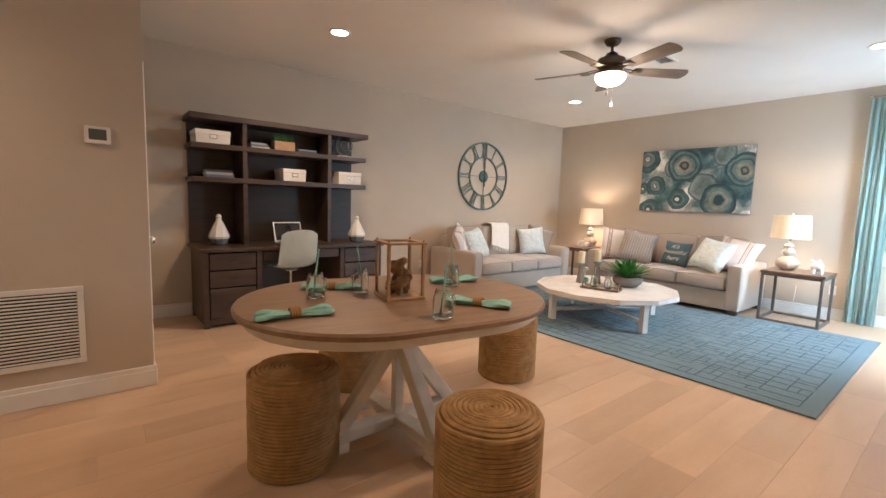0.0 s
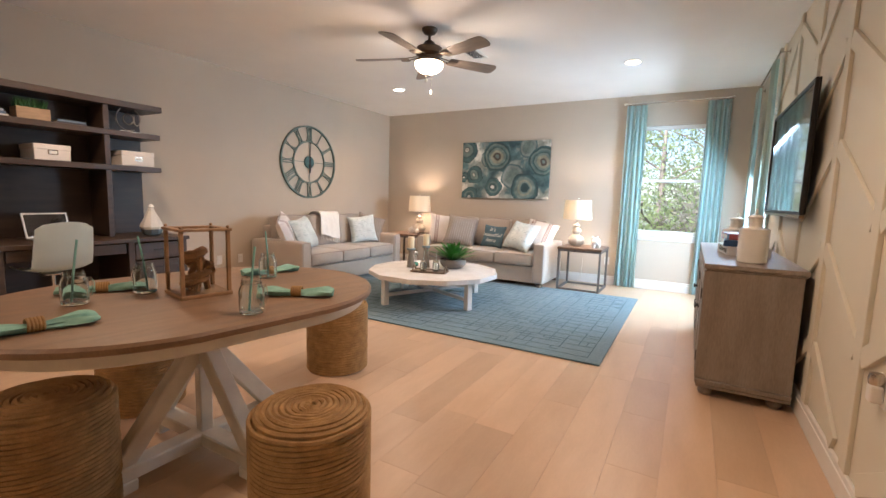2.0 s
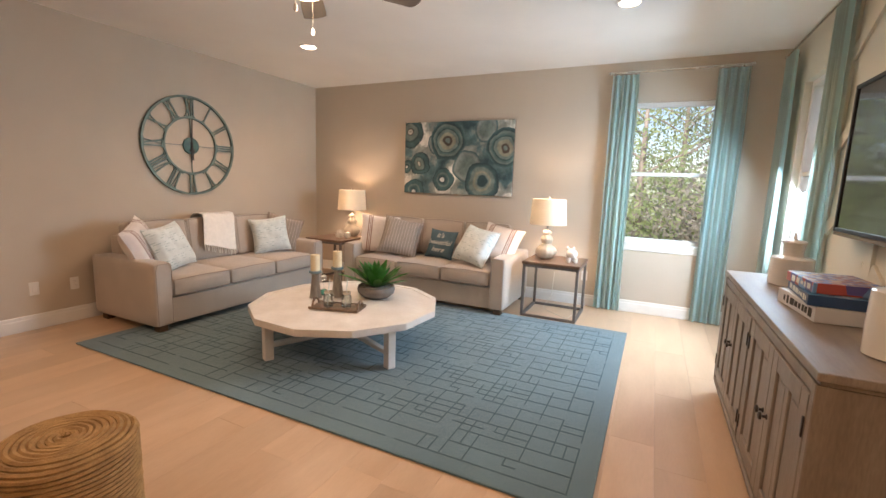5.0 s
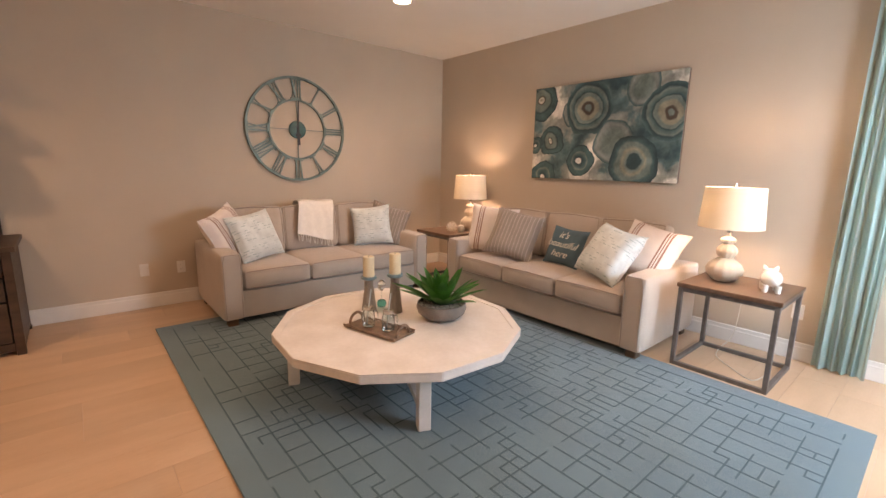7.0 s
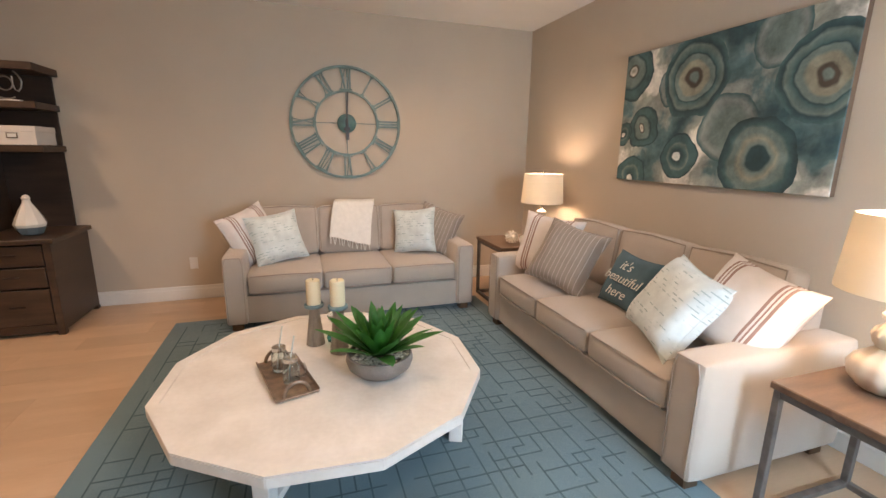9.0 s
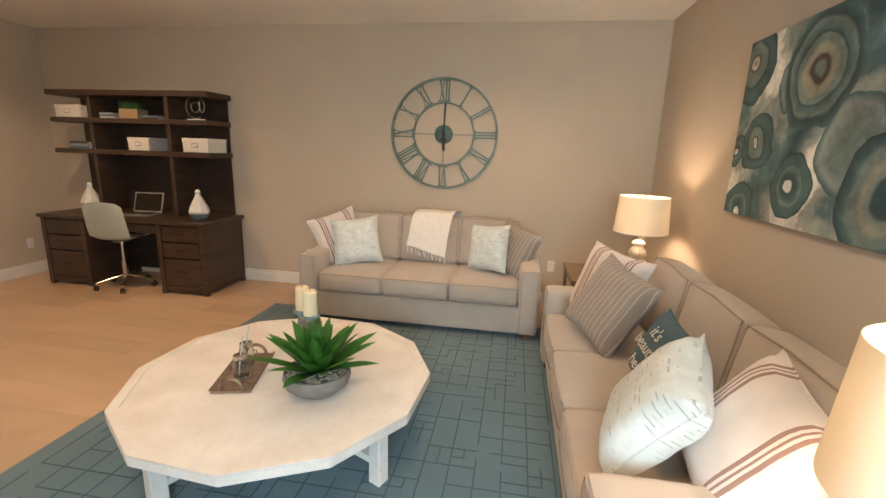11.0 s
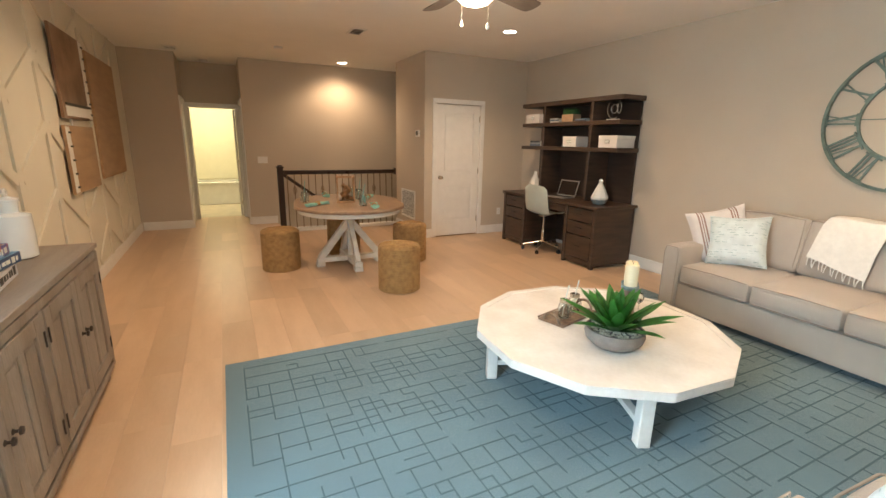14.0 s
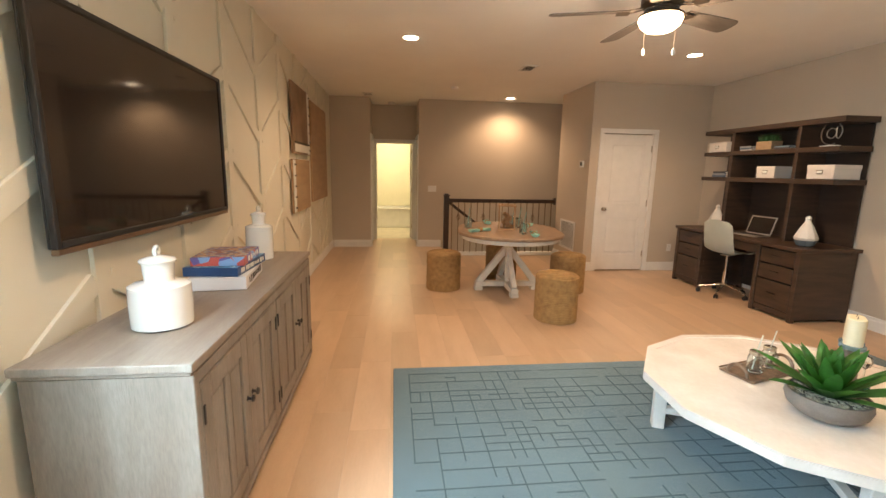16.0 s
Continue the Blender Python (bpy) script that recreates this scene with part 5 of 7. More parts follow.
    for u, v, r, kind in rings:
        cy, cz = (0.5 - u) * w, (0.5 - v) * h
        d, dv, ramp, lt, mx = n.new("ShaderNodeVectorMath"), n.new("ShaderNodeMath"), n.new("ShaderNodeValToRGB"), n.new("ShaderNodeMath"), n.new("ShaderNodeMix")
        d.operation = "DISTANCE"
        sep, cmb = n.new("ShaderNodeSeparateXYZ"), n.new("ShaderNodeCombineXYZ")
        t.links.new(add.outputs[0], sep.inputs[0])
        t.links.new(sep.outputs[1], cmb.inputs[1])
        t.links.new(sep.outputs[2], cmb.inputs[2])
        t.links.new(cmb.outputs[0], d.inputs[0])
        d.inputs[1].default_value = (0, cy, cz)
        dv.operation, dv.inputs[1].default_value = "DIVIDE", r
        t.links.new(d.outputs["Value"], dv.inputs[0])
        els = ramp.color_ramp.elements
        stops = kinds[kind]
        els[0].position, els[0].color = stops[0][0], stops[0][1]
        els[1].position, els[1].color = stops[-1][0], stops[-1][1]
        for pos, c in stops[1:-1]:
            els.new(pos).color = c
        t.links.new(dv.outputs[0], ramp.inputs["Fac"])
        lt.operation, lt.inputs[1].default_value = "LESS_THAN", 1.0
        t.links.new(dv.outputs[0], lt.inputs[0])
        mx.data_type = "RGBA"
        t.links.new(lt.outputs[0], mx.inputs["Factor"])
        t.links.new(src, mx.inputs["A"])
        t.links.new(ramp.outputs["Color"], mx.inputs["B"])
        src = mx.outputs["Result"]
    wash, mr, hs = n.new("ShaderNodeTexNoise"), n.new("ShaderNodeMapRange"), n.new("ShaderNodeHueSaturation")
    wash.inputs["Scale"].default_value, wash.inputs["Detail"].default_value, wash.inputs["Roughness"].default_value = 7, 6, 0.65
    t.links.new(add.outputs[0], wash.inputs["Vector"])
    mr.inputs["From Min"].default_value, mr.inputs["From Max"].default_value = 0.3, 0.7
    mr.inputs["To Min"].default_value, mr.inputs["To Max"].default_value = 0.55, 1.5
    t.links.new(wash.outputs["Fac"], mr.inputs["Value"])
    t.links.new(mr.outputs[0], hs.inputs["Value"])
    t.links.new(src, hs.inputs["Color"])
    t.links.new(hs.outputs["Color"], b.inputs["Base Color"])
    part("canvas", boxes((-0.045, -w / 2, -h / 2, -0.0375, w / 2, h / 2), bevel=0.003), m, p)
    bar = M["walnut"]
    for y_ in (-w / 2 + 0.002, w / 2 - 0.032):
        part("stretcher_bar", boxes((-0.037, y_, -h / 2 + 0.002, -0.003, y_ + 0.03, h / 2 - 0.002)), bar, p)
    for z_ in (-h / 2 + 0.002, h / 2 - 0.032):
        part("stretcher_bar", boxes((-0.037, -w / 2 + 0.033, z_, -0.003, w / 2 - 0.033, z_ + 0.03)), bar, p)


painting()


# ---- coffee table things ----
def agave(x, y, z):
    p = thing("potted_plant", x, y, z, "green spiky agave in a low round grey stone bowl of pebbles", "plant")
    grey = mat("grey_stone_bowl", (0.20, 0.175, 0.155), 0.7, vary=0.15, scale=18, fine=0.2, bump=0.3, bscale=120)
    bm = bmesh.new()
    lathe(bm, [(0.075, 0.0), (0.10, 0.008), (0.135, 0.04), (0.145, 0.07), (0.140, 0.098), (0.132, 0.100), (0.130, 0.085), (0.02, 0.082)], 40)
    bowl = part("bowl", bm, grey, p, smooth=True)
    bm = bmesh.new()
    rng = random.Random(3)
    for _ in range(260):
        a, r = rng.uniform(0, 6.283), 0.128 * math.sqrt(rng.random())
        s = rng.uniform(0.005, 0.010)
        bmesh.ops.create_icosphere(bm, subdivisions=1, radius=s, matrix=Matrix.Translation((r * math.cos(a), r * math.sin(a), 0.086 + 0.004 * rng.random())) @ Matrix.Diagonal((1.3, 1, 0.6, 1)))
    st = part("pebbles", bm, mat("pale_pebbles", (0.42, 0.38, 0.30), 0.7, vary=0.4, scale=90), p)
    st["kind"] = "stuff"
    green = mat("agave_green", (0.10, 0.34, 0.06), 0.4, scale=14, dark=(0.05, 0.20, 0.04), fine=0.15, fscale=90, coat=0.1)
    for k in range(38):
        u = k / 38
        az = k * 2.39996
        ln = 0.17 + 0.11 * u ** 0.7 + rng.uniform(-0.015, 0.015)
        el0 = radians(84 - 64 * u + rng.uniform(-6, 6))
        wd = 0.027 + 0.014 * u
        bm = bmesh.new()
        n = 7
        pts, el, q = [], el0, Vector((0.008 + 0.03 * u, 0, 0.088))
        for i in range(n + 1):
            pts.append((q.copy(), el))
            q = q + Vector((math.cos(el), 0, math.sin(el))) * ln / n
            el -= radians(1.5) * u
        rows = []
        for i, (c, e_) in enumerate(pts):
            v = i / n
            w_ = wd * (0.55 + 1.1 * v - 1.65 * v ** 2.6) if v < 1 else 0.0008
            w_ = max(w_, 0.0008)
            nrm = Vector((-math.sin(e_), 0, math.cos(e_)))
            rows.append([bm.verts.new(c + Vector((0, s * w_, 0)) + nrm * (0.32 * w_ * abs(s))) for s in (-1, 0, 1)])
        for a, b_ in zip(rows, rows[1:]):
            for i in range(2):
                bm.faces.new((a[i], a[i + 1], b_[i + 1], b_[i]))
        bmesh.ops.solidify(bm, geom=bm.faces[:], thickness=0.003)
        part("leaf", bm, green, p, at=pose(0, 0, 0, 0, 0, math.degrees(az)), smooth=True)
    return p


agave(6.04, 3.41, CTZ).scale = (1.13, 1.13, 1.1)

M["wax"] = mat("ivory_wax", (0.80, 0.68, 0.45), 0.5, vary=0.04)
M["weathered"] = mat("weathered_grey_wood", (0.36, 0.32, 0.27), 0.7, scale=8, stretch=(3, 3, 0.6), dark=(0.20, 0.175, 0.15), fine=0.2, fscale=80, bump=0.3, bscale=90)


def candle(x, y, hh):
    c = thing("candle_holder", x, y, CTZ, "weathered wooden candle holder with a thick ivory pillar candle", "candle holder", "pillar candle holders on the coffee table")
    bm = bmesh.new()
    lathe(bm, [(0.052, 0.0), (0.050, 0.01), (0.030, hh * 0.72), (0.030, hh * 0.86), (0.036, hh * 0.90), (0.050, hh * 0.93)], 28)
    part("stem", bm, M["weathered"], c, smooth=True)
    bm = bmesh.new()
    lathe(bm, [(0.050, hh * 0.931), (0.053, hh * 0.94), (0.053, hh), (0.045, hh + 0.002)], 28)
    part("rim", bm, mat("blue_grey_paint", (0.17, 0.25, 0.27), 0.6, vary=0.2, scale=20), c, smooth=True)
    bm = bmesh.new()
    lathe(bm, [(0.038, hh + 0.002), (0.039, hh + 0.006), (0.039, hh + 0.135), (0.035, hh + 0.140), (0.012, hh + 0.136), (0.001, hh + 0.136)], 28)
    w = part("pillar_candle", bm, M["wax"], c, "ivory wax pillar candle", smooth=True)
    bm = bmesh.new()
    tube(bm, [(0, 0, hh + 0.134), (0.002, 0, hh + 0.15)], 0.0015, 5)
    part("wick", bm, M["black"], w)


candle(5.75, 3.84, 0.235)
candle(5.87, 3.70, 0.265)


def goblet(x, y):
    g = thing("glass_ornament", x, y, CTZ, "small clear glass figure on a teal glass ball base", "ornament")
    bm = bmesh.new()
    lathe(bm, [(0.01, 0.0), (0.028, 0.008), (0.034, 0.03), (0.028, 0.05), (0.008, 0.058)], 24)
    part("base", bm, see_through("teal_glass", (0.10, 0.45, 0.42)), g, smooth=True)
    bm = bmesh.new()
    lathe(bm, [(0.004, 0.058), (0.004, 0.12), (0.02, 0.135), (0.028, 0.16), (0.02, 0.185), (0.003, 0.2)], 20)
    part("figure", bm, M["glass"], g, smooth=True)


goblet(5.845, 3.83)


def jar(name, x, y, z, label, group, lid=False, straw=None, handle=True, tilt=0):
    j = thing(name, x, y, z, label, "jar", group)
    outer = [(0.030, 0.0), (0.036, 0.003), (0.038, 0.012), (0.038, 0.078), (0.034, 0.092), (0.029, 0.100), (0.029, 0.118)]
    inner = [(0.0265, 0.118), (0.0265, 0.101), (0.031, 0.091), (0.035, 0.077), (0.035, 0.014), (0.001, 0.007)]
    bm = bmesh.new()
    lathe(bm, outer + inner, 32)
    part("glass_body", bm, M["glass"], j, smooth=True)
    if handle:
        bm = bmesh.new()
        tube(bm, [(0.037, 0, 0.082), (0.058, 0, 0.084), (0.066, 0, 0.065), (0.066, 0, 0.040), (0.056, 0, 0.022), (0.037, 0, 0.022)], 0.0045, 8)
        part("jar_handle", bm, M["glass"], j, smooth=True)
    bm = bmesh.new()
    tube(bm, [(0.0305 * math.cos(2 * math.pi * k / 24), 0.0305 * math.sin(2 * math.pi * k / 24), 0.104) for k in range(24)], 0.002, 6, closed=True)
    part("neck_thread", bm, M["glass"], j, smooth=True)
    if lid:
        bm = bmesh.new()
        lathe(bm, [(0.0325, 0.105), (0.0330, 0.108), (0.0325, 0.122), (0.029, 0.124), (0.001, 0.1235)], 32)
        part("lid", bm, M["chrome"], j, "silver metal screw lid", smooth=True)
    if straw:
        bm = bmesh.new()
        tube(bm, [(-0.012, 0, 0.012), (0.0, 0, 0.11), (0.022, 0.004, 0.225)], 0.0035, 8)
        part("straw", bm, straw, j, "aqua drinking straw", smooth=True)
    return j


def tray(x, y, rz):
    t = thing("serving_tray", x, y, CTZ, "rustic metal and wood serving tray with two curved handles", "tray", rz=rz)
    m = mat("rustic_tray", (0.24, 0.17, 0.12), 0.4, metal=0.4, vary=0.4, scale=20, fine=0.2)
    part("base", boxes((-0.205, -0.095, 0.0, 0.205, 0.095, 0.012), bevel=0.003), m, t)
    for s in (-1, 1):
        part("rim", boxes((-0.205, s * 0.0955 - 0.005, 0.0125, 0.205, s * 0.0955 + 0.003, 0.022), bevel=0.002), m, t)
        bm = bmesh.new()
        tube(bm, [(s * 0.190, 0.055 * math.cos(math.pi * k / 12), 0.012 + 0.058 * math.sin(math.pi * k / 12)) for k in range(13)], 0.009, 8)
        part("tray_handle", bm, m, t, smooth=True)


tray(5.60, 3.475, -75)
clear = mat("pale_straw", (0.55, 0.62, 0.60), 0.4)
jar("mason_jar", 5.57, 3.545, CTZ + 0.0125, "clear glass mason jar with silver lid on the tray", "mason jars on the tray", lid=True, straw=clear)
jar("mason_jar", 5.625, 3.41, CTZ + 0.0125, "clear glass mason jar with silver lid on the tray", "mason jars on the tray", lid=True, straw=clear)


# ---- round table things ----
aqua = mat("aqua_straw", (0.22, 0.48, 0.44), 0.4)
for jx, jy, a in ((2.08, 2.97, 20), (2.34, 2.98, 100), (2.39, 2.32, 10), (2.90, 2.87, 60)):
    j = jar("drinking_jar", jx, jy, RTZ, "clear glass handled drinking jar with an aqua straw", "drinking jars on the round table", straw=aqua)
    j.matrix_world = pose(jx, jy, RTZ, 0, 0, a)
    j.scale = (1.2, 1.2, 1.12)

M["napkin"] = mat("aqua_linen_napkin", (0.30, 0.55, 0.47), 0.85, scale=30, dark=(0.20, 0.42, 0.36), fine=0.15, fscale=500, bump=0.5, bscale=300)


def napkin(x, y, rz, seed):
    n = thing("napkin", x, y, RTZ, "aqua-green linen napkin gathered in a woven tan ring", "napkin", "rolled napkins on the round table", rz)
    bm = bmesh.new()
    rng = random.Random(seed)
    rows = []
    N, S = 22, 16
    for i in range(N + 1):
        u = -1 + 2 * i / N
        w = 0.018 + 0.030 * max(0.0, abs(u - 0.0) - 0.12) ** 0.8 * (1 if u > 0 else 0.75) * (1 - max(0, abs(u) - 0.82) * 3.5)
        hgt = 0.014 + 0.010 * max(0, abs(u) - 0.15) * (1 - max(0, abs(u) - 0.75) * 3.5)
        row = []
        for k in range(S):
            a = 2 * math.pi * k / S
            f = 1 + 0.28 * math.sin(3 * a + 4 * u + seed) * min(1, abs(u) * 3) + 0.10 * math.sin(7 * a + seed)
            row.append(bm.verts.new((u * 0.160, 1.15 * w * f * math.cos(a), max(0.001, hgt + hgt * f * math.sin(a) * 0.95))))
        rows.append(row)
    for a, b in zip(rows, rows[1:]):
        for k in range(S):
            bm.faces.new((a[k], a[(k + 1) % S], b[(k + 1) % S], b[k]))
    bm.faces.new(rows[0])
    bm.faces.new(rows[-1])
    part("cloth", bm, M["napkin"], n, smooth=True)
    bm = bmesh.new()
    for q in range(5):
        tube(bm, [(-0.018 + 0.009 * q, 0.024 * math.cos(2 * math.pi * k / 20), 0.0215 + 0.0195 * math.sin(2 * math.pi * k / 20)) for k in range(20)], 0.005, 6, closed=True)
    part("napkin_ring", bm, M["rope"], n, "woven tan ring", smooth=True)


napkin(1.865, 2.67, -6, 1)
napkin(2.69, 2.41, -56, 2)
napkin(3.00, 2.97, -14, 3)
napkin(2.24, 3.13, 150, 4)


def lantern(x, y, rz):
    l = thing("lantern", x, y, RTZ, "square wooden lantern frame with glass sides around a driftwood knot", "lantern", rz=rz)
    wood = mat("golden_brown_wood", (0.42, 0.25, 0.12), 0.5, scale=10, dark=(0.27, 0.15, 0.07), fine=0.2, fscale=60)
    s, h = 0.094, 0.285
    part("base", boxes((-s - 0.012, -s - 0.012, 0.0, s + 0.012, s + 0.012, 0.016), bevel=0.003), wood, l)
    for a in (-1, 1):
        for b in (-1, 1):
            part("corner_post", boxes((a * s - 0.0075, b * s - 0.0075, 0.0165, a * s + 0.0075, b * s + 0.0075, h), bevel=0.001), wood, l)
            bm = bmesh.new()
            bmesh.ops.create_uvsphere(bm, u_segments=10, v_segments=8, radius=0.007, matrix=Matrix.Translation((a * s, b * s, h + 0.018)))
            part("corner_knob", bm, wood, l, smooth=True)
    part("top_frame", boxes((-s - 0.014, -s - 0.014, h + 0.0005, s + 0.014, -s + 0.016, h + 0.012), (-s - 0.014, s - 0.016, h + 0.0005, s + 0.014, s + 0.014, h + 0.012),
                            (-s - 0.014, -s + 0.016, h + 0.0005, -s + 0.016, s - 0.016, h + 0.012), (s - 0.016, -s + 0.016, h + 0.0005, s + 0.014, s - 0.016, h + 0.012), bevel=0.002), wood, l)
    for a in (-1, 1):
        p = part("glass_pane", boxes((a * s - 0.001, -s + 0.0065, 0.0165, a * s + 0.001, s - 0.0065, h - 0.001)), M["pane"], l)
        p = part("glass_pane", boxes((-s + 0.0065, a * s - 0.001, 0.0165, s - 0.0065, a * s + 0.001, h - 0.001)), M["pane"], l)
    bm = bmesh.new()
    rng = random.Random(8)
    for k in range(9):
        z = 0.035 + 0.016 * k
        a = rng.uniform(0, 6.28)
        r = 0.062 - 0.002 * k
        pts = [(r * math.cos(a + q * 0.5) * (1 - 0.08 * q), r * math.sin(a + q * 0.5) * (1 - 0.08 * q), z + 0.006 * q + rng.uniform(-0.004, 0.004)) for q in range(7)]
        tube(bm, pts, rng.uniform(0.015, 0.024), 7)
    for q in range(3):
        tube(bm, [(0.04 * math.cos(q * 2.1), 0.04 * math.sin(q * 2.1), 0.0165), (0.03 * math.cos(q * 2.1 + 0.4), 0.03 * math.sin(q * 2.1 + 0.4), 0.09), (0.01, 0.0, 0.18)], 0.014, 7)
    part("driftwood", bm, mat("driftwood", (0.36, 0.20, 0.09), 0.65, vary=0.3, scale=25, fine=0.2, bump=0.4, bscale=90), l, "tangled golden driftwood knot", smooth=True)


lantern(2.465, 2.785, -12)


# ---- desk and shelf things ----
def desk_chair(x, y, rz):
    c = thing("office_chair", x, y, 0, "pale mint moulded swivel chair on a chrome five-star base", "chair", rz=rz)
    mint = mat("pale_mint_plastic", (0.82, 0.87, 0.79), 0.35, vary=0.03)
    bm = bmesh.new()
    prof = [(0.225, 0.515), (0.19, 0.538), (0.10, 0.532), (-0.04, 0.525), (-0.13, 0.538), (-0.185, 0.585), (-0.21, 0.68), (-0.228, 0.79), (-0.245, 0.89), (-0.250, 0.945)]
    rows = []
    n = 14
    for k, (py, pz) in enumerate(prof):
        u = k / (len(prof) - 1)
        w = 0.195 + 0.02 * math.sin(u * 3.14) - (0.025 if k in (0,) else 0) - (0.045 if k == len(prof) - 1 else 0)
        row = []
        for i in range(n + 1):
            s = -1 + 2 * i / n
            curl = 0.035 * abs(s) ** 3
            row.append(bm.verts.new((s * w, py + (curl if u > 0.5 else 0), pz + (curl if u <= 0.5 else 0) - (0.02 * s * s if k == len(prof) - 1 else 0))))
        rows.append(row)
    for a, b in zip(rows, rows[1:]):
        for i in range(n):
            bm.faces.new((a[i], a[i + 1], b[i + 1], b[i]))
    bmesh.ops.solidify(bm, geom=bm.faces[:], thickness=0.012)
    part("shell_seat", bm, mint, c, smooth=True)
    bm = bmesh.new()
    lathe(bm, [(0.085, 0.50), (0.085, 0.51), (0.03, 0.518)], 24)
    lathe(bm, [(0.027, 0.12), (0.027, 0.30), (0.017, 0.30), (0.017, 0.50)], 20)
    part("gas_column", bm, M["chrome"], c, smooth=True)
    for k in range(5):
        m = pose(0, 0, 0, 0, 0, 72 * k + 10)
        bm = bmesh.new()
        beam(bm, (0.02, 0, 0.135), (0.27, 0, 0.075), 0.030, 0.018, 0.004)
        leg = part("star_leg", bm, M["chrome"], c, at=m)
        bm = bmesh.new()
        for s in (-0.013, 0.013):
            lathe(bm, [(0.008, -0.007), (0.026, -0.006), (0.026, 0.006), (0.008, 0.007)], 18, m=Matrix.Translation((0.27, s, 0.026)) @ pose(0, 0, 0, 90, 0, 0))
        lathe(bm, [(0.006, 0.026), (0.006, 0.068)], 8, x=0.27)
        part("castor", bm, M["black"], leg, "black twin castor", smooth=True)


desk_chair(2.85, 5.49, 8)
DZ, R2, R3 = 0.765, 0.767 + 0.680, 0.767 + 1.005


def storage_box(x, y, z, w, d, h, label, rz=0):
    b = thing("storage_box", x, y, z, label, "storage box", "white storage boxes on the shelves", rz)
    card = mat("white_linen_card", (0.74, 0.69, 0.63), 0.7, vary=0.04)
    part("body", boxes((-w / 2, 0, 0.001, w / 2, d, h - 0.03), bevel=0.003), card, b)
    part("lid", boxes((-w / 2 - 0.004, -0.004, h - 0.045, w / 2 + 0.004, d + 0.004, h), bevel=0.004), card, b)
    lab = part("label_holder", boxes((-0.035, -0.009, h * 0.36, 0.035, -0.0045, h * 0.36 + 0.04), bevel=0.001), M["chrome"], b)
    part("label_card", boxes((-0.028, -0.0105, h * 0.36 + 0.006, 0.028, -0.0092, h * 0.36 + 0.034)), M["ink"], lab)


storage_box(2.17, 5.70, R3 + 0.001, 0.31, 0.28, 0.13, "white storage box on the open end shelf")
storage_box(2.98, 5.71, R2 + 0.001, 0.25, 0.30, 0.135, "white storage box on the middle shelf")
storage_box(3.65, 5.71, R2 + 0.001, 0.29, 0.30, 0.145, "larger white storage box in the end bay of the hutch")
book_cols = [(0.04, 0.07, 0.12), (0.55, 0.53, 0.50), (0.10, 0.14, 0.20), (0.30, 0.32, 0.34), (0.05, 0.05, 0.06), (0.14, 0.20, 0.26)]
book_mats = [mat("book_cover", c, 0.5, vary=0.06) for c in book_cols]
M["paper"] = mat("book_pages", (0.70, 0.65, 0.55), 0.9, vary=0.05, scale=300, stretch=(0.02, 0.02, 3))


def book(x, y, z, w, d, h, k, rz):
    b = thing("book", x, y, z, ("dark hardback book lying flat in a stack on the shelf" if k % 2 == 0 else "grey hardback book lying flat in a stack on the shelf"), "book", "books stacked on the shelves", rz)
    c = book_mats[k % len(book_mats)]
    part("cover", boxes((-w / 2, 0, 0.0, w / 2, d, 0.003), (-w / 2, 0, h - 0.003, w / 2, d, h), (-w / 2, 0, 0.003, w / 2, 0.004, h - 0.003)), c, b)
    part("pages", boxes((-w / 2 + 0.004, 0.0042, 0.0031, w / 2 - 0.004, d - 0.005, h - 0.0031)), M["paper"], b)


def stack(x, y, z, n, w, seed):
    rng = random.Random(seed)
    zz = z + 0.001
    for i in range(n):
        h = rng.uniform(0.016, 0.026)
        book(x + rng.uniform(-0.01, 0.01), y + rng.uniform(0, 0.01), zz, w - 0.012 * i, 0.19, h, seed + i, rng.uniform(-4, 4))
        zz += h + 0.0006


stack(2.22, 5.72, R2, 3, 0.26, 2)
stack(2.62, 5.72, R3, 3, 0.19, 1)
stack(3.14, 5.72, R3, 2, 0.22, 4)


def grass_box(x, y, z):
    g = thing("potted_grass", x, y, z, "short green grass growing in a small light wooden box", "plant")
    wood = mat("light_crate_wood", (0.36, 0.24, 0.14), 0.7, vary=0.15, scale=10, stretch=(1, 1, 5))
    part("planter", boxes((-0.11, 0, 0.001, 0.11, 0.012, 0.10), (-0.11, 0.128, 0.001, 0.11, 0.14, 0.10), (-0.11, 0.012, 0.001, -0.098, 0.128, 0.10), (0.098, 0.012, 0.001, 0.11, 0.128, 0.10), (-0.098, 0.012, 0.001, 0.098, 0.128, 0.085), bevel=0.0015), wood, g)
    bm = bmesh.new()
    rng = random.Random(5)
    for _ in range(520):
        px, py = rng.uniform(-0.10, 0.10), rng.uniform(0.01, 0.13)
        a, ln = rng.uniform(0, 6.28), rng.uniform(0.06, 0.11)
        lx, ly = rng.uniform(-0.03, 0.03), rng.uniform(-0.03, 0.03)
        ca, sa = 0.0022 * math.cos(a), 0.0022 * math.sin(a)
        v = [bm.verts.new(q) for q in ((px - ca, py - sa, 0.085), (px + ca, py + sa, 0.085), (px + lx * 0.4 + ca * 0.8, py + ly * 0.4 + sa * 0.8, 0.085 + ln * 0.6), (px + lx * 0.4 - ca * 0.8, py + ly * 0.4 - sa * 0.8, 0.085 + ln * 0.6), (px + lx, py + ly, 0.085 + ln))]
        bm.faces.new(v[:4])
        bm.faces.new((v[3], v[2], v[4]))
    tagged(part("grass", bm, mat("grass_green", (0.035, 0.12, 0.03), 0.6, vary=0.3, scale=60), g), kind="stuff")


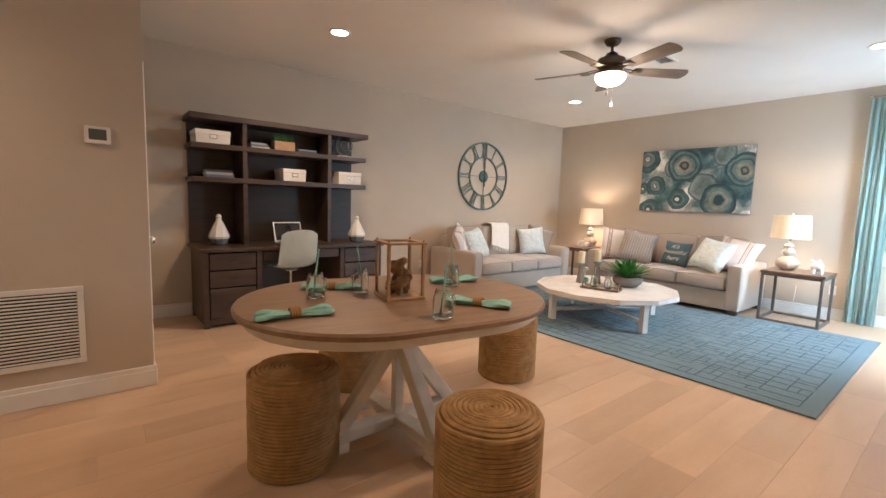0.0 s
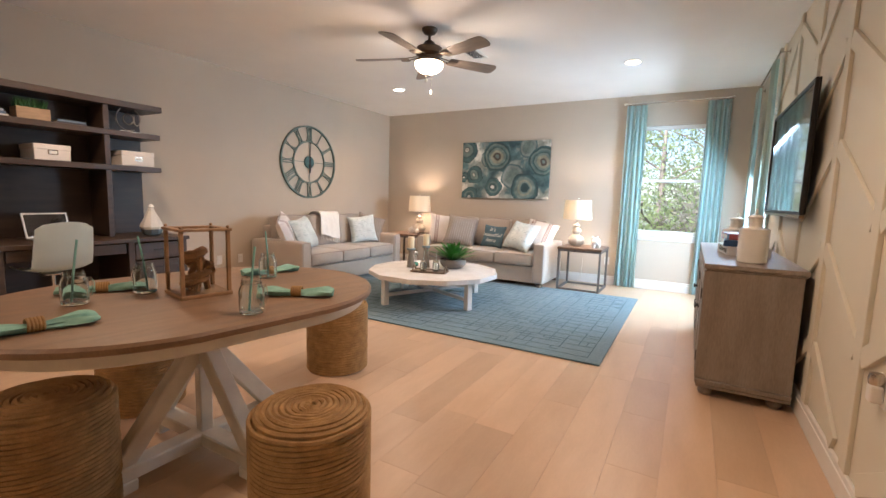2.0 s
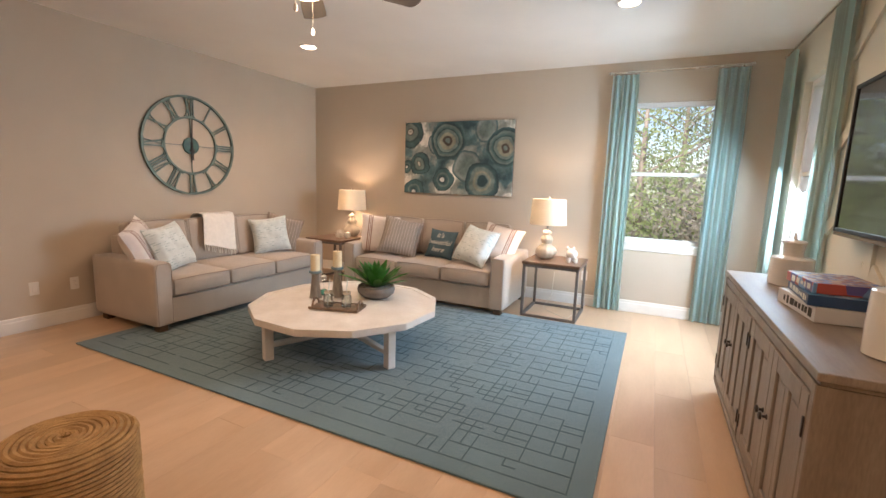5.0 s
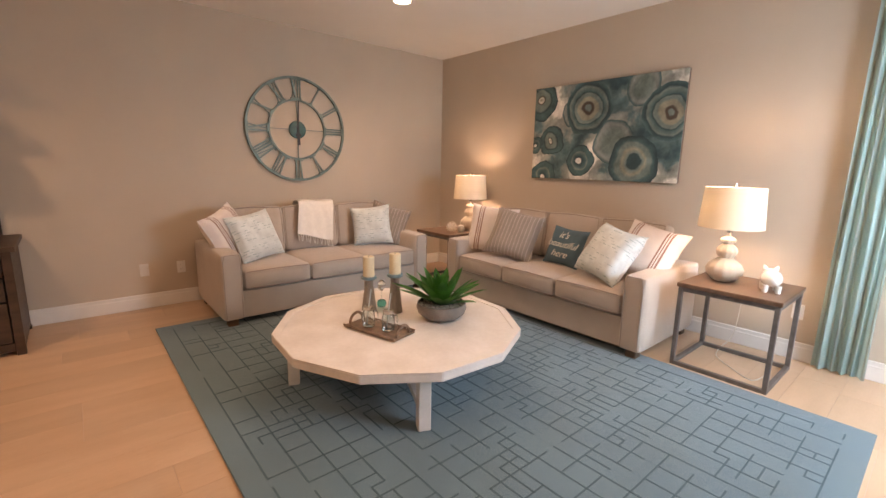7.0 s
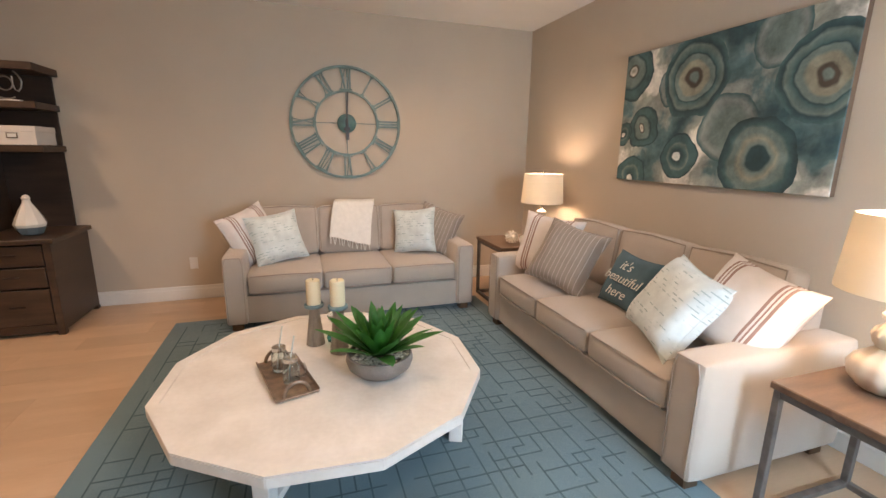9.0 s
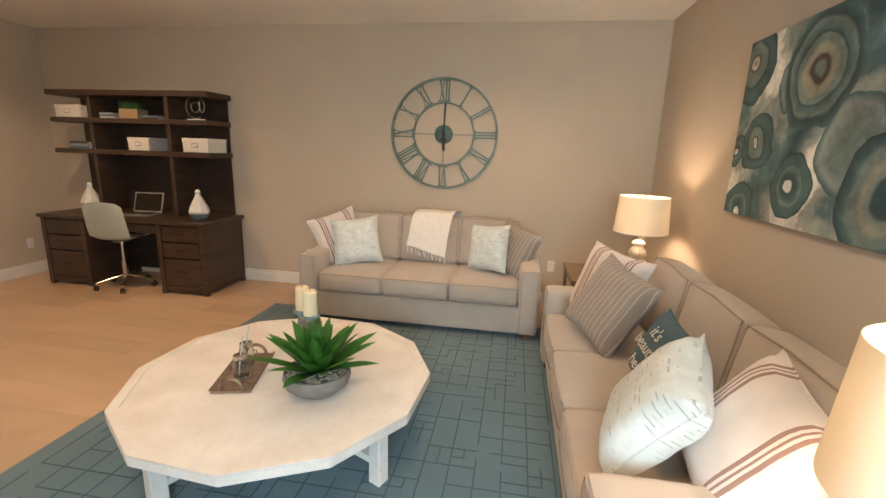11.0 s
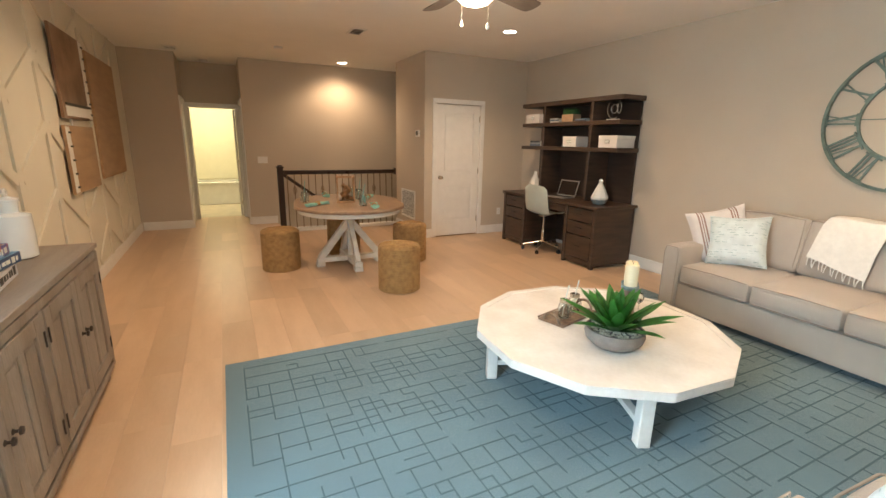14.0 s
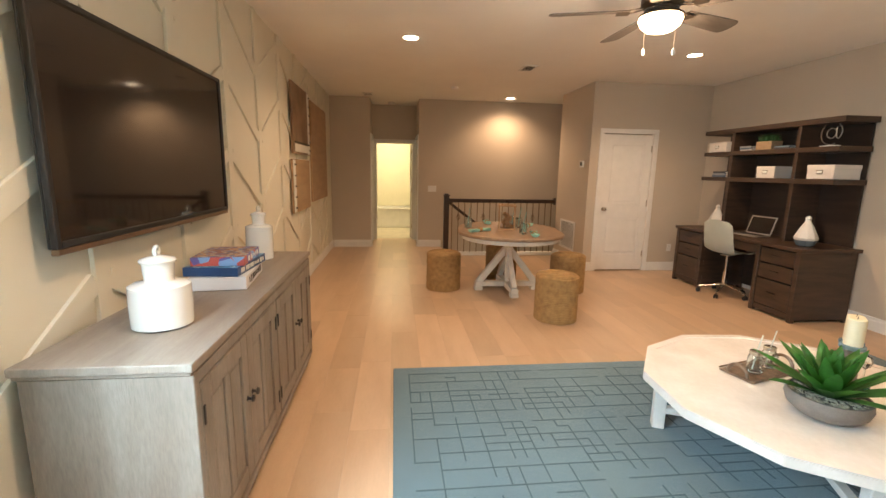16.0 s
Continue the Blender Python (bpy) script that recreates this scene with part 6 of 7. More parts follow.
grass_box(2.88, 5.73, R3)


def at_sign(x, y, z):
    s = thing("at_sign_ornament", x, y, z, "wire at-sign ornament standing on a white base", "ornament")
    part("base", boxes((-0.085, -0.03, 0.001, 0.085, 0.03, 0.016), bevel=0.002), M["white"], s)
    wire = mat("pewter_wire", (0.30, 0.27, 0.23), 0.35, metal=0.8)
    bm = bmesh.new()
    c = 0.135
    tube(bm, [(0.048 * math.cos(a), 0, c + 0.05 * math.sin(a)) for a in [2 * math.pi * k / 28 for k in range(28)]], 0.006, 7, closed=True)
    part("inner_loop", bm, wire, s, smooth=True)
    bm = bmesh.new()
    pts = [(0.05, 0, c + 0.055), (0.05, 0, c - 0.01), (0.058, 0, c - 0.045), (0.078, 0, c - 0.055), (0.097, 0, c - 0.03)]
    pts += [(0.108 * math.cos(a), 0, c + 0.112 * math.sin(a)) for a in [radians(-2 + 10 * k) for k in range(1, 31)]]
    tube(bm, pts, 0.006, 7)
    part("outer_loop", bm, wire, s, smooth=True)


at_sign(3.62, 5.80, R3)


def droplet(x, y):
    d = thing("ceramic_ornament", x, y, DZ + 0.001, "white faceted teardrop ornament with a grey glass foot", "ornament", "teardrop ornaments on the desk")
    bm = bmesh.new()
    lathe(bm, [(0.055, 0.0), (0.075, 0.01), (0.092, 0.045), (0.096, 0.062)], 9)
    part("foot", bm, mat("smoky_glass", (0.16, 0.20, 0.22), 0.2), d)
    bm = bmesh.new()
    lathe(bm, [(0.097, 0.063), (0.105, 0.085), (0.088, 0.13), (0.055, 0.20), (0.030, 0.245), (0.024, 0.27), (0.030, 0.285), (0.018, 0.305), (0.004, 0.312)], 9)
    part("body", bm, M["ceramic"], d)


droplet(2.22, 5.78)
droplet(3.70, 5.62)


def laptop(x, y, rz):
    l = thing("laptop", x, y, DZ + 0.001, "open silver laptop with a black screen on the desk", "laptop", rz=rz)
    al = mat("aluminium_case", (0.55, 0.54, 0.52), 0.35, metal=0.8)
    part("keyboard_base", boxes((-0.165, -0.11, 0.0, 0.165, 0.11, 0.014), bevel=0.003), al, l)
    part("keyboard", boxes((-0.145, -0.02, 0.0142, 0.145, 0.09, 0.0155)), M["black"], l)
    lid = part("screen_lid", boxes((-0.165, -0.004, 0.0, 0.165, 0.004, 0.225), bevel=0.003), al, l, at=pose(0, 0.112, 0.012, -18, 0, 0))
    part("display", boxes((-0.15, -0.0055, 0.016, 0.15, -0.0042, 0.21)), M["screen"], lid)


laptop(2.95, 5.66, 6)


# ---- sideboard things ----
CZ = 0.866


def canister(x, y, r, hb, hn, hl, label):
    c = thing("ceramic_jar", x, y, CZ, label, "ceramic jar", "white ceramic jars on the sideboard")
    bm = bmesh.new()
    lathe(bm, [(r - 0.01, 0.0), (r, 0.006), (r + 0.002, hb * 0.5), (r, hb - 0.008), (r - 0.014, hb), (r * 0.50, hb + 0.006), (r * 0.47, hb + 0.014), (r * 0.52, hb + hn)], 40)
    part("body", bm, M["ceramic"], c, smooth=True)
    bm = bmesh.new()
    zt = hb + hn + 0.001
    lathe(bm, [(r * 0.58, zt), (r * 0.60, zt + 0.008), (r * 0.52, zt + 0.016), (r * 0.2, zt + 0.024), (0.01, zt + 0.026)], 36)
    lid = part("lid", bm, M["ceramic"], c, smooth=True)
    bm = bmesh.new()
    tube(bm, [(0.017 * math.cos(2 * math.pi * k / 16), 0, zt + 0.042 + 0.017 * math.sin(2 * math.pi * k / 16)) for k in range(16)], 0.007, 8, closed=True)
    part("knob", bm, M["ceramic"], lid, smooth=True)


canister(6.015, 0.535, 0.103, 0.165, 0.075, 0.03, "wide white glossy ceramic jar with a ring-topped lid")
canister(4.77, 0.53, 0.082, 0.225, 0.06, 0.03, "tall white glossy ceramic jar beside the board games")


def game_box(x, y, z, w, d, h, rz, side, top, label, seed):
    g = thing("board_game_box", x, y, z, label, "board game", "board game boxes on the sideboard", rz)
    part("carton", boxes((-w / 2, -d / 2, 0.0005, w / 2, d / 2, h - 0.001), bevel=0.002), side, g)
    part("cover_art", boxes((-w / 2 + 0.004, -d / 2 + 0.004, h - 0.0008, w / 2 - 0.004, d / 2 - 0.004, h)), top, g)
    rng = random.Random(seed)
    for s in (-1, 1):
        it = []
        x0 = -w / 2 + 0.03
        while x0 < w / 2 - 0.06:
            ln = rng.uniform(0.015, 0.05)
            hh = rng.uniform(0.3, 0.6) * h
            it.append((x0, s * (d / 2 + 0.0002) - 0.0004, (h - hh) / 2, x0 + ln, s * (d / 2 + 0.0002) + 0.0004, (h + hh) / 2))
            x0 += ln + rng.uniform(0.006, 0.02)
        for q in it:
            part("printed_bar", boxes(q), M["ink"] if seed != 1 else M["black"], g)


def art(name, cols, scale):
    m = mat(name, cols[0], 0.35, scale=scale)
    t, n = m.node_tree, m.node_tree.nodes
    vo, ra, tc = n.new("ShaderNodeTexVoronoi"), n.new("ShaderNodeValToRGB"), n.new("ShaderNodeTexCoord")
    vo.inputs["Scale"].default_value = scale
    t.links.new(tc.outputs["Object"], vo.inputs["Vector"])
    sp = n.new("ShaderNodeSeparateColor")
    t.links.new(vo.outputs["Color"], sp.inputs[0])
    ra.color_ramp.interpolation = "CONSTANT"
    ra.color_ramp.elements[0].color = (*cols[0], 1)
    ra.color_ramp.elements[1].position, ra.color_ramp.elements[1].color = 0.8, (*cols[-1], 1)
    for i, c in enumerate(cols[1:-1]):
        ra.color_ramp.elements.new(0.2 + 0.6 * i / max(1, len(cols) - 2)).color = (*c, 1)
    t.links.new(sp.outputs[0], ra.inputs["Fac"])
    t.links.new(ra.outputs["Color"], n["Principled BSDF"].inputs["Base Color"])
    return m


white_card = mat("white_game_card", (0.66, 0.66, 0.68), 0.4, vary=0.05)
game_box(5.35, 0.53, CZ, 0.40, 0.27, 0.065, 6, white_card, white_card, "white board game box at the bottom of the stack", 1)
game_box(5.34, 0.53, CZ + 0.066, 0.39, 0.26, 0.045, -3, mat("navy_card", (0.02, 0.06, 0.16), 0.35), art("sea_print", [(0.02, 0.08, 0.2), (0.1, 0.3, 0.5), (0.5, 0.6, 0.65)], 45), "navy blue board game box in the middle of the stack", 2)
game_box(5.35, 0.535, CZ + 0.112, 0.31, 0.25, 0.045, 4, art("bright_side_print", [(0.12, 0.10, 0.30), (0.5, 0.1, 0.08), (0.2, 0.35, 0.6)], 18), art("bright_print", [(0.30, 0.09, 0.05), (0.50, 0.30, 0.14), (0.12, 0.16, 0.36), (0.45, 0.42, 0.38), (0.12, 0.06, 0.10)], 48), "colourful board game box on top of the stack", 3)


# ---- end table things ----
def pig(x, y, z, rz):
    bm = bmesh.new()
    bmesh.ops.create_uvsphere(bm, u_segments=24, v_segments=16, radius=1, matrix=Matrix.Translation((0, 0, 0.085)) @ Matrix.Diagonal((0.085, 0.060, 0.056, 1)))
    bmesh.ops.create_uvsphere(bm, u_segments=20, v_segments=14, radius=1, matrix=Matrix.Translation((-0.075, 0, 0.095)) @ Matrix.Diagonal((0.045, 0.044, 0.042, 1)))
    lathe(bm, [(0.020, 0.0), (0.022, 0.02), (0.018, 0.026)], 16, m=Matrix.Translation((-0.105, 0, 0.09)) @ pose(0, 0, 0, 0, -90, 0))
    for sx, sy in ((-0.05, -0.035), (-0.05, 0.035), (0.05, -0.035), (0.05, 0.035)):
        lathe(bm, [(0.016, 0.0), (0.018, 0.012), (0.020, 0.05)], 14, x=sx, y=sy)
    for sy in (-0.026, 0.026):
        lathe(bm, [(0.017, 0.0), (0.010, 0.024), (0.001, 0.034)], 10, m=pose(-0.07, sy, 0.128, 25 if sy < 0 else -25, -20, 0))
    ob = solid("pig_figurine", bm, M["ceramic"], "glossy white ceramic pig figurine on the end table", "figurine", smooth=True)
    ob.matrix_world = pose(x, y, z, 0, 0, rz)


pig(7.66, 2.02, 0.601, 200)


def coral(x, y, z):
    c = thing("coral_ornament", x, y, z, "spiky white coral ball ornament on the corner table", "ornament")
    bm = bmesh.new()
    bmesh.ops.create_icosphere(bm, subdivisions=2, radius=0.022, matrix=Matrix.Translation((0, 0, 0.062)))
    for k in range(54):
        zz = 1 - 2 * (k + 0.5) / 54
        a = k * 2.4
        r = math.sqrt(1 - zz * zz)
        d = Vector((r * math.cos(a), r * math.sin(a), zz))
        tube(bm, [Vector((0, 0, 0.062)) + d * 0.015, Vector((0, 0, 0.062)) + d * (0.058 if zz < -0.7 else 0.068)], 0.004, 5)
    part("spines", bm, M["ceramic"], c)


coral(7.60, 5.08, 0.601)
bm = bmesh.new()
lathe(bm, [(0.02, 0.0), (0.036, 0.01), (0.045, 0.042), (0.036, 0.075), (0.018, 0.086), (0.001, 0.088)], 28)
solid("ceramic_ball", bm, M["ceramic"], "small round cream ceramic ball beside the lamp", "ornament", smooth=True).matrix_world = pose(7.70, 5.03, 0.601)


def cord(name, pts, label):
    bm = bmesh.new()
    out = []
    P = [Vector(p) for p in pts]
    for i in range(len(P) - 1):
        a, b = P[max(i - 1, 0)], P[min(i + 2, len(P) - 1)]
        for k in range(8):
            u = k / 8
            p1, p2 = P[i], P[i + 1]
            m1, m2 = (p2 - a) / 2, (b - p1) / 2
            out.append((2 * u ** 3 - 3 * u ** 2 + 1) * p1 + (u ** 3 - 2 * u ** 2 + u) * m1 + (-2 * u ** 3 + 3 * u ** 2) * p2 + (u ** 3 - u ** 2) * m2)
    out.append(P[-1])
    tube(bm, out, 0.003, 6)
    solid(name, bm, mat("white_cord", (0.70, 0.66, 0.58), 0.5), label, "cable", smooth=True)


cord("lamp_cord", [(8.22, 2.30, 0.36), (8.12, 2.30, 0.10), (7.98, 2.34, 0.01), (7.80, 2.30, 0.006), (7.66, 2.16, 0.006), (7.56, 2.02, 0.006), (7.70, 1.98, 0.006)], "white lamp cord trailing over the floor under the end table")


# ---- plates, grille, thermostat, wall games ----
def plate(name, x, y, z, facing, label, kind="outlet", gangs=1):
    """facing: degrees that turn the plate's front from -y."""
    p = thing(name, x, y, z, label, "wall plate", "white wall plates", facing)
    w = 0.035 + 0.023 * (gangs - 1)
    part("cover_plate", boxes((-w, -0.006, -0.057, w, -0.0005, 0.057), bevel=0.002), M["white"], p)
    for g in range(gangs):
        cx = (g - (gangs - 1) / 2) * 0.046
        if kind == "outlet":
            for zz in (-0.02, 0.02):
                o = part("socket", boxes((cx - 0.016, -0.0085, zz - 0.013, cx + 0.016, -0.0062, zz + 0.013), bevel=0.001), M["white"], p)
                for sx in (-0.006, 0.006):
                    part("slot", boxes((cx + sx - 0.001, -0.0090, zz - 0.004, cx + sx + 0.001, -0.0086, zz + 0.005)), M["black"], o)
        else:
            part("rocker", boxes((cx - 0.015, -0.010, -0.032, cx + 0.015, -0.0062, 0.032), bevel=0.002), M["white"], p)


plate("wall_outlet", 4.70, Y1, 0.36, 0, "white blank cable plate low on the beige wall", "blank")
plate("wall_outlet", 4.995, Y1, 0.355, 0, "white duplex wall outlet low on the beige wall")
plate("wall_outlet", 7.36, Y1, 0.42, 0, "white duplex wall outlet between sofa and corner table")
plate("wall_outlet", CX, 5.62, 0.36, 90, "white duplex wall outlet between closet door and desk")
plate("wall_outlet", X1, 1.95, 0.36, -90, "white duplex wall outlet behind the end table")
plate("light_switch", X0, 2.12, 1.12, 90, "white triple light switch beside the hall", "switch", 3)
pl = thing("plug_in_freshener", 3.42, Y0, 0.58, "small clear plastic plug-in device low on the cream wall", "wall device")
part("cover_plate", boxes((-0.04, 0.0005, -0.06, 0.04, 0.006, 0.06), bevel=0.002), M["white"], pl)
part("device", boxes((-0.025, 0.0062, -0.045, 0.025, 0.045, 0.02), bevel=0.008, seg=2), M["white"], pl)
bm = bmesh.new()
lathe(bm, [(0.02, 0.021), (0.024, 0.04), (0.02, 0.062)], 20, y=0.026)
part("cap", bm, M["chrome"], pl, smooth=True)


def grille():
    g = thing("return_grille", 0.85, CY, 0.465, "white louvred return air grille low on the beige wall", "vent")
    w, h = 0.30, 0.235
    part("backing", boxes((-w + 0.03, -0.004, -h + 0.03, w - 0.03, -0.001, h - 0.03)), M["black"], g)
    part("frame", boxes((-w, -0.014, -h, w, -0.0005, -h + 0.032), (-w, -0.014, h - 0.032, w, -0.0005, h), (-w, -0.014, -h + 0.032, -w + 0.032, -0.0005, h - 0.032), (w - 0.032, -0.014, -h + 0.032, w, -0.0005, h - 0.032), bevel=0.003), M["white"], g)
    n = 20
    for i in range(n):
        zz = -h + 0.034 + (2 * h - 0.068) * (i + 0.5) / n
        bm = bmesh.new()
        box(bm, -w + 0.033, -0.007, -0.0012, w - 0.033, 0.007, 0.0012, m=pose(0, -0.0085, zz, 32, 0, 0))
        part("slat", bm, M["white"], g)


grille()
th = thing("thermostat", 1.255, CY, 1.60, "white rectangular wall thermostat with a grey display", "thermostat")
part("casing", boxes((-0.062, -0.025, -0.05, 0.062, -0.0005, 0.05), bevel=0.005, seg=2), M["white"], th)
part("display", boxes((-0.042, -0.0265, -0.028, 0.042, -0.0252, 0.034)), mat("grey_display", (0.10, 0.11, 0.10), 0.2), th)

tan = mat("tan_game_board", (0.42, 0.27, 0.15), 0.5, scale=2.5, stretch=(1, 1, 5), dark=(0.32, 0.19, 0.10), fine=0.1)
dk = mat("dark_game_board", (0.13, 0.07, 0.04), 0.45, scale=3, dark=(0.30, 0.18, 0.10))


def wall_game(x0, x1, z0, z1, board, ticks, label):
    g = thing("wall_game_board", (x0 + x1) / 2, Y0 + 0.02, (z0 + z1) / 2, label, "game board", "wooden game boards on the cream wall")
    w, h = (x1 - x0) / 2, (z1 - z0) / 2
    part("board", boxes((-w, 0.001, -h, w, 0.026, h), bevel=0.003), board, g)
    for s in ticks:
        sx = s * (w - 0.06)
        st = part("white_strip", boxes((sx - 0.055, 0.0265, -h + 0.01, sx + 0.055, 0.031, h - 0.01), bevel=0.001), M["white"], g)
        n = max(3, int(2 * h / 0.11))
        for i in range(n):
            zz = -h + 0.06 + (2 * h - 0.12) * i / (n - 1)
            part("tick_peg", boxes((sx - 0.05, 0.0315, zz - 0.008, sx + 0.0, 0.042, zz + 0.008)), M["black"], st)
    return g


g1 = wall_game(1.60, 2.56, 1.625, 2.41, dk, (-1,), "tall dark and tan wooden wall game with a pegged white strip")
part("white_crossbar", boxes((-0.40, 0.0265, -0.37, 0.40, 0.032, -0.28), bevel=0.002), M["white"], g1)
part("black_crossbar", boxes((-0.42, 0.0325, -0.275, 0.42, 0.04, -0.255)), M["black"], g1)
wall_game(1.66, 2.62, 0.95, 1.56, tan, (1,), "tan wooden wall game with a white strip of black pegs")
wall_game(0.14, 1.46, 1.0, 2.36, tan, (), "large plain tan wooden wall game board near the hall")


# ---- bathroom and hall ----
tub = thing("bathtub", -3.85, 1.4, 0, "white bathtub along the far bathroom wall", "bathtub")
part("apron", boxes((0.30, -1.15, 0.0, 0.36, 1.15, 0.46), bevel=0.01, seg=2), M["ceramic"], tub)
part("rim", boxes((0.22, -1.15, 0.461, 0.38, 1.15, 0.50), (-0.36, -1.15, 0.461, -0.28, 1.15, 0.50), bevel=0.01, seg=2), M["ceramic"], tub)
part("basin", boxes((-0.28, -1.1, 0.05, 0.22, 1.1, 0.10), (-0.34, -1.1, 0.05, -0.285, 1.1, 0.46)), M["ceramic"], tub)
for i, (tx, tz) in enumerate([(a, b) for a in range(4) for b in range(7)]):
    solid_y = 0.5 + 0.46 * tx
    ob = part("wall_tile", boxes((-4.249, solid_y + 0.002, 0.52 + 0.30 * tz, -4.242, solid_y + 0.458, 0.817 + 0.30 * tz)), mat("glazed_tile", (0.80, 0.75, 0.56), 0.2, vary=0.02) if i == 0 else bpy.data.materials["glazed_tile"], wall_bath)
solid("side_door_trim", boxes((-0.74, HY0, 0, -0.66, HY0 + 0.026, 2.05), (-1.50, HY0, 0, -1.43, HY0 + 0.026, 2.05), (-1.50, HY0, 2.05, -0.66, HY0 + 0.026, 2.12), bevel=0.003), M["white"], "white casing of a closed hall door", "trim", "structure")
solid("north_side_door_trim", boxes((-0.74, HY1 - 0.026, 0, -0.66, HY1, 2.05), (-1.50, HY1 - 0.026, 0, -1.43, HY1, 2.05), (-1.50, HY1 - 0.026, 2.05, -0.66, HY1, 2.12), bevel=0.003), M["white"], "white casing of a hall closet door", "trim", "structure")
solid("side_door", boxes((-1.425, HY0, 0.01, -0.745, HY0 + 0.010, 2.04), bevel=0.003), M["white"], "closed white hall door seen edge-on", "door", "structure")


# ---- outside ----
leaf_mats = [mat("leaf_%s" % a, c, 0.55, vary=0.35, scale=2.0) for a, c in (("olive", (0.40, 0.44, 0.26)), ("bright", (0.48, 0.56, 0.28)), ("grey", (0.50, 0.46, 0.38)))]
for _m in leaf_mats:
    _t = _m.node_tree
    _b, _o = _t.nodes["Principled BSDF"], _t.nodes["Material Output"]
    _tr, _mx = _t.nodes.new("ShaderNodeBsdfTranslucent"), _t.nodes.new("ShaderNodeMixShader")
    _mx.inputs[0].default_value = 0.65
    _t.links.new(_b.inputs["Base Color"].links[0].from_socket, _tr.inputs["Color"])
    _t.links.new(_b.outputs[0], _mx.inputs[1])
    _t.links.new(_tr.outputs[0], _mx.inputs[2])
    _t.links.new(_mx.outputs[0], _o.inputs["Surface"])
bark = mat("grey_bark", (0.34, 0.29, 0.24), 0.9, vary=0.3, scale=12)


def tree(x, y, height, seed, leaves):
    rng = random.Random(seed)
    t = thing("tree", x, y, -3.2, "leafy green tree standing outside the windows", "tree", "trees outside the windows")
    bm = bmesh.new()
    tips = []
    lathe(bm, [(0.17, 0), (0.13, height * 0.25), (0.09, height * 0.6), (0.03, height * 0.92)], 10)
    for k in range(16):
        a, z = k * 2.4 + rng.random(), height * rng.uniform(0.16, 0.88)
        ln = height * 0.26 * (1.25 - z / height)
        p1 = Vector((math.cos(a) * ln * 0.5, math.sin(a) * ln * 0.5, z + ln * 0.35))
        p2 = Vector((math.cos(a + 0.3) * ln, math.sin(a + 0.3) * ln, z + ln * 0.55))
        tube(bm, [(0, 0, z), p1, p2], 0.025, 6)
        tips += [p1, p2, (p1 + p2) / 2, p1 * 0.7]
    part("trunk", bm, bark, t, smooth=True)
    n = leaves
    verts, faces = [], []
    for _ in range(n):
        c = rng.choice(tips) + Vector((rng.gauss(0, 0.48), rng.gauss(0, 0.48), rng.gauss(0, 0.42)))
        s = rng.uniform(0.035, 0.08)
        u = Vector((rng.gauss(0, 1), rng.gauss(0, 1), rng.gauss(0, 1))).normalized()
        v = u.orthogonal().normalized() * s * 0.5
        b = len(verts)
        verts += [c - u * s, c + v, c + u * s, c - v]
        faces.append((b, b + 1, b + 2, b + 3))
    me = bpy.data.meshes.new("crown")
    me.from_pydata([tuple(q) for q in verts], [], faces)
    me.materials.append(leaf_mats[seed % 3])
    ob = new("crown", me)
    ob.parent = t
    tagged(ob, kind="stuff")


for i, (tx, ty, hh) in enumerate([(13.5, 1.6, 7.2), (14.5, -0.6, 6.4), (16.0, 3.2, 8.0), (12.5, -2.2, 5.2), (17.5, -3.5, 8.5), (19, 0.6, 9.0), (15.5, 6.0, 7), (12.8, 0.4, 4.6), (21, 5, 9),
                                  (7.5, -6.5, 7.0), (9.6, -5.4, 6.0), (5.2, -7.5, 7.5), (11.5, -7.5, 8.0), (8.3, -9.5, 9.0)]):
    tree(tx, ty, hh, i + 1, 6500)
# woodland green washed pale: the haze of distance is put into its colour
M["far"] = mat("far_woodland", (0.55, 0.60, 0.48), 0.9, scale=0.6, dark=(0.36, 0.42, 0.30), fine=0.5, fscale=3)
bm = bmesh.new()
rng = random.Random(77)
prev = None
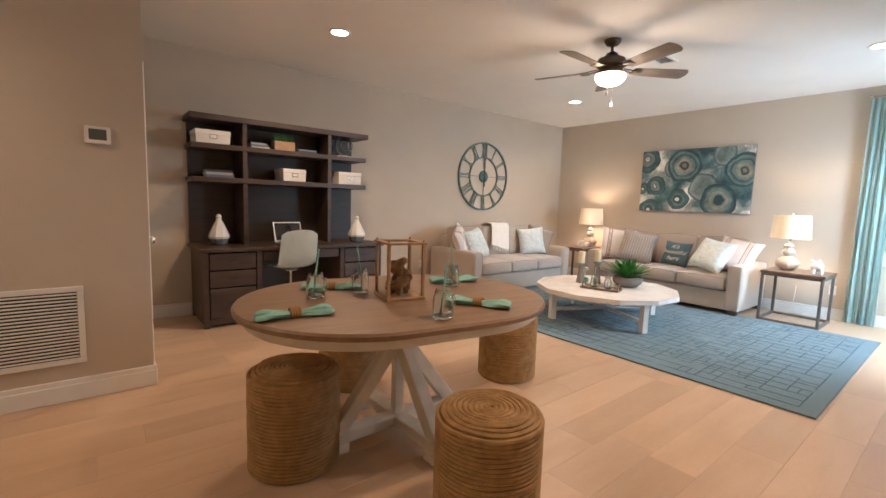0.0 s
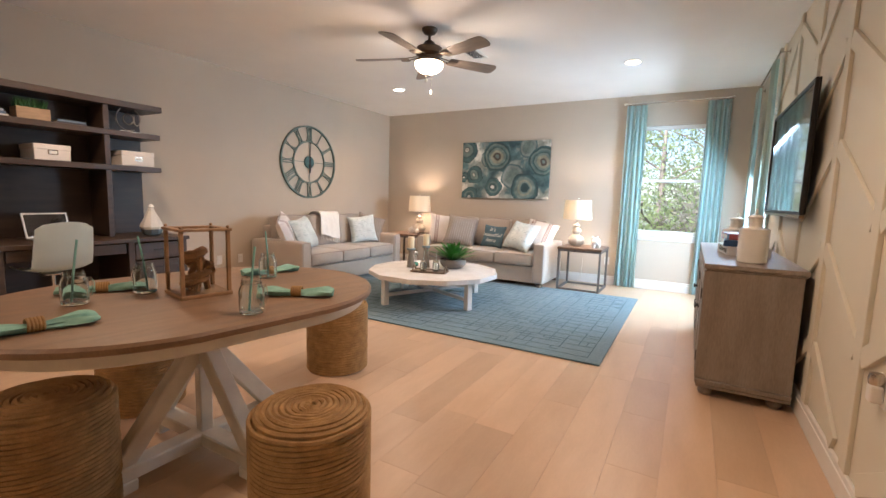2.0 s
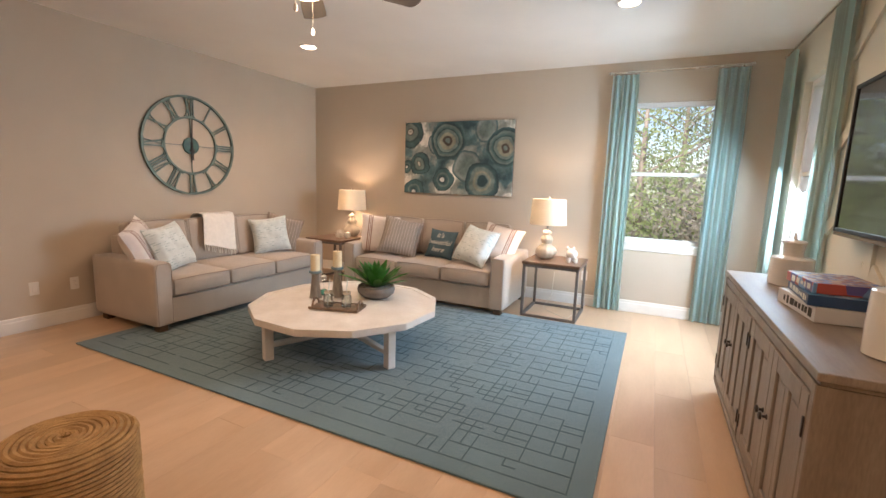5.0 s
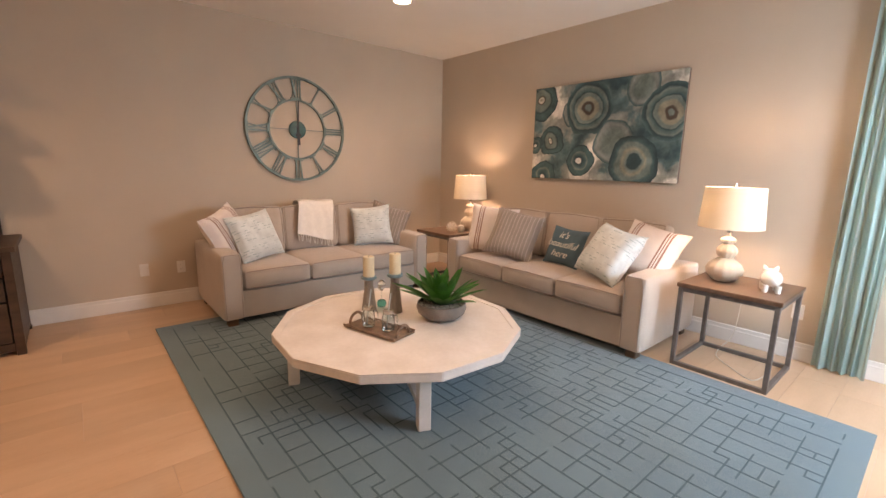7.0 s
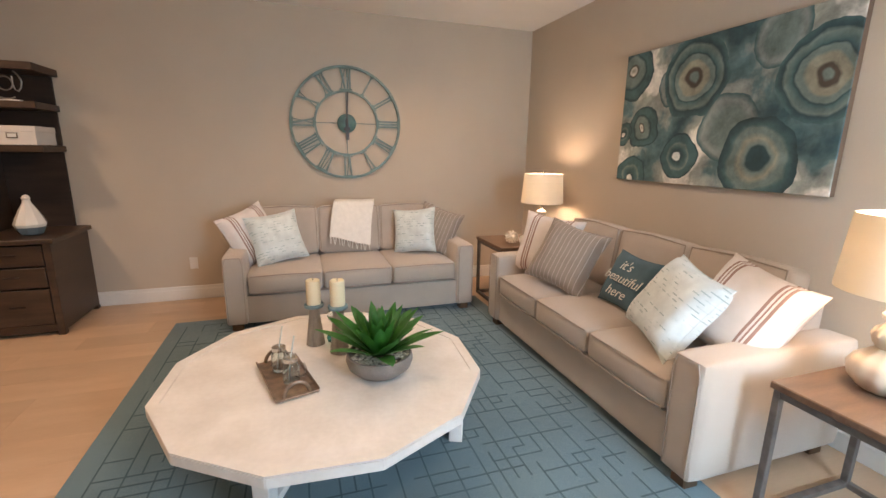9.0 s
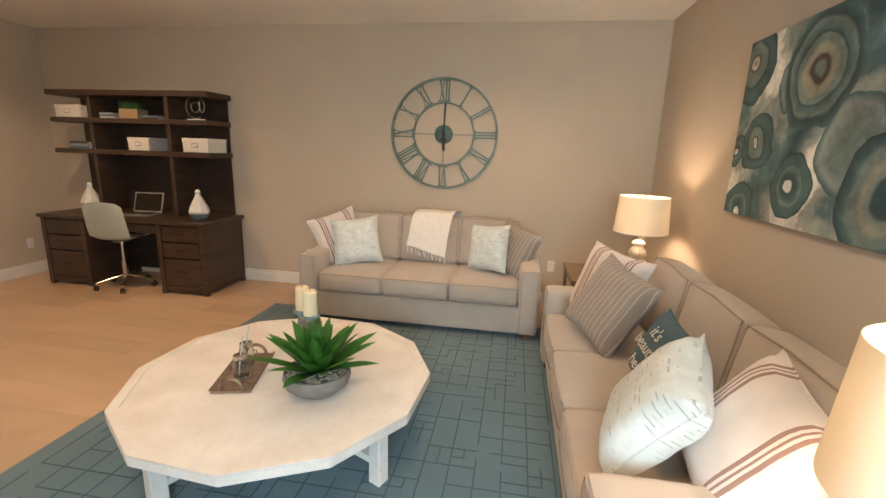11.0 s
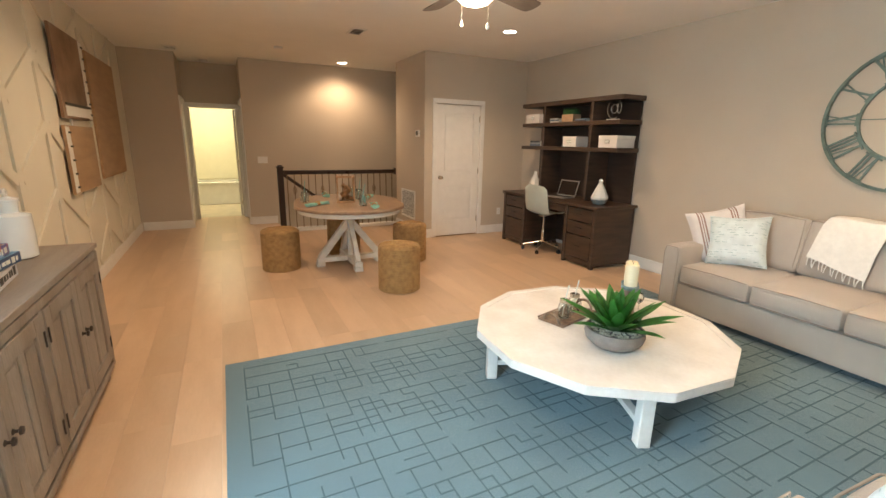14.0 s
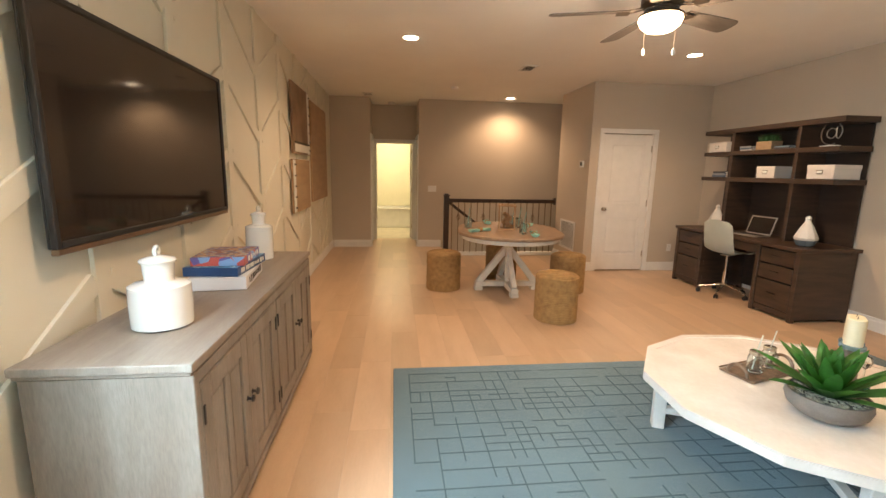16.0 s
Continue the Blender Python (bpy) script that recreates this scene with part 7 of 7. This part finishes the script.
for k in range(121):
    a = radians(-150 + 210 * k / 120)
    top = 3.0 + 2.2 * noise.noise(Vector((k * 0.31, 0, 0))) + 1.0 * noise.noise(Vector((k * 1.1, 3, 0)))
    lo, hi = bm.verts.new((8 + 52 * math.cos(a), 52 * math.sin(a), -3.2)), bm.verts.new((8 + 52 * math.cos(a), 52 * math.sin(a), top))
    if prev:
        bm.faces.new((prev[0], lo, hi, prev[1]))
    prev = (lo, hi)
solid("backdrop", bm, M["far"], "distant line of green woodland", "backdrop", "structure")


# ---- floor planks ----
def planks():
    rng = random.Random(11)
    w, meshes = 0.228, {}
    y = Y0 + 0.001
    row = 0
    while y < Y1:
        y1 = min(y + w, Y1 - 0.001)
        ranges = [(BX if y > 2.30 - 0.02 else X0, X1)]
        if y > CY - 0.05:
            ranges = [(CX, X1)]
        if HY0 - 0.05 < y < HY1 - 0.1:
            ranges = [(-1.69, X1)]
        for a, b in ranges:
            x = a
            length = rng.choice((0.5, 0.9, 1.3, 1.7))
            while x < b - 0.05:
                e = min(x + length, b)
                if b - e < 0.25:
                    e = b
                key = (round(e - x, 3), round(y1 - y, 3))
                if key not in meshes:
                    bm = bmesh.new()
                    L, W = e - x, y1 - y
                    g = 0.0003
                    lo = [bm.verts.new(p) for p in ((g, g, -0.011), (L - g, g, -0.011), (L - g, W - g, -0.011), (g, W - g, -0.011))]
                    md = [bm.verts.new(p) for p in ((g, g, -0.0006), (L - g, g, -0.0006), (L - g, W - g, -0.0006), (g, W - g, -0.0006))]
                    c = g + 0.0006
                    hi = [bm.verts.new(p) for p in ((c, c, 0), (L - c, c, 0), (L - c, W - c, 0), (c, W - c, 0))]
                    for p, q in ((lo, md), (md, hi)):
                        for k in range(4):
                            bm.faces.new((p[k], p[(k + 1) % 4], q[(k + 1) % 4], q[k]))
                    bm.faces.new(hi)
                    meshes[key] = finish("plank", bm, M["oak"])
                ob = new("plank", meshes[key])
                ob.parent = subfloor
                ob.location = (x, y, 0)
                x = e
                length = rng.choice((0.6, 0.9, 1.2, 1.5, 1.8))
        y += w
        row += 1


planks()
